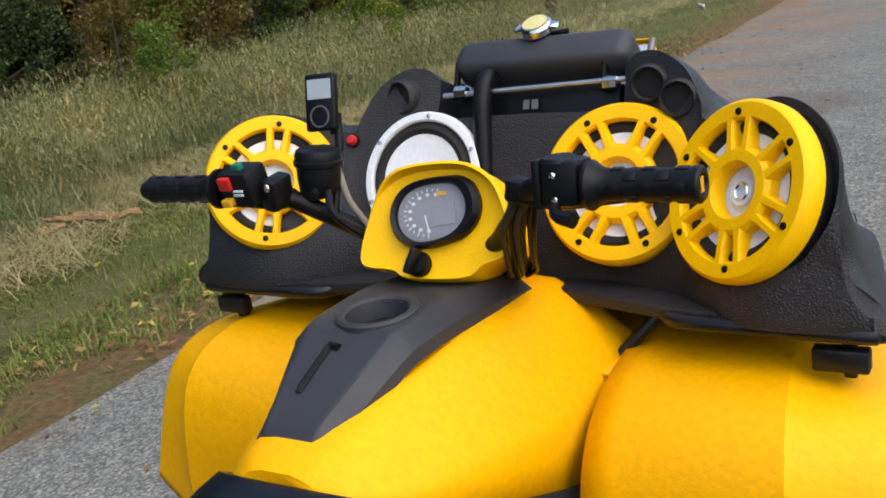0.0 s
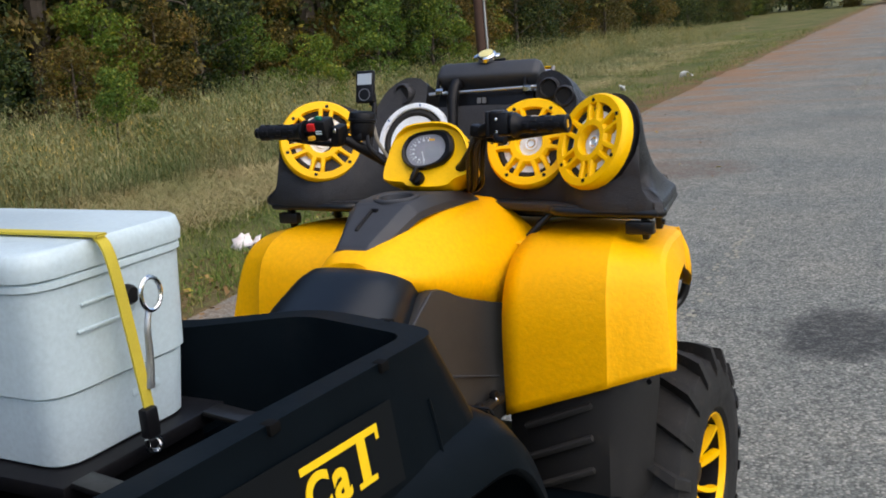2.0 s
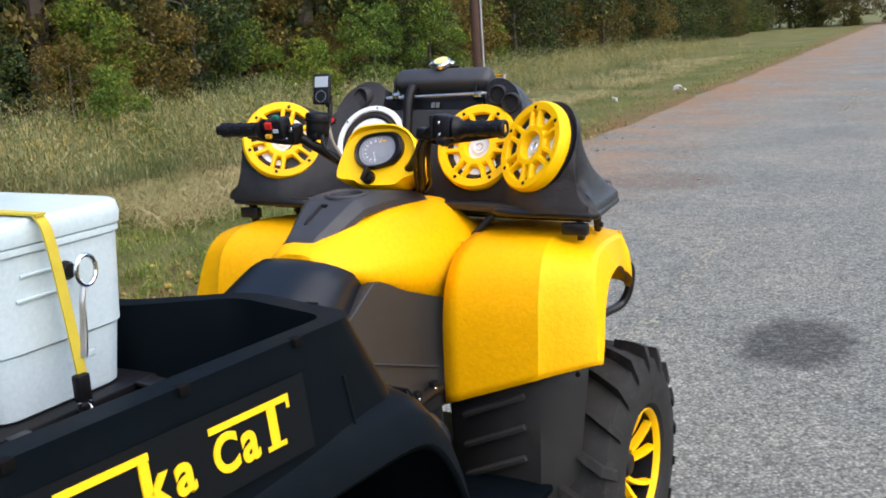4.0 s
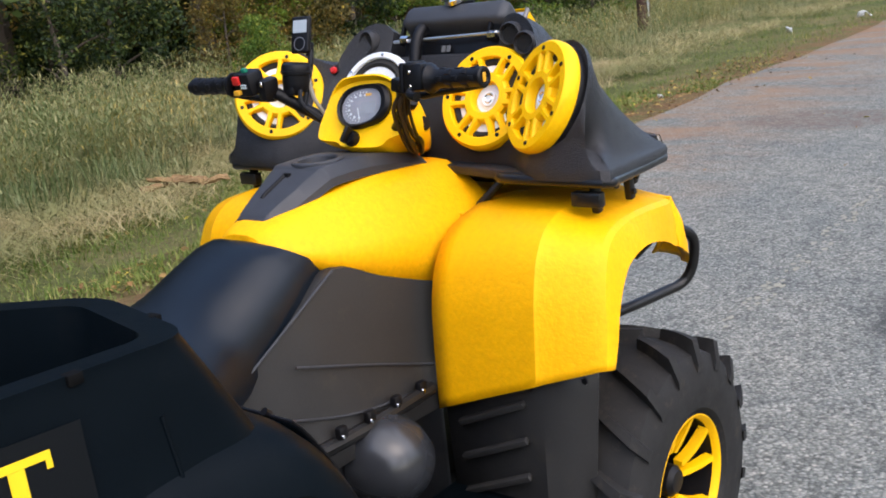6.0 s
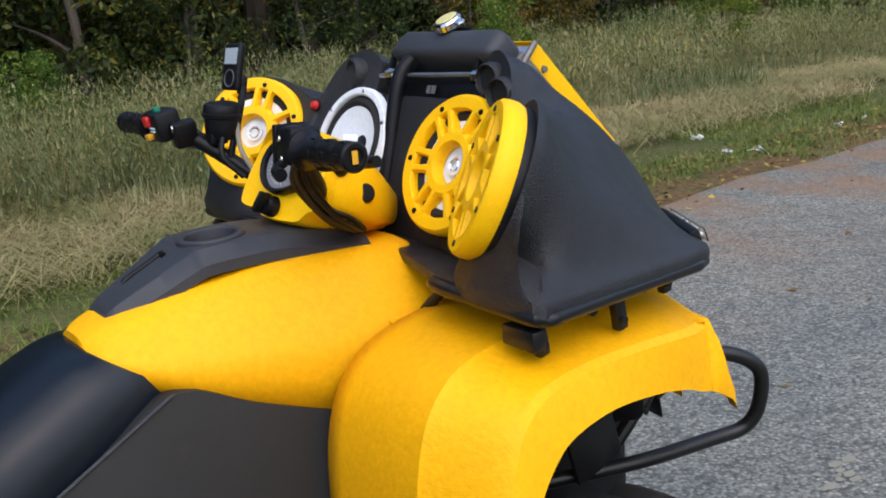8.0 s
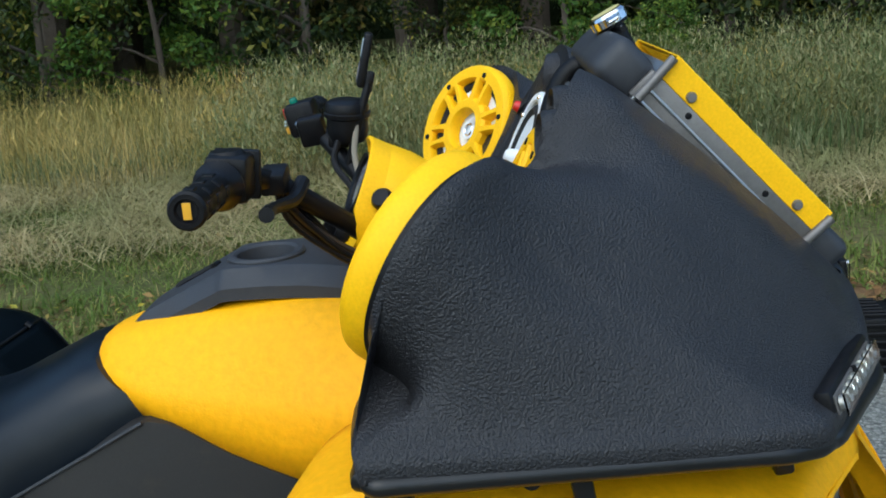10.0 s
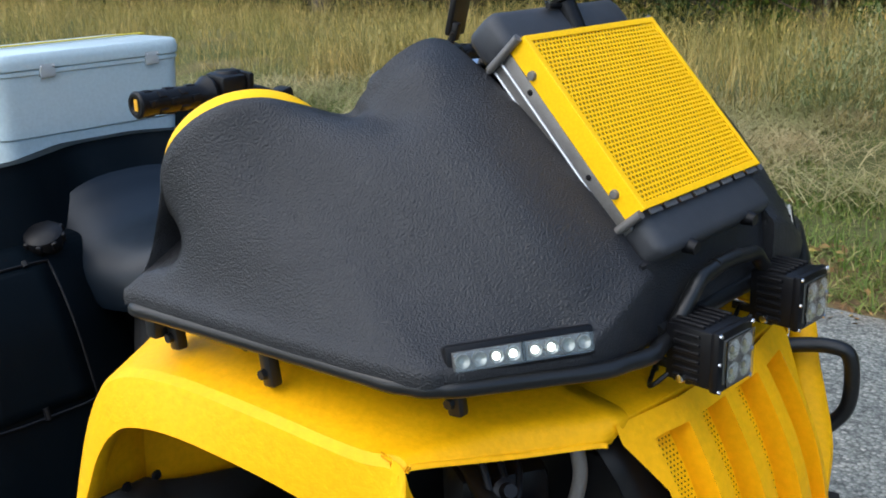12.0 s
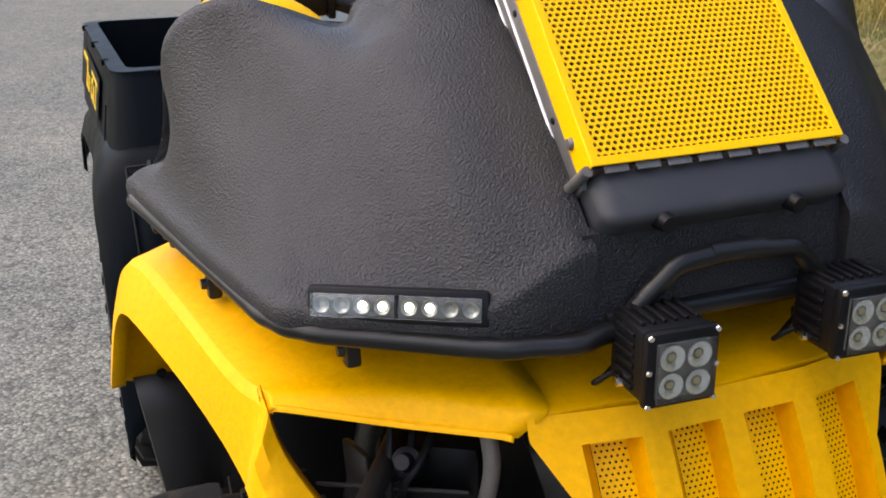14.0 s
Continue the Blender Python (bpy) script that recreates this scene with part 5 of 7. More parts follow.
vs = grid_into(bm, rows, close_v=True)
bm.faces.new(vs[0])
bm.faces.new(vs[-1])
ipod = part("instrument_pod", bm, YELLOW_FLAT, quad, "yellow instrument pod on the handlebar", 40)
# brow over the gauge
bm = bmesh.new()
rows = []
visor = ring[-12:] + ring[:22]
for i, p in enumerate(visor):
    h = min(1.0, i / 8, (len(visor) - 1 - i) / 8)
    rows.append([PODN @ Vector((p.x * k, p.y * k, 0.004 + d * h)) for k, d in ((1.0, 0.0), (1.02, 0.024), (0.97, 0.026), (0.92, 0.008))])
grid_into(bm, rows)
part("pod_brow", bm, YELLOW_FLAT, ipod)
gout = spline([(x, y, 0) for x, y in ((0.0, 0.038), (0.036, 0.032), (0.050, 0.010), (0.046, -0.016), (0.022, -0.034), (-0.020, -0.036), (-0.044, -0.018), (-0.047, 0.010), (-0.030, 0.032))], 4, True)
G0 = PODN @ pose(-0.002, 0.014, 0.012, 0, 0, 8)
rows = [[G0 @ Vector((p.x * k + (0.008 * (k - 1) / 0.2 if p.x > 0.02 else 0), p.y * k, d)) for p in gout] for k, d in ((1.20, -0.004), (1.20, 0.008), (1.12, 0.015), (1.0, 0.012), (0.97, 0.004))]
bm = bmesh.new()
grid_into(bm, rows, close_v=True)
gauge = part("gauge_bezel", bm, BLACK, ipod, "black gauge bezel")
bm = bmesh.new()
bm.faces.new([bm.verts.new(G0 @ Vector((p.x * 0.98, p.y * 0.98, 0.004))) for p in gout])
# face colour lifted to grey to carry the sky's reflection on the glass
GAUGE_FACE = surface("gauge_face", (0.20, 0.20, 0.23), (0.28, 0.28, 0.31), 0.4, 0, 0.5, 30, 200, None)
part("gauge_face", bm, GAUGE_FACE, gauge, "speedometer face greyed for the sky reflected in its glass")
bm = bmesh.new()
for k in range(17):
    a = radians(262 - k * 12.2)
    r0 = 0.0350
    block((0.0052 if k % 2 == 0 else 0.0034, 0.0014, 0.0006), G0 @ pose(r0 * math.cos(a) - 0.001, r0 * 0.84 * math.sin(a), 0.0052, 0, 0, math.degrees(a)), 0, 1, bm)
    if k % 2 == 0:
        r1 = 0.0280
        block((0.0050, 0.0040, 0.0006), G0 @ pose(r1 * math.cos(a) - 0.001, r1 * 0.84 * math.sin(a), 0.0052), 0, 1, bm)
part("gauge_marks", bm, CONE, gauge, smooth=0)
part("gauge_needle", block((0.002, 0.024, 0.0008), G0 @ pose(-0.006, -0.014, 0.0062, 0, 0, 8), 0, 1), CONE, gauge)
part("gauge_display", block((0.034, 0.026, 0.0008), G0 @ pose(0.017, -0.006, 0.0055), 0, 1), plain("lcd_grey", (0.27, 0.28, 0.30), 0.2), gauge)
part("gauge_badge", block((0.014, 0.005, 0.0008), G0 @ pose(0.018, 0.022, 0.0055, 0, 0, -8), 0, 1), AMBER, gauge)
bm = bmesh.new()
rows = [[G0 @ Vector((p.x * k, p.y * k, d)) for p in gout] for k, d in ((0.97, 0.008), (0.6, 0.0105), (0.2, 0.0115))]
vs = grid_into(bm, rows, close_v=True)
bm.faces.new(vs[-1])
part("gauge_glass", bm, GLASS, gauge).visible_shadow = False
key = part("ignition_switch", lathe([(0.0, 0.018), (0.013, 0.018), (0.016, 0.012), (0.017, 0.0)], PODN @ pose(-0.018, -0.052, 0.012), 20), BLACK, ipod, "black ignition switch")
part("ignition_key", block((0.009, 0.034, 0.022), PODN @ pose(-0.018, -0.050, 0.036, 0, 0, -20), 0.003), BLACK, key)
part("socket_cap", lathe([(0.0, 0.016), (0.013, 0.015), (0.016, 0.010), (0.016, 0.0)], facing((0.080, 0.196, 1.086), (0.95, -0.1, 0.3)), 18), BLACK, ipod, "black rubber socket cap")
part("socket_cap", lathe([(0.0, 0.016), (0.011, 0.015), (0.014, 0.010), (0.014, 0.0)], facing((0.096, 0.150, 1.135), (0.8, -0.3, 0.6)), 18), BLACK, ipod, "black rubber socket cap")

# front rack under the pod
RZ = 0.956
TILT = Matrix(((1, 0, 0, 0), (0, 1, 0, 0), (0, -0.075, 1, 0.075 * 0.57), (0, 0, 0, 1)))  # the rack rises towards the rear
rack_path = [(0.225, 0.30, RZ), (0.245, 0.215, RZ), (0.30, 0.165, RZ), (0.51, 0.155, RZ), (0.530, 0.170, RZ), (0.52, 0.215, RZ), (0.466, 0.470, RZ), (0.454, 0.528, RZ), (0.438, 0.562, RZ), (0.410, 0.588, RZ), (0.27, 0.672, RZ), (0.20, 0.690, RZ), (0.150, 0.682, RZ + 0.004), (0.125, 0.688, RZ + 0.035), (0.095, 0.690, RZ + 0.062), (0.04, 0.690, RZ + 0.068)]


def rack_half(s):
    pts = []
    for a, b_ in zip(rack_path, rack_path[1:]):
        a, b_ = Vector(a), Vector(b_)
        pts += [a, a.lerp(b_, 0.5)]
    pts.append(Vector(rack_path[-1]))
    pts.append(Vector((-0.001, 0.690, RZ + 0.068)))
    return [TILT @ p for p in sx(s, pts)]


rack = part("front_rack", tube(rack_half(1), 0.0100, 12, 3), STEEL_BLACK, quad, "black tubular steel front rack")
part("rack_tube", tube([askew(p) for p in rack_half(-1)], 0.0100, 12, 3), STEEL_BLACK, rack)
part("rack_tube", tube([(0.16, 0.672, RZ), (-0.16, 0.672, RZ)], 0.0115, 12, 0), STEEL_BLACK, rack)
for y_ in (0.30, 0.42, 0.54):
    part("rack_tube", tube([(-0.47 + (y_ - 0.3) * 0.15, y_, RZ + 0.004), (0.47 - (y_ - 0.3) * 0.15, y_, RZ - 0.004)], 0.009, 10, 0), STEEL_BLACK, rack)


def rack_feet(s):
    for x, y, z0 in ((0.470, 0.345, 0.912), (0.372, 0.545, 0.880), (0.488, 0.185, 0.918)):
        top = (TILT @ Vector((x, y, RZ))).z
        z0 = max(z0, top - 0.056)
        part("rack_foot", block((0.016, 0.020, top - z0 + 0.01), pose(s * x, y, (top + z0) / 2, 8), 0.004), STEEL_BLACK, rack)
        part("foot_bolt", lathe([(0.0, 0.006), (0.006, 0.006), (0.007, 0.0)], pose(s * (x + 0.008), y, z0 + 0.012, 0, s * 90), 8), STEEL_BLACK, rack)
    part("rack_bracket", block((0.062, 0.022, 0.028), pose(s * 0.482, 0.166, 0.954), 0.004), STEEL_BLACK, rack, "black bracket under the rack corner")
    part("rack_stay", tube(sx(s, [(0.254, 0.238, 0.976), (0.225, 0.222, 0.945), (0.194, 0.210, 0.912)]), 0.0085, 10, 2), STEEL_BLACK, rack, "slanting black rack stay")


both(rack_feet)

# rear cargo box, rear fenders, side door, filler cap
bx = 0.472
RIM = 1.003
SLOT_DARK = plain("slot_shadow_black", (0.002, 0.002, 0.002), 0.8, 0, 0.1)


outer_low = [(0.500, -0.640, 0.835), (0.500, -1.46, 0.835), (-0.500, -1.46, 0.835), (-0.500, -0.640, 0.835), (-0.24, -0.640, 0.835), (-0.10, -0.70, 0.835), (0.10, -0.70, 0.835), (0.24, -0.640, 0.835)]
outer_top = [(0.474, -0.728, RIM - 0.008), (0.480, -1.44, RIM + 0.02), (-0.480, -1.44, RIM + 0.02), (-0.474, -0.728, RIM - 0.008), (-0.25, -0.694, RIM), (-0.075, -0.800, RIM), (0.075, -0.800, RIM), (0.25, -0.694, RIM)]
inner_top = [(0.440, -0.765, RIM - 0.006), (0.446, -1.40, RIM + 0.022), (-0.446, -1.40, RIM + 0.022), (-0.440, -0.765, RIM - 0.006), (-0.25, -0.732, RIM), (-0.09, -0.836, RIM), (0.09, -0.836, RIM), (0.25, -0.732, RIM)]
inner_low = [(0.425, -0.775, 0.80), (0.43, -1.39, 0.80), (-0.43, -1.39, 0.80), (-0.425, -0.775, 0.80), (-0.24, -0.750, 0.80), (-0.10, -0.85, 0.80), (0.10, -0.85, 0.80), (0.24, -0.750, 0.80)]


def round_loop(loop, r, seg=4):
    out = []
    n = len(loop)
    for i in range(n):
        p = Vector(loop[i])
        a, b_ = (Vector(loop[i - 1]) - p).normalized(), (Vector(loop[(i + 1) % n]) - p).normalized()
        for k in range(seg + 1):
            t = k / seg
            out.append((p + a * r) * (1 - t) ** 2 + p * 2 * t * (1 - t) + (p + b_ * r) * t ** 2)
        e = Vector(loop[(i + 1) % n])
        for k in (0.2, 0.35, 0.5, 0.65, 0.8):
            out.append((p + b_ * r).lerp(e - b_ * r, k))
    return out


bm = bmesh.new()
loops = []
for lp, r in ((outer_low, 0.06), (outer_top, 0.045), (inner_top, 0.03), (inner_low, 0.03)):
    loops.append(round_loop(lp, r))
rows = [loops[0], [a.lerp(b_, 0.93) for a, b_ in zip(loops[0], loops[1])], loops[1], [a + Vector((0, 0, 0.006)) for a in loops[1]], [a + Vector((0, 0, 0.006)) for a in loops[2]], [a.lerp(b_, 0.06) for a, b_ in zip(loops[2], loops[3])], loops[3]]
rows = [[(x, y, z + (0.0 if i in (0, 6) else -0.0)) for x, y, z in r] for i, r in enumerate(rows)]
vs = grid_into(bm, rows, close_v=True)
bm.faces.new(vs[-1])
box = part("cargo_box", bm, PLASTIC, quad, "scratched black plastic cargo box", 38)
# slots not cut into the rim: black blocks stand for the shade inside
for y_, sd in ((-0.883, 1), (-1.110, 1), (-1.36, 1), (-0.893, -1), (-1.124, -1), (-1.36, -1)):
    part("rim_slot", block((0.016, 0.018, 0.0125), pose(sd * (0.4715 + 0.0085 * (-0.728 - y_)), y_, RIM - 0.0072 + (-0.728 - y_) * 0.0393), 0.001), SLOT_DARK, box, "black block standing for the shade in a tie-down slot")
part("rim_slot", block((0.022, 0.014, 0.010), pose(0.377, -0.712, RIM - 0.0035), 0.001), SLOT_DARK, box)
part("wall_rib", tube([(0.498, -0.790, 0.846), (0.486, -0.795, 0.925)], 0.0035, 8, 0), PLASTIC, box)
# lettering on the box side
LETTER = plain("yellow_decal", (0.85, 0.55, 0.005), 0.4)


def lettering(text, size, m, depth=0.0012):
    cu = bpy.data.curves.new("text", "FONT")
    cu.body, cu.size, cu.extrude, cu.offset = text, size, depth, 0.0021
    t = bpy.data.objects.new("text", cu)
    scene.collection.objects.link(t)
    bpy.context.view_layer.update()
    me = bpy.data.meshes.new_from_object(t.evaluated_get(bpy.context.evaluated_depsgraph_get()))
    bpy.data.objects.remove(t)
    me.transform(m)
    me.materials.clear()
    return me


def decal_pose(y, z):
    lean = math.atan2(0.026, 0.17)
    x = 0.474 + (1.0 - z) * 0.153 + 0.0045 + 0.0085 * (-0.728 - y)
    return Matrix.Translation((x, y, z)) @ Matrix(((0, -math.sin(lean), math.cos(lean)), (1, 0, 0), (0, math.cos(lean), math.sin(lean)))).to_4x4() @ pose(0, 0, 0, 0, 0, -2.9)


decal = part("panel_decal", block((0.50, 0.105, 0.001), decal_pose(-1.145, 0.923), 0, 1), plain("black_decal", (0.003, 0.004, 0.005), 0.5, 0, 0.12), box, "black decal with yellow lettering")
UP = pose(0, 0, 0.0012)
for text, size, y_, z_ in (("C", 0.066, -1.092, 0.895), ("a", 0.076, -1.040, 0.892), ("k", 0.076, -1.207, 0.902), ("a", 0.074, -1.158, 0.899)):
    part("letter", lettering(text, size, decal_pose(y_, z_) @ UP), LETTER, decal, "yellow letter " + text, 0)


def strokes(name, boxes, label=""):
    bm = bmesh.new()
    for y0, y1, z0, z1 in boxes:
        ym = (y0 + y1) / 2
        block((y1 - y0, z1 - z0, 0.0024), decal_pose(ym, (z0 + z1) / 2 + 0.05 * (-1.0 - ym)) @ UP, 0, 1, bm)
    part(name, bm, LETTER, decal, label, 0)


strokes("letter", ((-1.090, -0.933, 0.941, 0.950), (-0.940, -0.933, 0.931, 0.941), (-0.982, -0.964, 0.893, 0.941), (-0.992, -0.953, 0.886, 0.893)), "yellow letter T with a long bar")
strokes("letter_bar", ((-1.320, -1.189, 0.947, 0.956), (-1.207, -1.193, 0.894, 0.947), (-1.213, -1.186, 0.891, 0.896)))


def rear_fender(s):
    """Rounded dark fender over the rear wheel, falling forward to the footwell."""
    prof = [(-0.430, 0.36), (-0.462, 0.50), (-0.497, 0.61), (-0.530, 0.70), (-0.572, 0.775), (-0.617, 0.828), (-0.67, 0.852), (-0.780, 0.858), (-1.0, 0.857), (-1.25, 0.846), (-1.40, 0.80), (-1.47, 0.70)]
    bm = bmesh.new()
    rows = []
    for y, z in [(p.x, p.y) for p in spline([(a, b_, 0) for a, b_ in prof], 4)]:
        e = -0.026 * min(1.0, max(0.0, (-0.6 - y) / 0.3))
        rows.append(sx(s, [(0.16, y, z + 0.012), (0.36, y, z + 0.016), (0.46, y, z + 0.012), (0.505 + e * 0.6, y, z - 0.002), (0.535 + e, y - 0.004, z - 0.030), (0.548 + e, y - 0.01, z - 0.075), (0.540 + e, y - 0.012, z - 0.085)]))
    grid_into(bm, rows)
    f = thicken(part("rear_fender", bm, PLASTIC, quad, "rounded dark grey rear fender", 45), 0.006)
    # storage door lying on the curved front of the fender, with its seal and latches
    line = [Vector((0, p.x, p.y)) for p in spline([(a, b_, 0) for a, b_ in prof], 8)][12:40]

    def on(x, t, lift):
        k = min(max(t, 0.0), 0.999) * (len(line) - 1)
        i0 = int(k)
        p = line[i0].lerp(line[i0 + 1], k - i0)
        d_ = (line[min(i0 + 2, len(line) - 1)] - line[max(i0 - 1, 0)]).normalized()
        return Vector((s * x, p.y, p.z + 0.014)) + Vector((0, d_.z, -d_.y)) * (lift + 0.003)

    bm = bmesh.new()
    grid_into(bm, [[on(0.272 + 0.2 * a / 6, 0.04 + 0.9 * b_ / 16, 0.002) for b_ in range(17)] for a in range(7)])
    d = thicken(part("storage_door", bm, PLASTIC, f, "closed storage door with black latches", 45), 0.003)
    loop = [on(0.265, 0.02 + 0.94 * k / 12, 0.002) for k in range(13)] + [on(0.30 + 0.03 * k, 0.97, 0.002) for k in range(5)] + [on(0.478, 0.96 - 0.94 * k / 12, 0.002) for k in range(13)] + [on(0.42 - 0.03 * k, 0.01, 0.002) for k in range(5)]
    part("door_seal", tube(loop, 0.0026, 6, 0, False, None, True), BLACK, d)
    for x, t in ((0.31, 0.985), (0.43, 0.985), (0.37, 0.02)):
        p0, p1 = on(x, t - 0.04, 0.004), on(x, t + 0.04, 0.004)
        part("door_latch", tube([p0, p1], 0.006, 8, 0), BLACK, d, "black rubber latch")


both(rear_fender)
fm = facing((0.245, -0.640, 0.858), (0.30, 0.3, 0.9))
cap_prof = [(0.0, 0.030), (0.030, 0.029), (0.037, 0.024), (0.039, 0.006), (0.030, 0.0), (0.030, -0.03)]
fc = part("fuel_cap", lathe(cap_prof, fm, 30), BLACK, quad, "black fuel filler cap beside the seat")
bm = bmesh.new()
for k in range(8):
    a = 2 * math.pi * k / 8
    block((0.012, 0.012, 0.018), fm @ pose(0.037 * math.cos(a), 0.037 * math.sin(a), 0.014, 0, 0, math.degrees(a)), 0.004, 2, bm)
part("cap_lobes", bm, BLACK, fc)
part("tail_frame", block((0.5, 0.6, 0.2), pose(0, -1.05, 0.62), 0.03), BLACK, quad)

# ---- speaker pod on the front rack ----
PB = 0.958
pod = thing("speaker_pod", (0, 0.4, PB), "black spray-lined speaker pod with yellow grilles on the front rack", "speaker pod")
N4 = Vector((-0.47, -0.79, 0.40)).normalized()
N3 = Vector((0.02, -0.90, 0.43)).normalized()
C4 = Vector((0.371, 0.217, 1.133))
N1 = Vector((0.55, -0.73, 0.40)).normalized()
C1 = Vector((-0.387, 0.250, 1.143))
C3 = Vector((0.179, 0.320, 1.114))
LIP = 0.115


def lip_point(deg, c=C4, n=N4):
    m = facing(c - n * 0.024, n)
    a = radians(deg)
    return m @ Vector((LIP * math.cos(a), LIP * math.sin(a), 0))


# stations from the outer rear corner inward: rim, front base, rear base
front = [(0.530, 0.162), (0.517, 0.225), (0.496, 0.325), (0.474, 0.430), (0.446, 0.548), (0.418, 0.578), (0.372, 0.603)]
rear = [(0.520, 0.150), (0.500, 0.147), (0.474, 0.144), (0.444, 0.142), (0.412, 0.142), (0.385, 0.148), (0.352, 0.160)]
LOBE = (-38, -8, 22, 48, 72, 94, 116)
INNER = [
    (Vector((0.300, 0.315, 1.198)), (0.330, 0.626), (0.316, 0.190)),
    (Vector((0.288, 0.334, 1.220)), (0.300, 0.642), (0.290, 0.216)),
    (Vector((0.264, 0.357, 1.258)), (0.272, 0.658), (0.262, 0.238)),
    (Vector((0.224, 0.376, 1.281)), (0.235, 0.668), (0.228, 0.254)),
    (Vector((0.188, 0.386, 1.279)), (0.196, 0.672), (0.196, 0.266)),
    (Vector((0.168, 0.390, 1.262)), (0.172, 0.672), (0.166, 0.274)),
]


def pod_half(s):
    k = 6
    # the far lobe sits a little wider and further forward
    lobe = (C4, N4) if s > 0 else (Vector((0.395, 0.226, 1.143)), Vector((-0.53, -0.75, 0.40)).normalized())
    STA = [(lip_point(deg, *lobe), f, r) for deg, f, r in zip(LOBE, front, rear)] + INNER
    T = spline([a for a, _, _ in STA], k)
    # the front edge climbs to the lip of the radiator recess at its inner end
    lift = [0] * 9 + [0.014, 0.036, 0.056, 0.060]
    wide, draw = (0.0, 0.0) if s > 0 else (0.01, -0.026)
    F = spline([TILT @ Vector((f[0] + (wide if f[1] < 0.4 else draw) * (f[0] > 0.4), f[1] - 0.1 * h, PB + 0.026 + h)) for (_, f, _), h in zip(STA, lift)], k)
    R = spline([TILT @ Vector((r[0] + wide * (r[0] > 0.4), r[1], PB + 0.022)) for _, _, r in STA], k)
    rows = []
    n = len(T)
    S = []
    for i in range(n):
        w = min(i, n - 1 - i, 24)
        S.append(sum((T[q] for q in range(i - w, i + w + 1)), Vector()) / (2 * w + 1))
    for i in range(n):
        t, f, r = T[i], F[i], R[i]
        u = i / (n - 1)
        ahead = Vector((0.22 * (1 - u), 0.86, -0.42 + 0.10 * u)).normalized()
        near = max(0.0, 1 - u / 0.30)
        p1 = S[i] + ahead * (0.07 + 0.03 * u)
        # the sheet sags a little between rim and hem, and flares out over the hem
        hem = f + (Vector((0.2, 0.38, f.z)) - f).normalized() * 0.030 + Vector((0, 0, 0.030))
        p2 = hem * near + (f.lerp(S[i], 0.42) + Vector((0, 0, -0.010 - 0.032 * (1 - u)))) * (1 - near)
        k_ = max(0.0, min(1.0, (u - 0.40) / 0.42))
        k_ = k_ * k_ * (3 - 2 * k_)
        p1 = p1.lerp(Vector((t.x * 0.7 + f.x * 0.3, 0.462, 1.240)), k_)
        p2 = p2.lerp(Vector((t.x * 0.3 + f.x * 0.7, 0.598, 1.110)), k_)
        # rear sheet with a small rolled lip, then over the rim, then down the front sheet
        row = [r + Vector((0, 0.002, -0.022)), r, r.lerp(t, 0.25), r.lerp(t, 0.5), r.lerp(t, 0.75), r.lerp(t, 0.93)]
        row += [t + (t - r).normalized() * 0.004 - ahead * 0.004, t + ahead * 0.010 + Vector((0, 0, 0.003))]
        a = S[i] + ahead * 0.010 + Vector((0, 0, 0.003))
        for j in range(1, 17):
            v = (j / 16) ** 1.25
            row.append(a * (1 - v) ** 3 + p1 * 3 * v * (1 - v) ** 2 + p2 * 3 * v * v * (1 - v) + f * v ** 3 + (t - S[i]) * max(0.0, 1 - v / 0.42) ** 2)
        out = Vector((f.x - 0.2, f.y - 0.38, 0)).normalized()
        row += [f + out * 0.006 - Vector((0, 0, 0.004)), f + out * 0.009 - Vector((0, 0, 0.012)), Vector((f.x + out.x * 0.008, f.y + out.y * 0.008, (TILT @ Vector((f.x, f.y, PB))).z + 0.002))]
        # a dent between the speaker lobe and the hump over the bass ports
        for j in range(8, len(row) - 3):
            p = row[j]
            d1 = (p - Vector((0.288, 0.398, 1.206))).length / 0.026
            d2 = (p - Vector((0.246, 0.405, 1.250))).length / 0.032
            d3 = (p - Vector((0.262, 0.440, 1.175))).length / 0.030
            row[j] = p + Vector((0.25, 0.60, 0.75)) * (-0.013 * math.exp(-d1 * d1) + 0.008 * math.exp(-d2 * d2) + 0.003 * math.exp(-d3 * d3))
        rows.append([Vector((s * p.x, p.y, p.z)) for p in row])
    bm = bmesh.new()
    vs = grid_into(bm, rows)
    # close the inner cheek
    bm.faces.new(vs[-1])
    bm.faces.new(vs[0])
    return bm


both(lambda s: part("shell", pod_half(s), LINER, pod, "black textured shell of the pod", 50))
# middle section behind and below the radiator
bm = bmesh.new()
rows = []
for x in np.linspace(-0.145, 0.182, 9):
    dip = 0.004 * math.cos(x / 0.17 * math.pi / 2)
    rows.append([Vector((x, 0.274 + dip * 3, PB)), Vector((x, 0.274 + dip * 3, PB + 0.02)), Vector((x, 0.362, 1.196)), Vector((x, 0.370, 1.208 + dip)), Vector((x, 0.382, 1.206 + dip)), Vector((x, 0.450, 1.150)), Vector((x, 0.585, 1.020)), Vector((x, 0.638, 1.012)), Vector((x, 0.646, 1.040)), Vector((x, 0.654, 1.046)), Vector((x, 0.664, 1.042)), Vector((x, 0.672, 0.99)), Vector((x, 0.674, PB - 0.004))])
grid_into(bm, rows)
part("middle_shell", bm, LINER, pod, smooth=40)
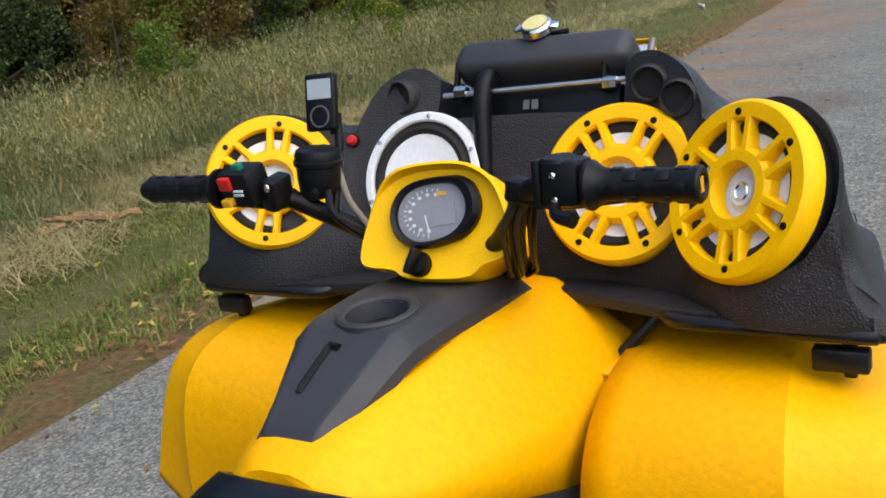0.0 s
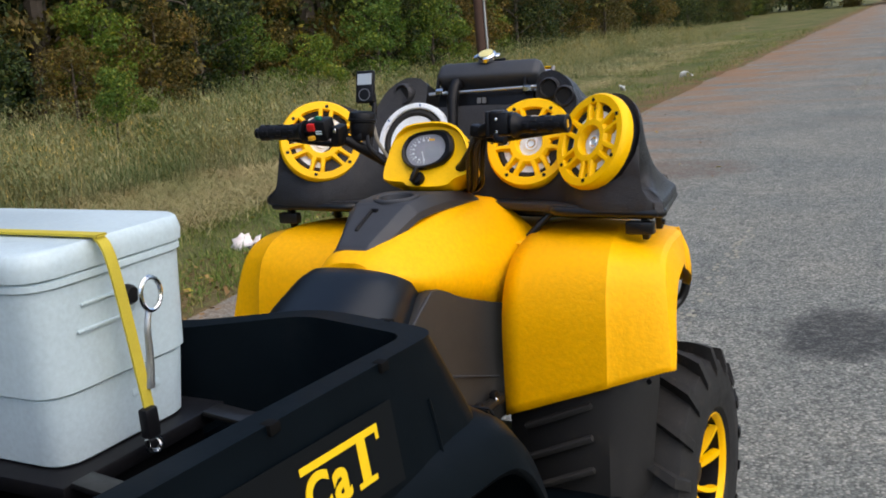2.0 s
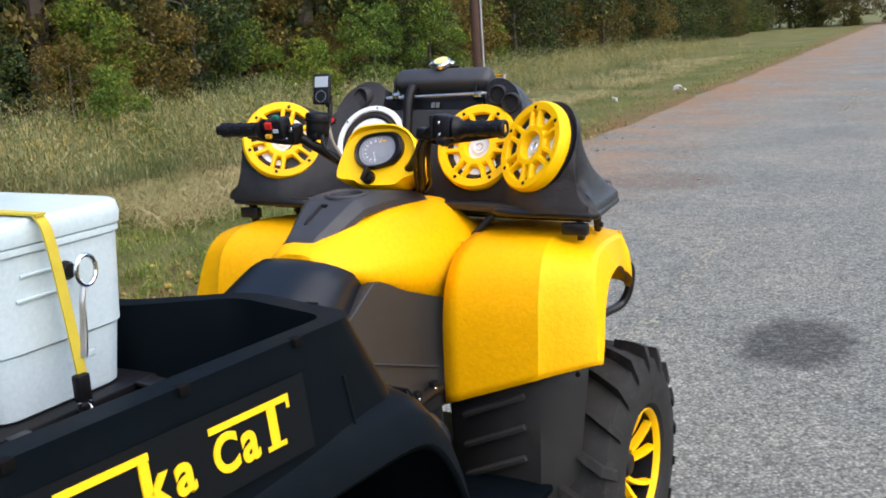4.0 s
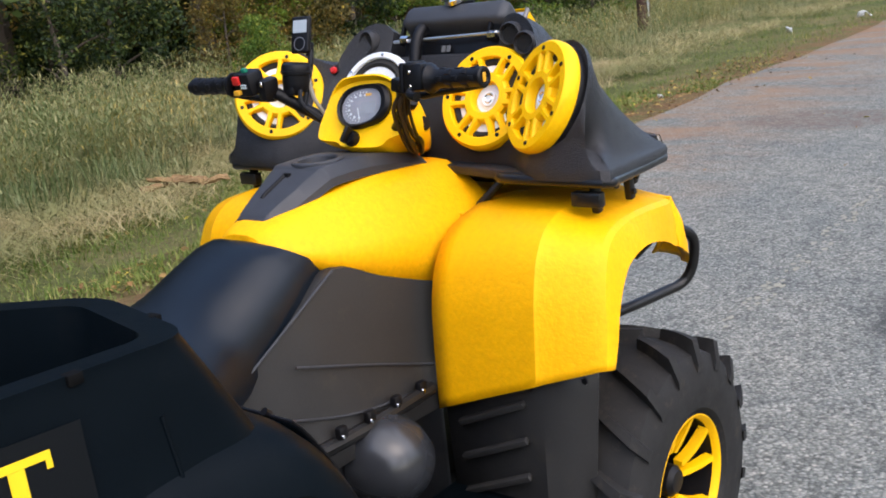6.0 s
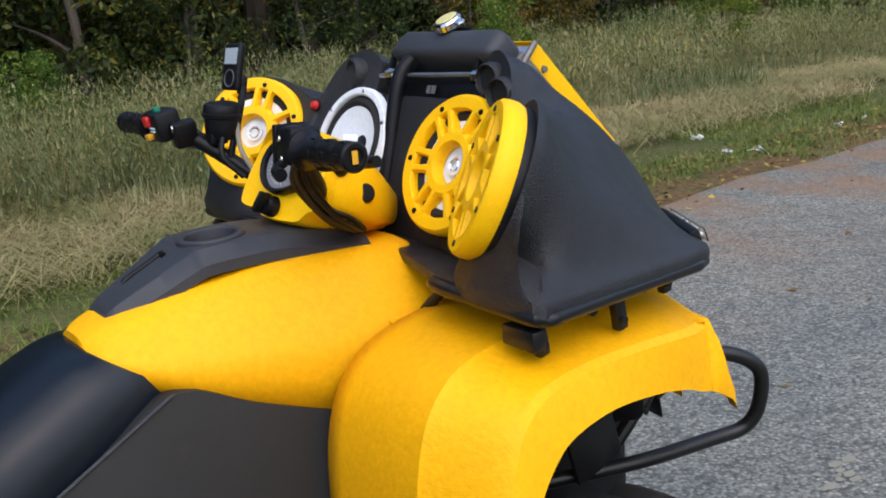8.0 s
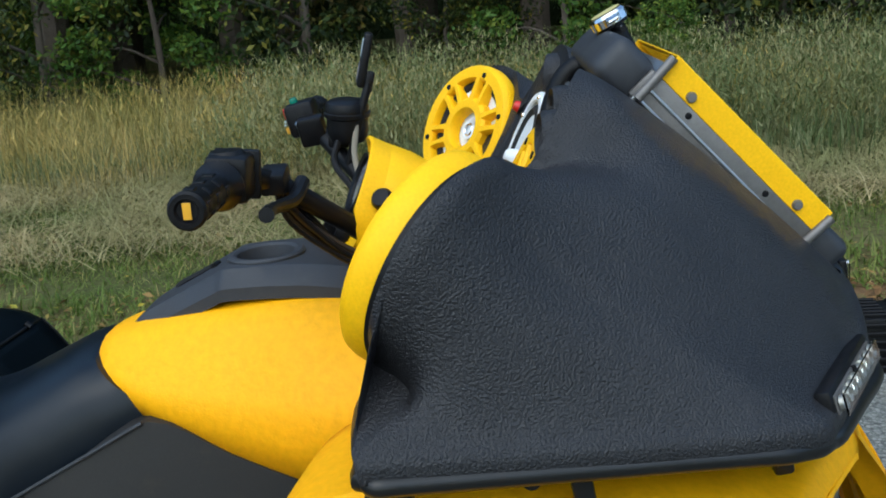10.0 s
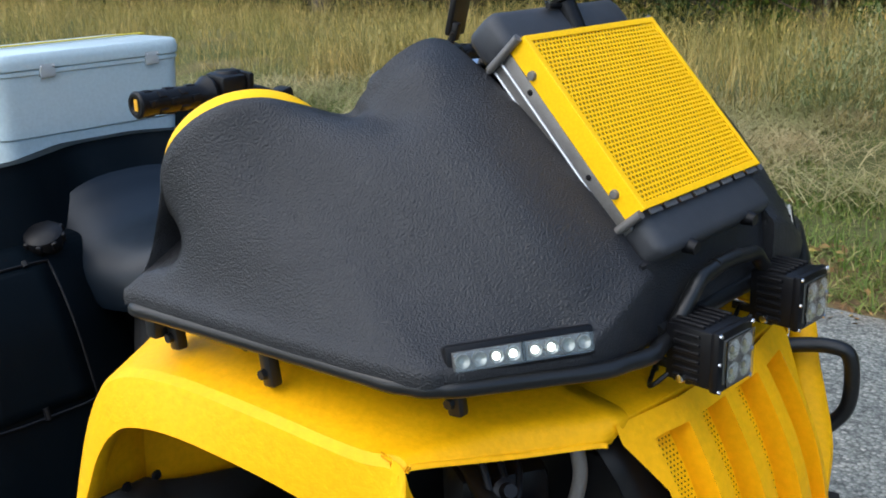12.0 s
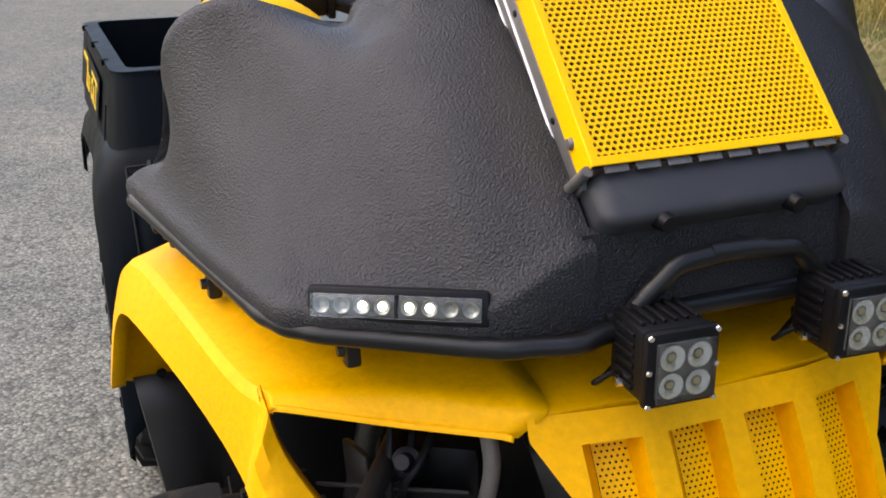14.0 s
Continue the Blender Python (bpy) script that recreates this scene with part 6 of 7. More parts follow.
both(lambda s: part("base_board", prism([(s * q[0], q[1]) for q in ((0.02, 0.26), (0.30, 0.17), (0.522, 0.153), (0.445, 0.550), (0.37, 0.605), (0.20, 0.672), (0.02, 0.674))], 0.018, TILT @ pose(0, 0, PB - 0.006), 0.004), LINER, pod))


def ports(s):
    for x, y, z, r in (((0.214, 0.346, 1.248, 0.021), (0.258, 0.330, 1.229, 0.021)) if s > 0 else ((0.226, 0.352, 1.248, 0.023),)):
        m = facing((s * x, y, z), (0.10 * s, -0.95, 0.12))
        p = part("bass_port", lathe([(r * 0.92, -0.07), (r * 0.94, -0.004), (r * 1.05, 0.0), (r * 1.20, -0.004), (r * 1.26, -0.014), (r * 1.20, -0.034)], m, 24), LINER, pod, "open black bass port")
        # black disc just inside the mouth stands for the shade down the port
        part("port_shade", lathe([(0.0, 0.0008), (r * 0.90, 0.0008)], m @ pose(0, 0, -0.010), 18), plain("port_dark", (0.002, 0.002, 0.002), 0.9), p)


both(ports)


def speaker(m, r, white=False):
    """A cone speaker at the pose m, with a spoked yellow grille or a plain white frame."""
    k = r / 0.11
    fr = part("speaker", lathe([(r * 0.82, 0.002), (r * 0.98, 0.003), (r * 1.0, 0.004), (r * 1.02, -0.030)], m, 48), BLACK, pod, "white-coned speaker")
    part("surround", lathe([(r * 0.65, 0.006), (r * 0.68, 0.010), (r * 0.74, 0.013), (r * 0.80, 0.010), (r * 0.84, 0.006), (r * 0.89, 0.004)], m, 48), RUBBER, fr, "black rubber surround")
    part("cone", lathe([(0.0, 0.001), (r * 0.16, 0.001), (r * 0.38, 0.0035), (r * 0.67, 0.008)], m, 44), CONE, fr, "white cone")
    if white:
        part("frame_ring", lathe([(r * 0.855, 0.0), (r * 0.86, 0.010), (r * 0.885, 0.013), (r * 0.98, 0.013), (r * 1.01, 0.009), (r * 1.02, 0.0)], m, 52), CONE, fr, "white speaker frame")
        for j in range(6):
            a = 2 * math.pi * (j + 0.4) / 6
            part("screw", lathe([(0.0, 0.003), (0.0032, 0.002), (0.004, 0)], m @ pose(r * 0.935 * math.cos(a), r * 0.935 * math.sin(a), 0.013), 8), CHROME, fr)
        part("bullet", lathe([(0.0, 0.030), (0.007, 0.029), (0.011, 0.022), (0.014, 0.008), (0.016, 0.002)], m, 20), CONE, fr, "white centre bullet")
        part("dust_cap", lathe([(0.0, 0.0045), (0.018, 0.0040), (0.022, 0.0025)], m @ pose(0.026, -0.006, 0), 22), BLACK, fr)
        return fr
    ring_ = part("grille", lathe([(r * 0.80, 0.004), (r * 0.80, 0.021), (r * 0.82, 0.0245), (r * 0.98, 0.025), (r * 1.022, 0.020), (r * 1.035, 0.013), (r * 1.035, 0.001), (r * 1.01, -0.006)], m, 64), YELLOW_FLAT, fr, "yellow spoked speaker grille")
    part("hub_ring", lathe([(r * 0.29, 0.004), (r * 0.295, 0.018), (r * 0.33, 0.0245), (r * 0.45, 0.0245), (r * 0.50, 0.019), (r * 0.51, 0.006)], m, 40), YELLOW_FLAT, ring_)
    part("tweeter", lathe([(0.0, 0.004), (0.010, 0.005), (0.013, 0.010), (0.016, 0.010), (0.017, 0.004), (r * 0.28, 0.000)], m, 28), CONE, fr, "white centre tweeter")
    part("tweeter_ring", lathe([(0.008, 0.010), (0.0095, 0.0115), (0.011, 0.010)], m, 20), CHROME, fr)
    for j in range(6):
        a = 2 * math.pi * j / 6 + radians(30)
        for off in (-0.105, 0.105):
            rows = []
            for t in np.linspace(0, 1, 6):
                rad = r * (0.43 + t * 0.45)
                # paired spokes stay parallel, and meet in a rounded root at the hub
                lat = r * (0.105 + 0.040 * t) * (1 if off > 0 else -1)
                w = r * (0.078 - 0.020 * min(1, t * 3) + 0.020 * max(0, t * 3 - 2))
                c, s_ = math.cos(a), math.sin(a)
                rr = []
                for q, h in ((-w, 0.006), (-w * 0.9, 0.0205), (-w * 0.55, 0.0242), (w * 0.55, 0.0242), (w * 0.9, 0.0205), (w, 0.006)):
                    rr.append(m @ Vector((rad * c - (lat + q) * s_, rad * s_ + (lat + q) * c, h)))
                rows.append(rr)
            bm = bmesh.new()
            vs = grid_into(bm, rows)
            part("spoke", bm, YELLOW_FLAT, ring_)
        # pad and screw hole between each pair at the rim
        part("pad", block((r * 0.10, r * 0.24, 0.014), m @ pose(r * 0.84 * math.cos(a), r * 0.84 * math.sin(a), 0.016, 0, 0, math.degrees(a)), 0.003), YELLOW_FLAT, ring_)
        part("screw_hole", lathe([(0.0, 0.0035), (0.0042, 0.003), (0.005, 0.0)], m @ pose(r * 0.88 * math.cos(a), r * 0.88 * math.sin(a), 0.0235), 10), BLACK, ring_)
    return fr


speaker(facing(C4 - N4 * 0.004, N4) @ pose(0, 0, 0, 0, 0, 12), 0.106)
speaker(facing(C3 + N3 * 0.010, N3) @ pose(0, 0, 0, 0, 0, 30), 0.107)
speaker(facing(C1 - N1 * 0.004, N1) @ pose(0, 0, 0, 0, 0, -15), 0.105)
speaker(facing((-0.151, 0.334, 1.126), (0.06, -0.90, 0.40)) @ pose(0, 0, 0.008), 0.100, True)
bt = part("marker_button", lathe([(0.0, 0.012), (0.006, 0.011), (0.0085, 0.006), (0.009, 0.0)], facing((-0.277, 0.330, 1.190), (0.1, -0.9, 0.42)), 18), RED, pod, "red push button")
part("button_ring", lathe([(0.008, 0.003), (0.011, 0.003), (0.012, 0.0)], facing((-0.277, 0.330, 1.190), (0.1, -0.9, 0.42)), 18), BLACK, bt)


def light_bar(s):
    a, b_ = Vector((0.413, 0.577, 0.982)), Vector((0.278, 0.6545, 0.976))
    d = (b_ - a).normalized()
    nrm = Vector((-d.y, d.x, 0)) * -1
    if nrm.y < 0:
        nrm = -nrm
    nrm = (nrm + Vector((0, 0, 0.30))).normalized()
    m = facing(a.lerp(b_, 0.5) + nrm * 0.006 + Vector((0, 0, 0.004)), nrm)
    if s < 0:
        m = Matrix.Translation((0.022, -0.006, 0)) @ Matrix.Diagonal((-1, 1, 1, 1)) @ m @ Matrix.Diagonal((-1, 1, 1, 1))
    L = (b_ - a).length
    f = part("light_bar", block((L + 0.014, 0.034, 0.016), m @ pose(0, 0, -0.007), 0.004), BLACK, pod, "recessed clear light bar with its middle LEDs lit")
    part("bar_face", block((L, 0.020, 0.003), m @ pose(0, 0, 0.0015), 0.001), plain("bar_grey", (0.10, 0.095, 0.09), 0.3), f)
    for k in range(8):
        x = (k - 3.5) * L / 8.3 + (0.003 if k > 3 else -0.003)
        part("led", lathe([(0.0, 0.0015), (0.003, 0.002), (0.0065, 0.0055), (0.0075, 0.006), (0.008, 0.002)], m @ pose(x, 0, 0.002), 14), LED_DIM, f)
        if k in (2, 3, 4, 5):
            part("led_chip", lathe([(0.0, 0.0042), (0.0040, 0.0036), (0.0055, 0.0020)], m @ pose(x, 0, 0.002), 12), LED_ON, f, "lit white LED chip")
    part("divider", block((0.004, 0.022, 0.006), m @ pose(0, 0, 0.004), 0.001), BLACK, f)
    part("bar_lens", block((L + 0.002, 0.0215, 0.002), m @ pose(0, 0, 0.0105), 0.0006, 1), GLASS, f).visible_shadow = False


both(light_bar)

# ---- relocated radiator ----
RC = 0.025
A = Vector((RC, 0.489, 1.290))
Bq = Vector((RC, 0.657, 1.105))
rn = Vector((0, (A - Bq).z, -(A - Bq).y)).normalized()
RL = (A - Bq).length
RM = facing(A.lerp(Bq, 0.5), rn, (A - Bq))
rad = thing("radiator", RM @ Vector((0, -RL / 2, -0.06)), "black and aluminium radiator with a perforated yellow guard on the pod", "radiator")
part("core", block((0.270, RL, 0.030), RM @ pose(0, 0, -0.048), 0.003), FIN, rad, "dark finned core")
for k in range(26):
    part("fin", block((0.264, 0.0022, 0.004), RM @ pose(0, -RL / 2 + (k + 0.5) * RL / 26, -0.0325), 0, 1), FIN, rad)
for s in (1, -1):
    st = part("side_rail", block((0.012, RL + 0.02, 0.036), RM @ pose(s * 0.140, 0, -0.046), 0.002), DULL, rad, "bare aluminium side rail")
    for d in (-0.046, -0.061):
        part("side_edge", tube([RM @ Vector((s * 0.1465, -RL / 2, d)), RM @ Vector((s * 0.1465, RL / 2, d))], 0.0021, 10, 0), ALUMINIUM, st)
    for v in (0.28, -0.22):
        part("rail_screw", lathe([(0.0, 0.002), (0.003, 0.0015), (0.004, 0.0)], RM @ pose(s * 0.1462, v * RL, -0.036, 0, s * 90), 10), BLACK, st)
# black tanks; the lighter console colour stands for the sheen on them
for sgn, off, hh, dd, sq in ((1, 0.031, 0.030, 0.028, 0.45), (-1, 0.026, 0.029, 0.026, 0.36)):
    c = RM @ pose(0, sgn * (RL / 2 + off), -0.050 if sgn > 0 else -0.036)
    bm = bmesh.new()
    rows = []
    for x, k in ((-0.142, 0.55), (-0.137, 0.85), (-0.124, 1.0), (-0.05, 1.0), (0.05, 1.0), (0.124, 1.0), (0.137, 0.85), (0.142, 0.55)):
        rows.append([c @ Vector((x, hh * k * math.copysign(abs(math.cos(a)) ** sq, math.cos(a)), dd * k * math.copysign(abs(math.sin(a)) ** sq, math.sin(a)))) for a in (2 * math.pi * j / 24 for j in range(24))])
    vs = grid_into(bm, rows, close_v=True)
    bm.faces.new(vs[0])
    bm.faces.new(vs[-1])
    t = part("header_tank" if sgn > 0 else "lower_tank", bm, CONSOLE, rad, "rounded black plastic tank", 50)
    if sgn > 0:
        part("tank_seam", block((0.296, 0.006, 0.070), RM @ pose(0, RL / 2 + 0.002, -0.048), 0.002), ALUMINIUM, t)
    else:
        for x in (-0.08, 0.07):
            part("drain_nub", lathe([(0.0, 0.016), (0.008, 0.015), (0.011, 0.0)], c @ pose(x, -0.026, 0.014, 50), 14), BLACK, t)
# filler neck and cap
cm = facing((0.016, 0.434, 1.328), (0.02, -0.45, 0.89))
nk = part("filler_neck", lathe([(0.014, -0.05), (0.014, -0.012), (0.021, -0.010), (0.021, -0.006), (0.012, -0.004)], cm, 24), BLACK, rad)
pc = part("pressure_cap", lathe([(0.0, 0.009), (0.021, 0.008), (0.024, 0.004), (0.024, -0.006), (0.020, -0.007)], cm, 28), CHROME, rad, "silver pressure cap")
for s in (1, -1):
    part("cap_ear", block((0.018, 0.016, 0.006), cm @ pose(s * 0.027, 0, 0.001, 0, s * 12, 0), 0.003), CHROME, pc)
part("cap_sticker", lathe([(0.0, 0.0102), (0.019, 0.0092)], cm, 28), CAP_FACE, pc, "pale yellow cap sticker")
part("overflow_nipple", tube([cm @ Vector((0.014, 0, -0.014)), cm @ Vector((0.046, 0.004, -0.014))], 0.004, 8, 0), BLACK, rad)
# mounting bar with clamps across the back
mb = part("mounting_bar", tube([(-0.130, 0.384, 1.243), (0.175, 0.392, 1.250)], 0.0042, 12, 0), ALUMINIUM, rad, "polished mounting bar")
for x in (-0.112, 0.132):
    part("bar_nut", lathe([(0.0, 0.010), (0.009, 0.010), (0.010, 0.0), (0.010, -0.010), (0.0, -0.010)], pose(x + 0.012, 0.388, 1.246, 0, 90), 6), CHROME, mb)
    part("bar_clamp", block((0.007, 0.012, 0.060), pose(x, 0.400, 1.262, -25), 0.002), BLACK, mb)
part("core_backing", block((0.262, 0.006, 0.060), pose(0.02, 0.398, 1.216, -20), 0.002), BLACK, rad)
bm = block((0.010, 0.002, 0.014), pose(0.008, 0.388, 1.222, -20), 0, 1)
block((0.010, 0.002, 0.014), pose(0.022, 0.388, 1.222, -20), 0, 1, bm)
part("faded_mark", bm, plain("faded_grey", (0.12, 0.12, 0.12), 0.6), rad)
# hose
hz = part("radiator_hose", tube([(-0.046, 0.458, 1.262), (-0.052, 0.425, 1.270), (-0.056, 0.392, 1.262), (-0.056, 0.368, 1.225), (-0.050, 0.340, 1.130), (-0.042, 0.305, 1.020), (-0.036, 0.285, 0.94)], 0.0142, 18, 6), BLACK, rad, "black rubber radiator hose")
part("hose_clamp", tube([Vector((-0.0525, 0.419, 1.2705)), Vector((-0.0485, 0.441, 1.2665))], 0.0162, 20, 0), CHROME, hz, "worm-drive hose clamp")
part("clamp_screw", block((0.010, 0.018, 0.010), pose(-0.052, 0.428, 1.287, 20), 0.002), CHROME, hz)
# guard: face, folded edges, bolts
gw = 0.1445
gd = part("guard", perforated(bmesh.new(), lambda u, v, d: RM @ Vector((-gw + 0.006 + (2 * gw - 0.012) * u / 37, -RL / 2 + 0.006 + (RL - 0.012) * v / 38, -d)), 37, 38, 0.345, True, 0.0016, 16), YELLOW_FLAT, rad, "perforated yellow guard", 0)
for s in (1, -1):
    part("guard_side", block((0.0022, RL + 0.001, 0.029), RM @ pose(s * gw, 0, -0.0135), 0.0006, 1), YELLOW_FLAT, gd)
    part("guard_edge", block((0.009, RL, 0.002), RM @ pose(s * (gw - 0.004), 0, 0.0004), 0.0006, 1), YELLOW_FLAT, gd)
    part("guard_edge", block((2 * gw, 0.009, 0.002), RM @ pose(0, s * (RL / 2 - 0.004), 0.0006), 0.0006, 1), YELLOW_FLAT, gd)
    for v in (0.33, -0.36):
        part("guard_bolt", lathe([(0.0, 0.005), (0.005, 0.0045), (0.0065, 0.0)], RM @ pose(s * (gw + 0.001), v * RL, -0.020, 0, s * 90), 12), DULL, gd)
    for v in (0.5, -0.5):
        part("corner_tube", tube([RM @ Vector((s * (gw + 0.008), v * RL * 1.0, -0.062)), RM @ Vector((s * (gw + 0.004), v * RL * 1.02, -0.004))], 0.0055, 12, 0), DULL, rad, "grey corner spacer tube")
for k in range(8):
    part("guard_tab", block((0.026, 0.008, 0.002), RM @ pose(-gw + 0.026 + k * 0.0345, -RL / 2 - 0.003, -0.004), 0.0004, 1), DULL, gd, "bare grey metal tab")

# ---- cube work lights on the rack ----


def work_light(loc, rot):
    t = thing("work_light", loc, "black finned LED work light bolted to the front rack", "work light", "LED work lights")
    m = Matrix.Translation(loc) @ pose(0, 0, 0, 0, 0, rot)
    w = 0.070
    body = part("body", block((w, 0.062, w), m @ pose(0, -0.006, 0.038), 0.004), BLACK, t, "finned black housing")
    for k in range(6):
        part("fin", block((w + 0.006, 0.034, 0.005), m @ pose(0, -0.008, 0.012 + k * 0.0105), 0.001, 1), BLACK, body)
        part("fin", block((0.005, 0.044, 0.010), m @ pose(-0.028 + k * 0.0112, -0.012, 0.072), 0.001, 1), BLACK, body)
    f = part("bezel", block((w + 0.004, 0.012, w + 0.004), m @ pose(0, 0.028, 0.038), 0.004), BLACK, t, "black square bezel")
    part("reflector", block((w - 0.016, 0.004, w - 0.016), m @ pose(0, 0.0332, 0.038), 0.001, 1), plain("satin_reflector", (0.12, 0.12, 0.11), 0.25, 0.5), f)
    for i in (-1, 1):
        for j in (-1, 1):
            part("led", lathe([(0.0, -0.001), (0.004, 0.0), (0.011, 0.0034), (0.0125, 0.0034)], m @ pose(i * 0.0135, 0.0345, 0.038 + j * 0.0135, -90), 18), LED_LENS, f, "bright LED reflector cup")
            part("led_chip", lathe([(0.0, 0.0022), (0.0034, 0.0018), (0.0042, -0.001)], m @ pose(i * 0.0135, 0.0345, 0.038 + j * 0.0135, -90), 10), CHIP, f)
    part("lens", block((w - 0.012, 0.002, w - 0.012), m @ pose(0, 0.0394, 0.038), 0.0006, 1), GLASS, f).visible_shadow = False
    for i in (-1, 1):
        for j in (-1, 0, 1):
            part("bezel_screw", lathe([(0.0, 0.0025), (0.0025, 0.002), (0.003, 0.0)], m @ pose(i * 0.0335, 0.034, 0.038 + j * 0.0335, -90), 8), CHROME, f)
    br = part("bracket", block((0.05, 0.024, 0.006), m @ pose(0, -0.02, 0.000), 0.002), STEEL_BLACK, t)
    part("bracket_arm", block((0.006, 0.050, 0.012), m @ pose(0.0, -0.055, 0.004), 0.002), STEEL_BLACK, t)
    part("bolt", lathe([(0.0, 0.007), (0.005, 0.006), (0.006, 0.0)], m @ pose(0.036, -0.012, 0.010, 0, 90), 10), CHROME, t)
    part("wire", tube([m @ Vector((0.03, -0.03, 0.012)), m @ Vector((0.046, -0.045, -0.006)), m @ Vector((0.03, -0.06, -0.012)), m @ Vector((0.0, -0.07, 0.004)), m @ Vector((-0.02, -0.085, -0.02))], 0.003, 6), BLACK, t, "thin black cable")
    return t


work_light((0.126, 0.722, 0.901), -4)
work_light((-0.088, 0.722, 0.908), -4)

# ---- remote with a small screen on the handlebar ----
rm = facing((-0.147, 0.112, 1.288), (0.12, -0.93, 0.25))
rem = thing("media_remote", rm @ Vector((0, -0.04, 0)), "black handheld media remote with a lit screen clipped above the handlebar", "remote")
rb = part("case", block((0.046, 0.076, 0.012), rm, 0.004, 3), BLACK, rem, "black case")
part("screen", block((0.036, 0.026, 0.0012), rm @ pose(0, 0.017, 0.0062), 0.0004, 1), SCREEN, rem, "pale lit screen")
part("dial", lathe([(0.0125, 0.0), (0.0128, 0.0012), (0.0145, 0.0012), (0.0148, 0.0)], rm @ pose(0, -0.019, 0.006), 28), plain("dial_grey", (0.10, 0.10, 0.11), 0.3), rem)
part("clip_stem", tube([rm @ Vector((0.018, -0.03, -0.010)), rm @ Vector((0.020, -0.06, -0.008)), (-0.128, 0.098, 1.20), (-0.130, 0.078, 1.145)], 0.006, 10), BLACK, rem)
part("mount", block((0.014, 0.03, 0.012), rm @ pose(0.014, -0.028, -0.011), 0.003), BLACK, rem)
bm = tube([(-0.125, 0.095, 1.20), (-0.112, 0.090, 1.16), (-0.095, 0.100, 1.12), (-0.085, 0.120, 1.06)], 0.0042, 8)
part("cord", bm, plain("grey_cord", (0.22, 0.19, 0.14), 0.6), rem, "thin tan cord")

# ---- cool box on a platform in the cargo box ----
plat = thing("load_platform", (-0.05, -1.02, 0.808), "black board platform across the cargo box", "platform")
part("board", block((0.50, 0.29, 0.022), pose(-0.048, -1.022, 0.913), 0.004), BLACK, plat)
for x in (-0.26, 0.15):
    part("support", block((0.04, 0.26, 0.10), pose(x, -1.022, 0.853), 0.004), BLACK, plat)
for y_ in (-0.912, -1.142):
    part("arm", block((0.24, 0.035, 0.008), pose(0.325, y_, 0.912, 0, 6), 0.002), STEEL_BLACK, plat)
cool = thing("cool_box", (-0.044, -1.022, 0.924), "white lidded cool box strapped into the cargo box", "cool box")
CX, CY, CZ = -0.044, -1.022, 0.924


def slab(z0, z1, w0, w1, d0, d1, r, bulge=0.0):
    rows = []
    for z, w, d in ((z0, w0 - 0.01, d0 - 0.01), (z0 + 0.004, w0, d0), ((z0 + z1) / 2, (w0 + w1) / 2 + bulge, (d0 + d1) / 2 + bulge), (z1 - 0.004, w1, d1), (z1, w1 - 0.008, d1 - 0.008)):
        rows.append(round_loop([(CX + w / 2, CY + d / 2, z), (CX + w / 2, CY - d / 2, z), (CX - w / 2, CY - d / 2, z), (CX - w / 2, CY + d / 2, z)], r, 5))
    bm = bmesh.new()
    vs = grid_into(bm, rows, close_v=True)
    bm.faces.new(vs[0])
    bm.faces.new(vs[-1])
    return bm


part("lower_body", slab(CZ, CZ + 0.095, 0.429, 0.444, 0.225, 0.240, 0.04), WHITE, cool, "white lower body", 40)
body = part("upper_body", slab(CZ + 0.092, CZ + 0.235, 0.454, 0.466, 0.248, 0.262, 0.045), WHITE, cool, "white plastic body", 40)
lid = part("lid", slab(CZ + 0.238, CZ + 0.275, 0.478, 0.476, 0.274, 0.270, 0.05, 0.004), WHITE, cool, "white rounded lid", 40)
part("lid_rim", slab(CZ + 0.226, CZ + 0.241, 0.474, 0.474, 0.268, 0.268, 0.048), WHITE, lid, smooth=40)
for x in (-0.15, 0.11):
    h = part("hinge", block((0.036, 0.006, 0.030), pose(CX + x, CY + 0.135, CZ + 0.236), 0.002), plain("hinge_grey", (0.42, 0.44, 0.44), 0.4), lid, "pale grey hinge")
    for dx in (-0.014, 0.014):
        part("rivet", lathe([(0.0, 0.002), (0.002, 0.0015), (0.003, 0.0)], pose(CX + x + dx, CY + 0.139, CZ + 0.244, -90), 8), ALUMINIUM, h)
part("latch_recess", block((0.004, 0.09, 0.004), pose(CX + 0.2335, CY - 0.02, CZ + 0.20, 0, 0, 0), 0.001), WHITE, body)
part("latch_recess", block((0.004, 0.09, 0.004), pose(CX + 0.2325, CY - 0.03, CZ + 0.168), 0.001), WHITE, body)
eye = part("side_plug", lathe([(0.0, 0.012), (0.010, 0.011), (0.013, 0.006), (0.014, 0.0)], pose(CX + 0.233, CY + 0.010, CZ + 0.192, 0, 90), 18), BLACK, cool, "black plug on the end")
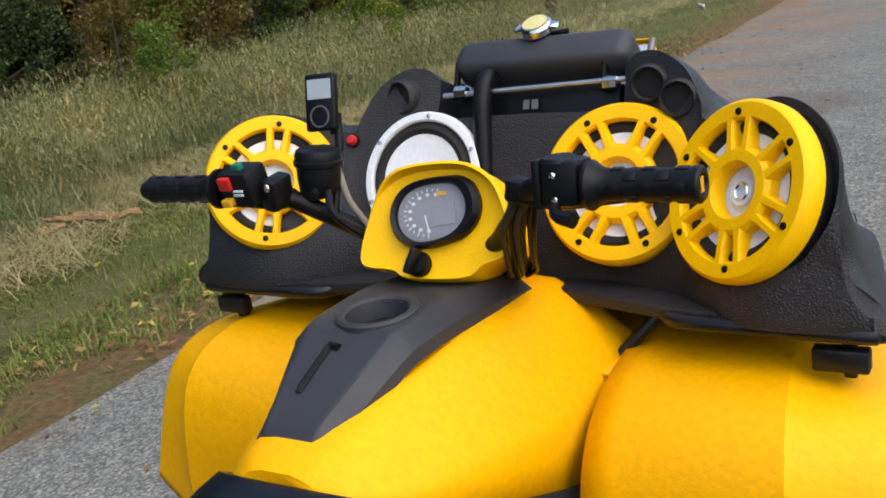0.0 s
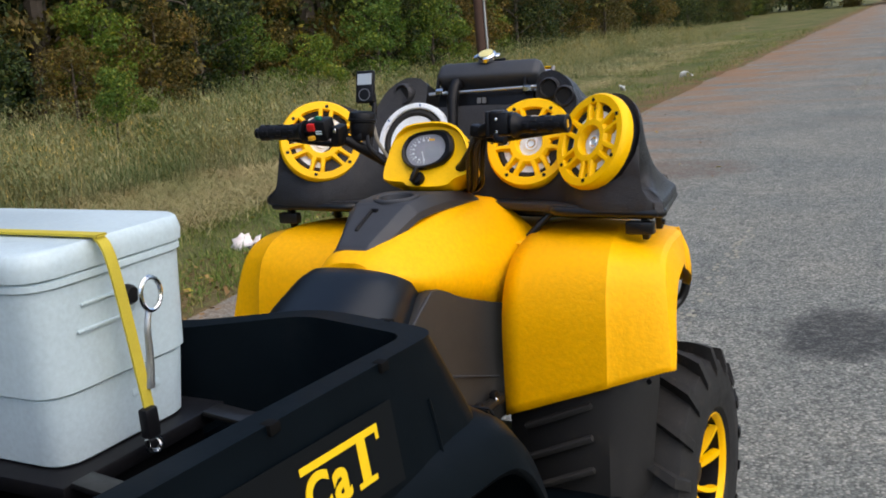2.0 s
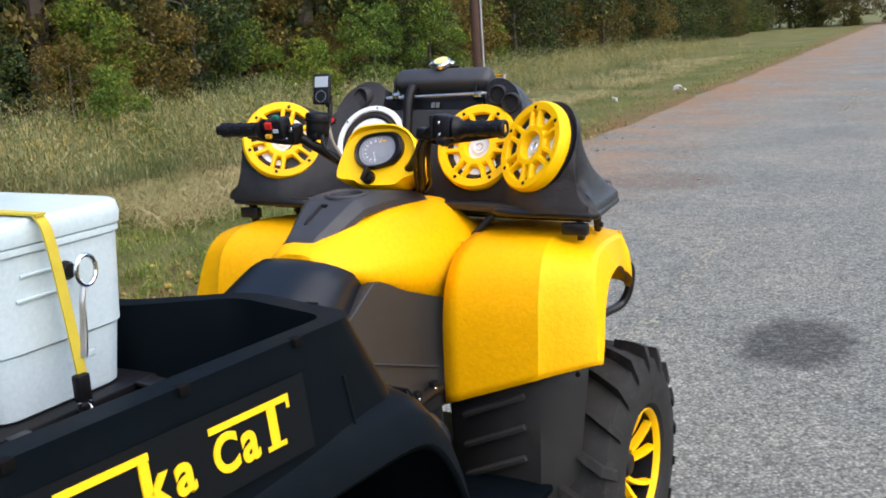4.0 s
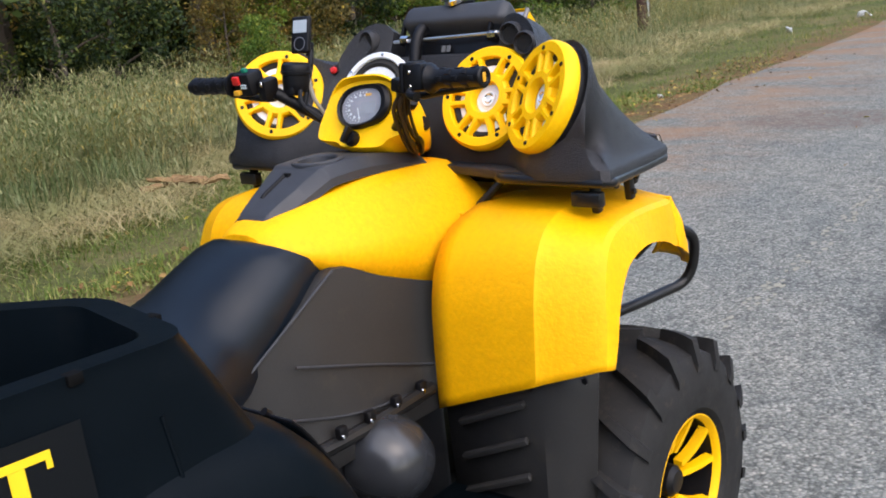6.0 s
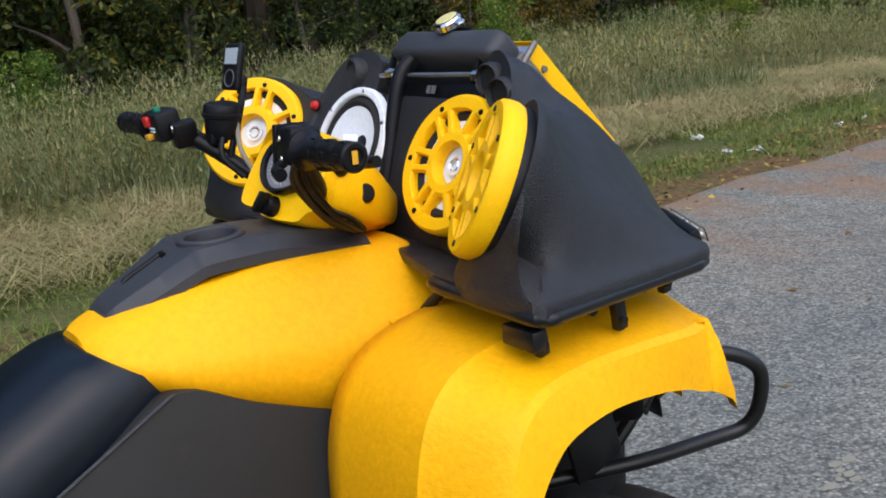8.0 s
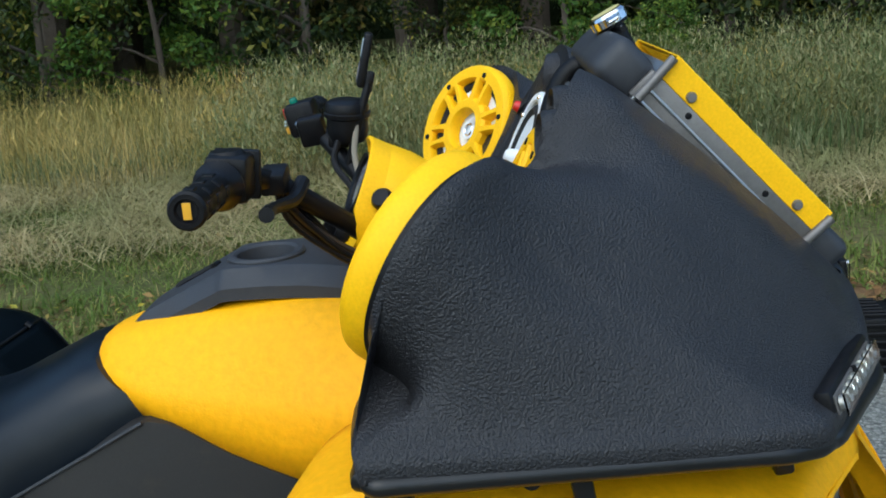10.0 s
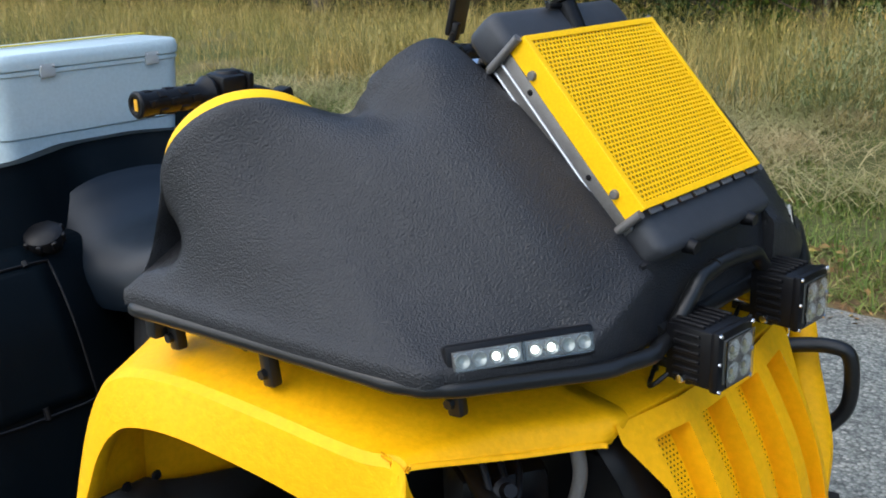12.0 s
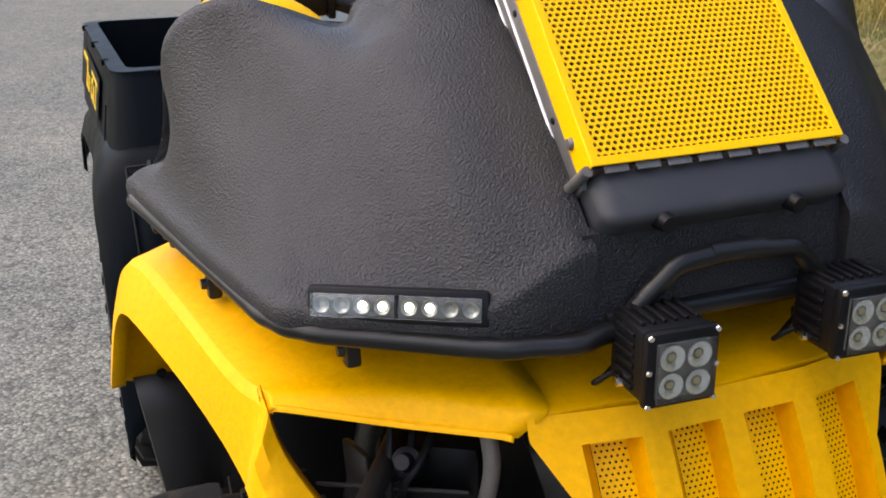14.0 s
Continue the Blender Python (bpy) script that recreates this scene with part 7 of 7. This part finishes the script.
part("drain_recess", block((0.004, 0.05, 0.012), pose(CX + 0.2185, CY + 0.03, CZ + 0.06), 0.002), WHITE, cool)
# strap with hook and shackle
strap = thing("ratchet_strap", (0.22, -1.04, 0.93), "yellow strap with steel hooks over the cool box", "strap")
sp = [(0.205, -1.070, 0.958), (0.205, -1.076, 1.02), (0.204, -1.086, 1.12), (0.200, -1.092, 1.180), (0.189, -1.094, 1.2005), (0.171, -1.094, 1.2035), (-0.08, -1.094, 1.2035), (-0.268, -1.092, 1.2035), (-0.294, -1.09, 1.1985), (-0.303, -1.09, 1.15), (-0.312, -1.09, 1.0), (-0.32, -1.09, 0.94)]
path = spline(sp, 5)
bm = bmesh.new()
rows = []
for i, p in enumerate(path):
    d = (path[min(i + 1, len(path) - 1)] - path[max(i - 1, 0)]).normalized()
    nrm = d.cross(Vector((0, 1, 0))).normalized()
    rows.append([p + Vector((0, a, 0)) + nrm * b_ for a, b_ in ((-0.008, -0.0016), (0.008, -0.0016), (0.008, 0.0016), (-0.008, 0.0016))])
grid_into(bm, rows, close_v=True)
part("webbing", bm, STRAP, strap, "worn yellow webbing", 30)
part("hook_sleeve", block((0.016, 0.022, 0.040), pose(0.207, -1.076, 0.958), 0.004), BLACK, strap, "black rubber sleeve")
part("snap_hook", tube([(0.207, -1.076, 0.942), (0.209, -1.068, 0.935), (0.210, -1.064, 0.925), (0.209, -1.072, 0.918), (0.207, -1.084, 0.924), (0.206, -1.084, 0.937)], 0.0036, 8), CHROME, strap, "steel hook")
ring_pts = [(0.211, -1.046 + 0.017 * math.cos(a), 1.118 + 0.021 * math.sin(a)) for a in np.linspace(0, 2 * math.pi, 13)[:-1]]
part("shackle", tube(ring_pts, 0.0034, 8, 3, False, None, True), CHROME, strap, "steel shackle")
part("hook_shank", tube([(0.208, -1.050, 1.10), (0.209, -1.058, 1.075), (0.208, -1.060, 1.04), (0.207, -1.066, 1.00)], [0.004, 0.004, 0.005, 0.006], 8), ALUMINIUM, strap)
for o in strap.children:
    o.data.transform(Matrix.Translation((0.014, 0.038, 0)))
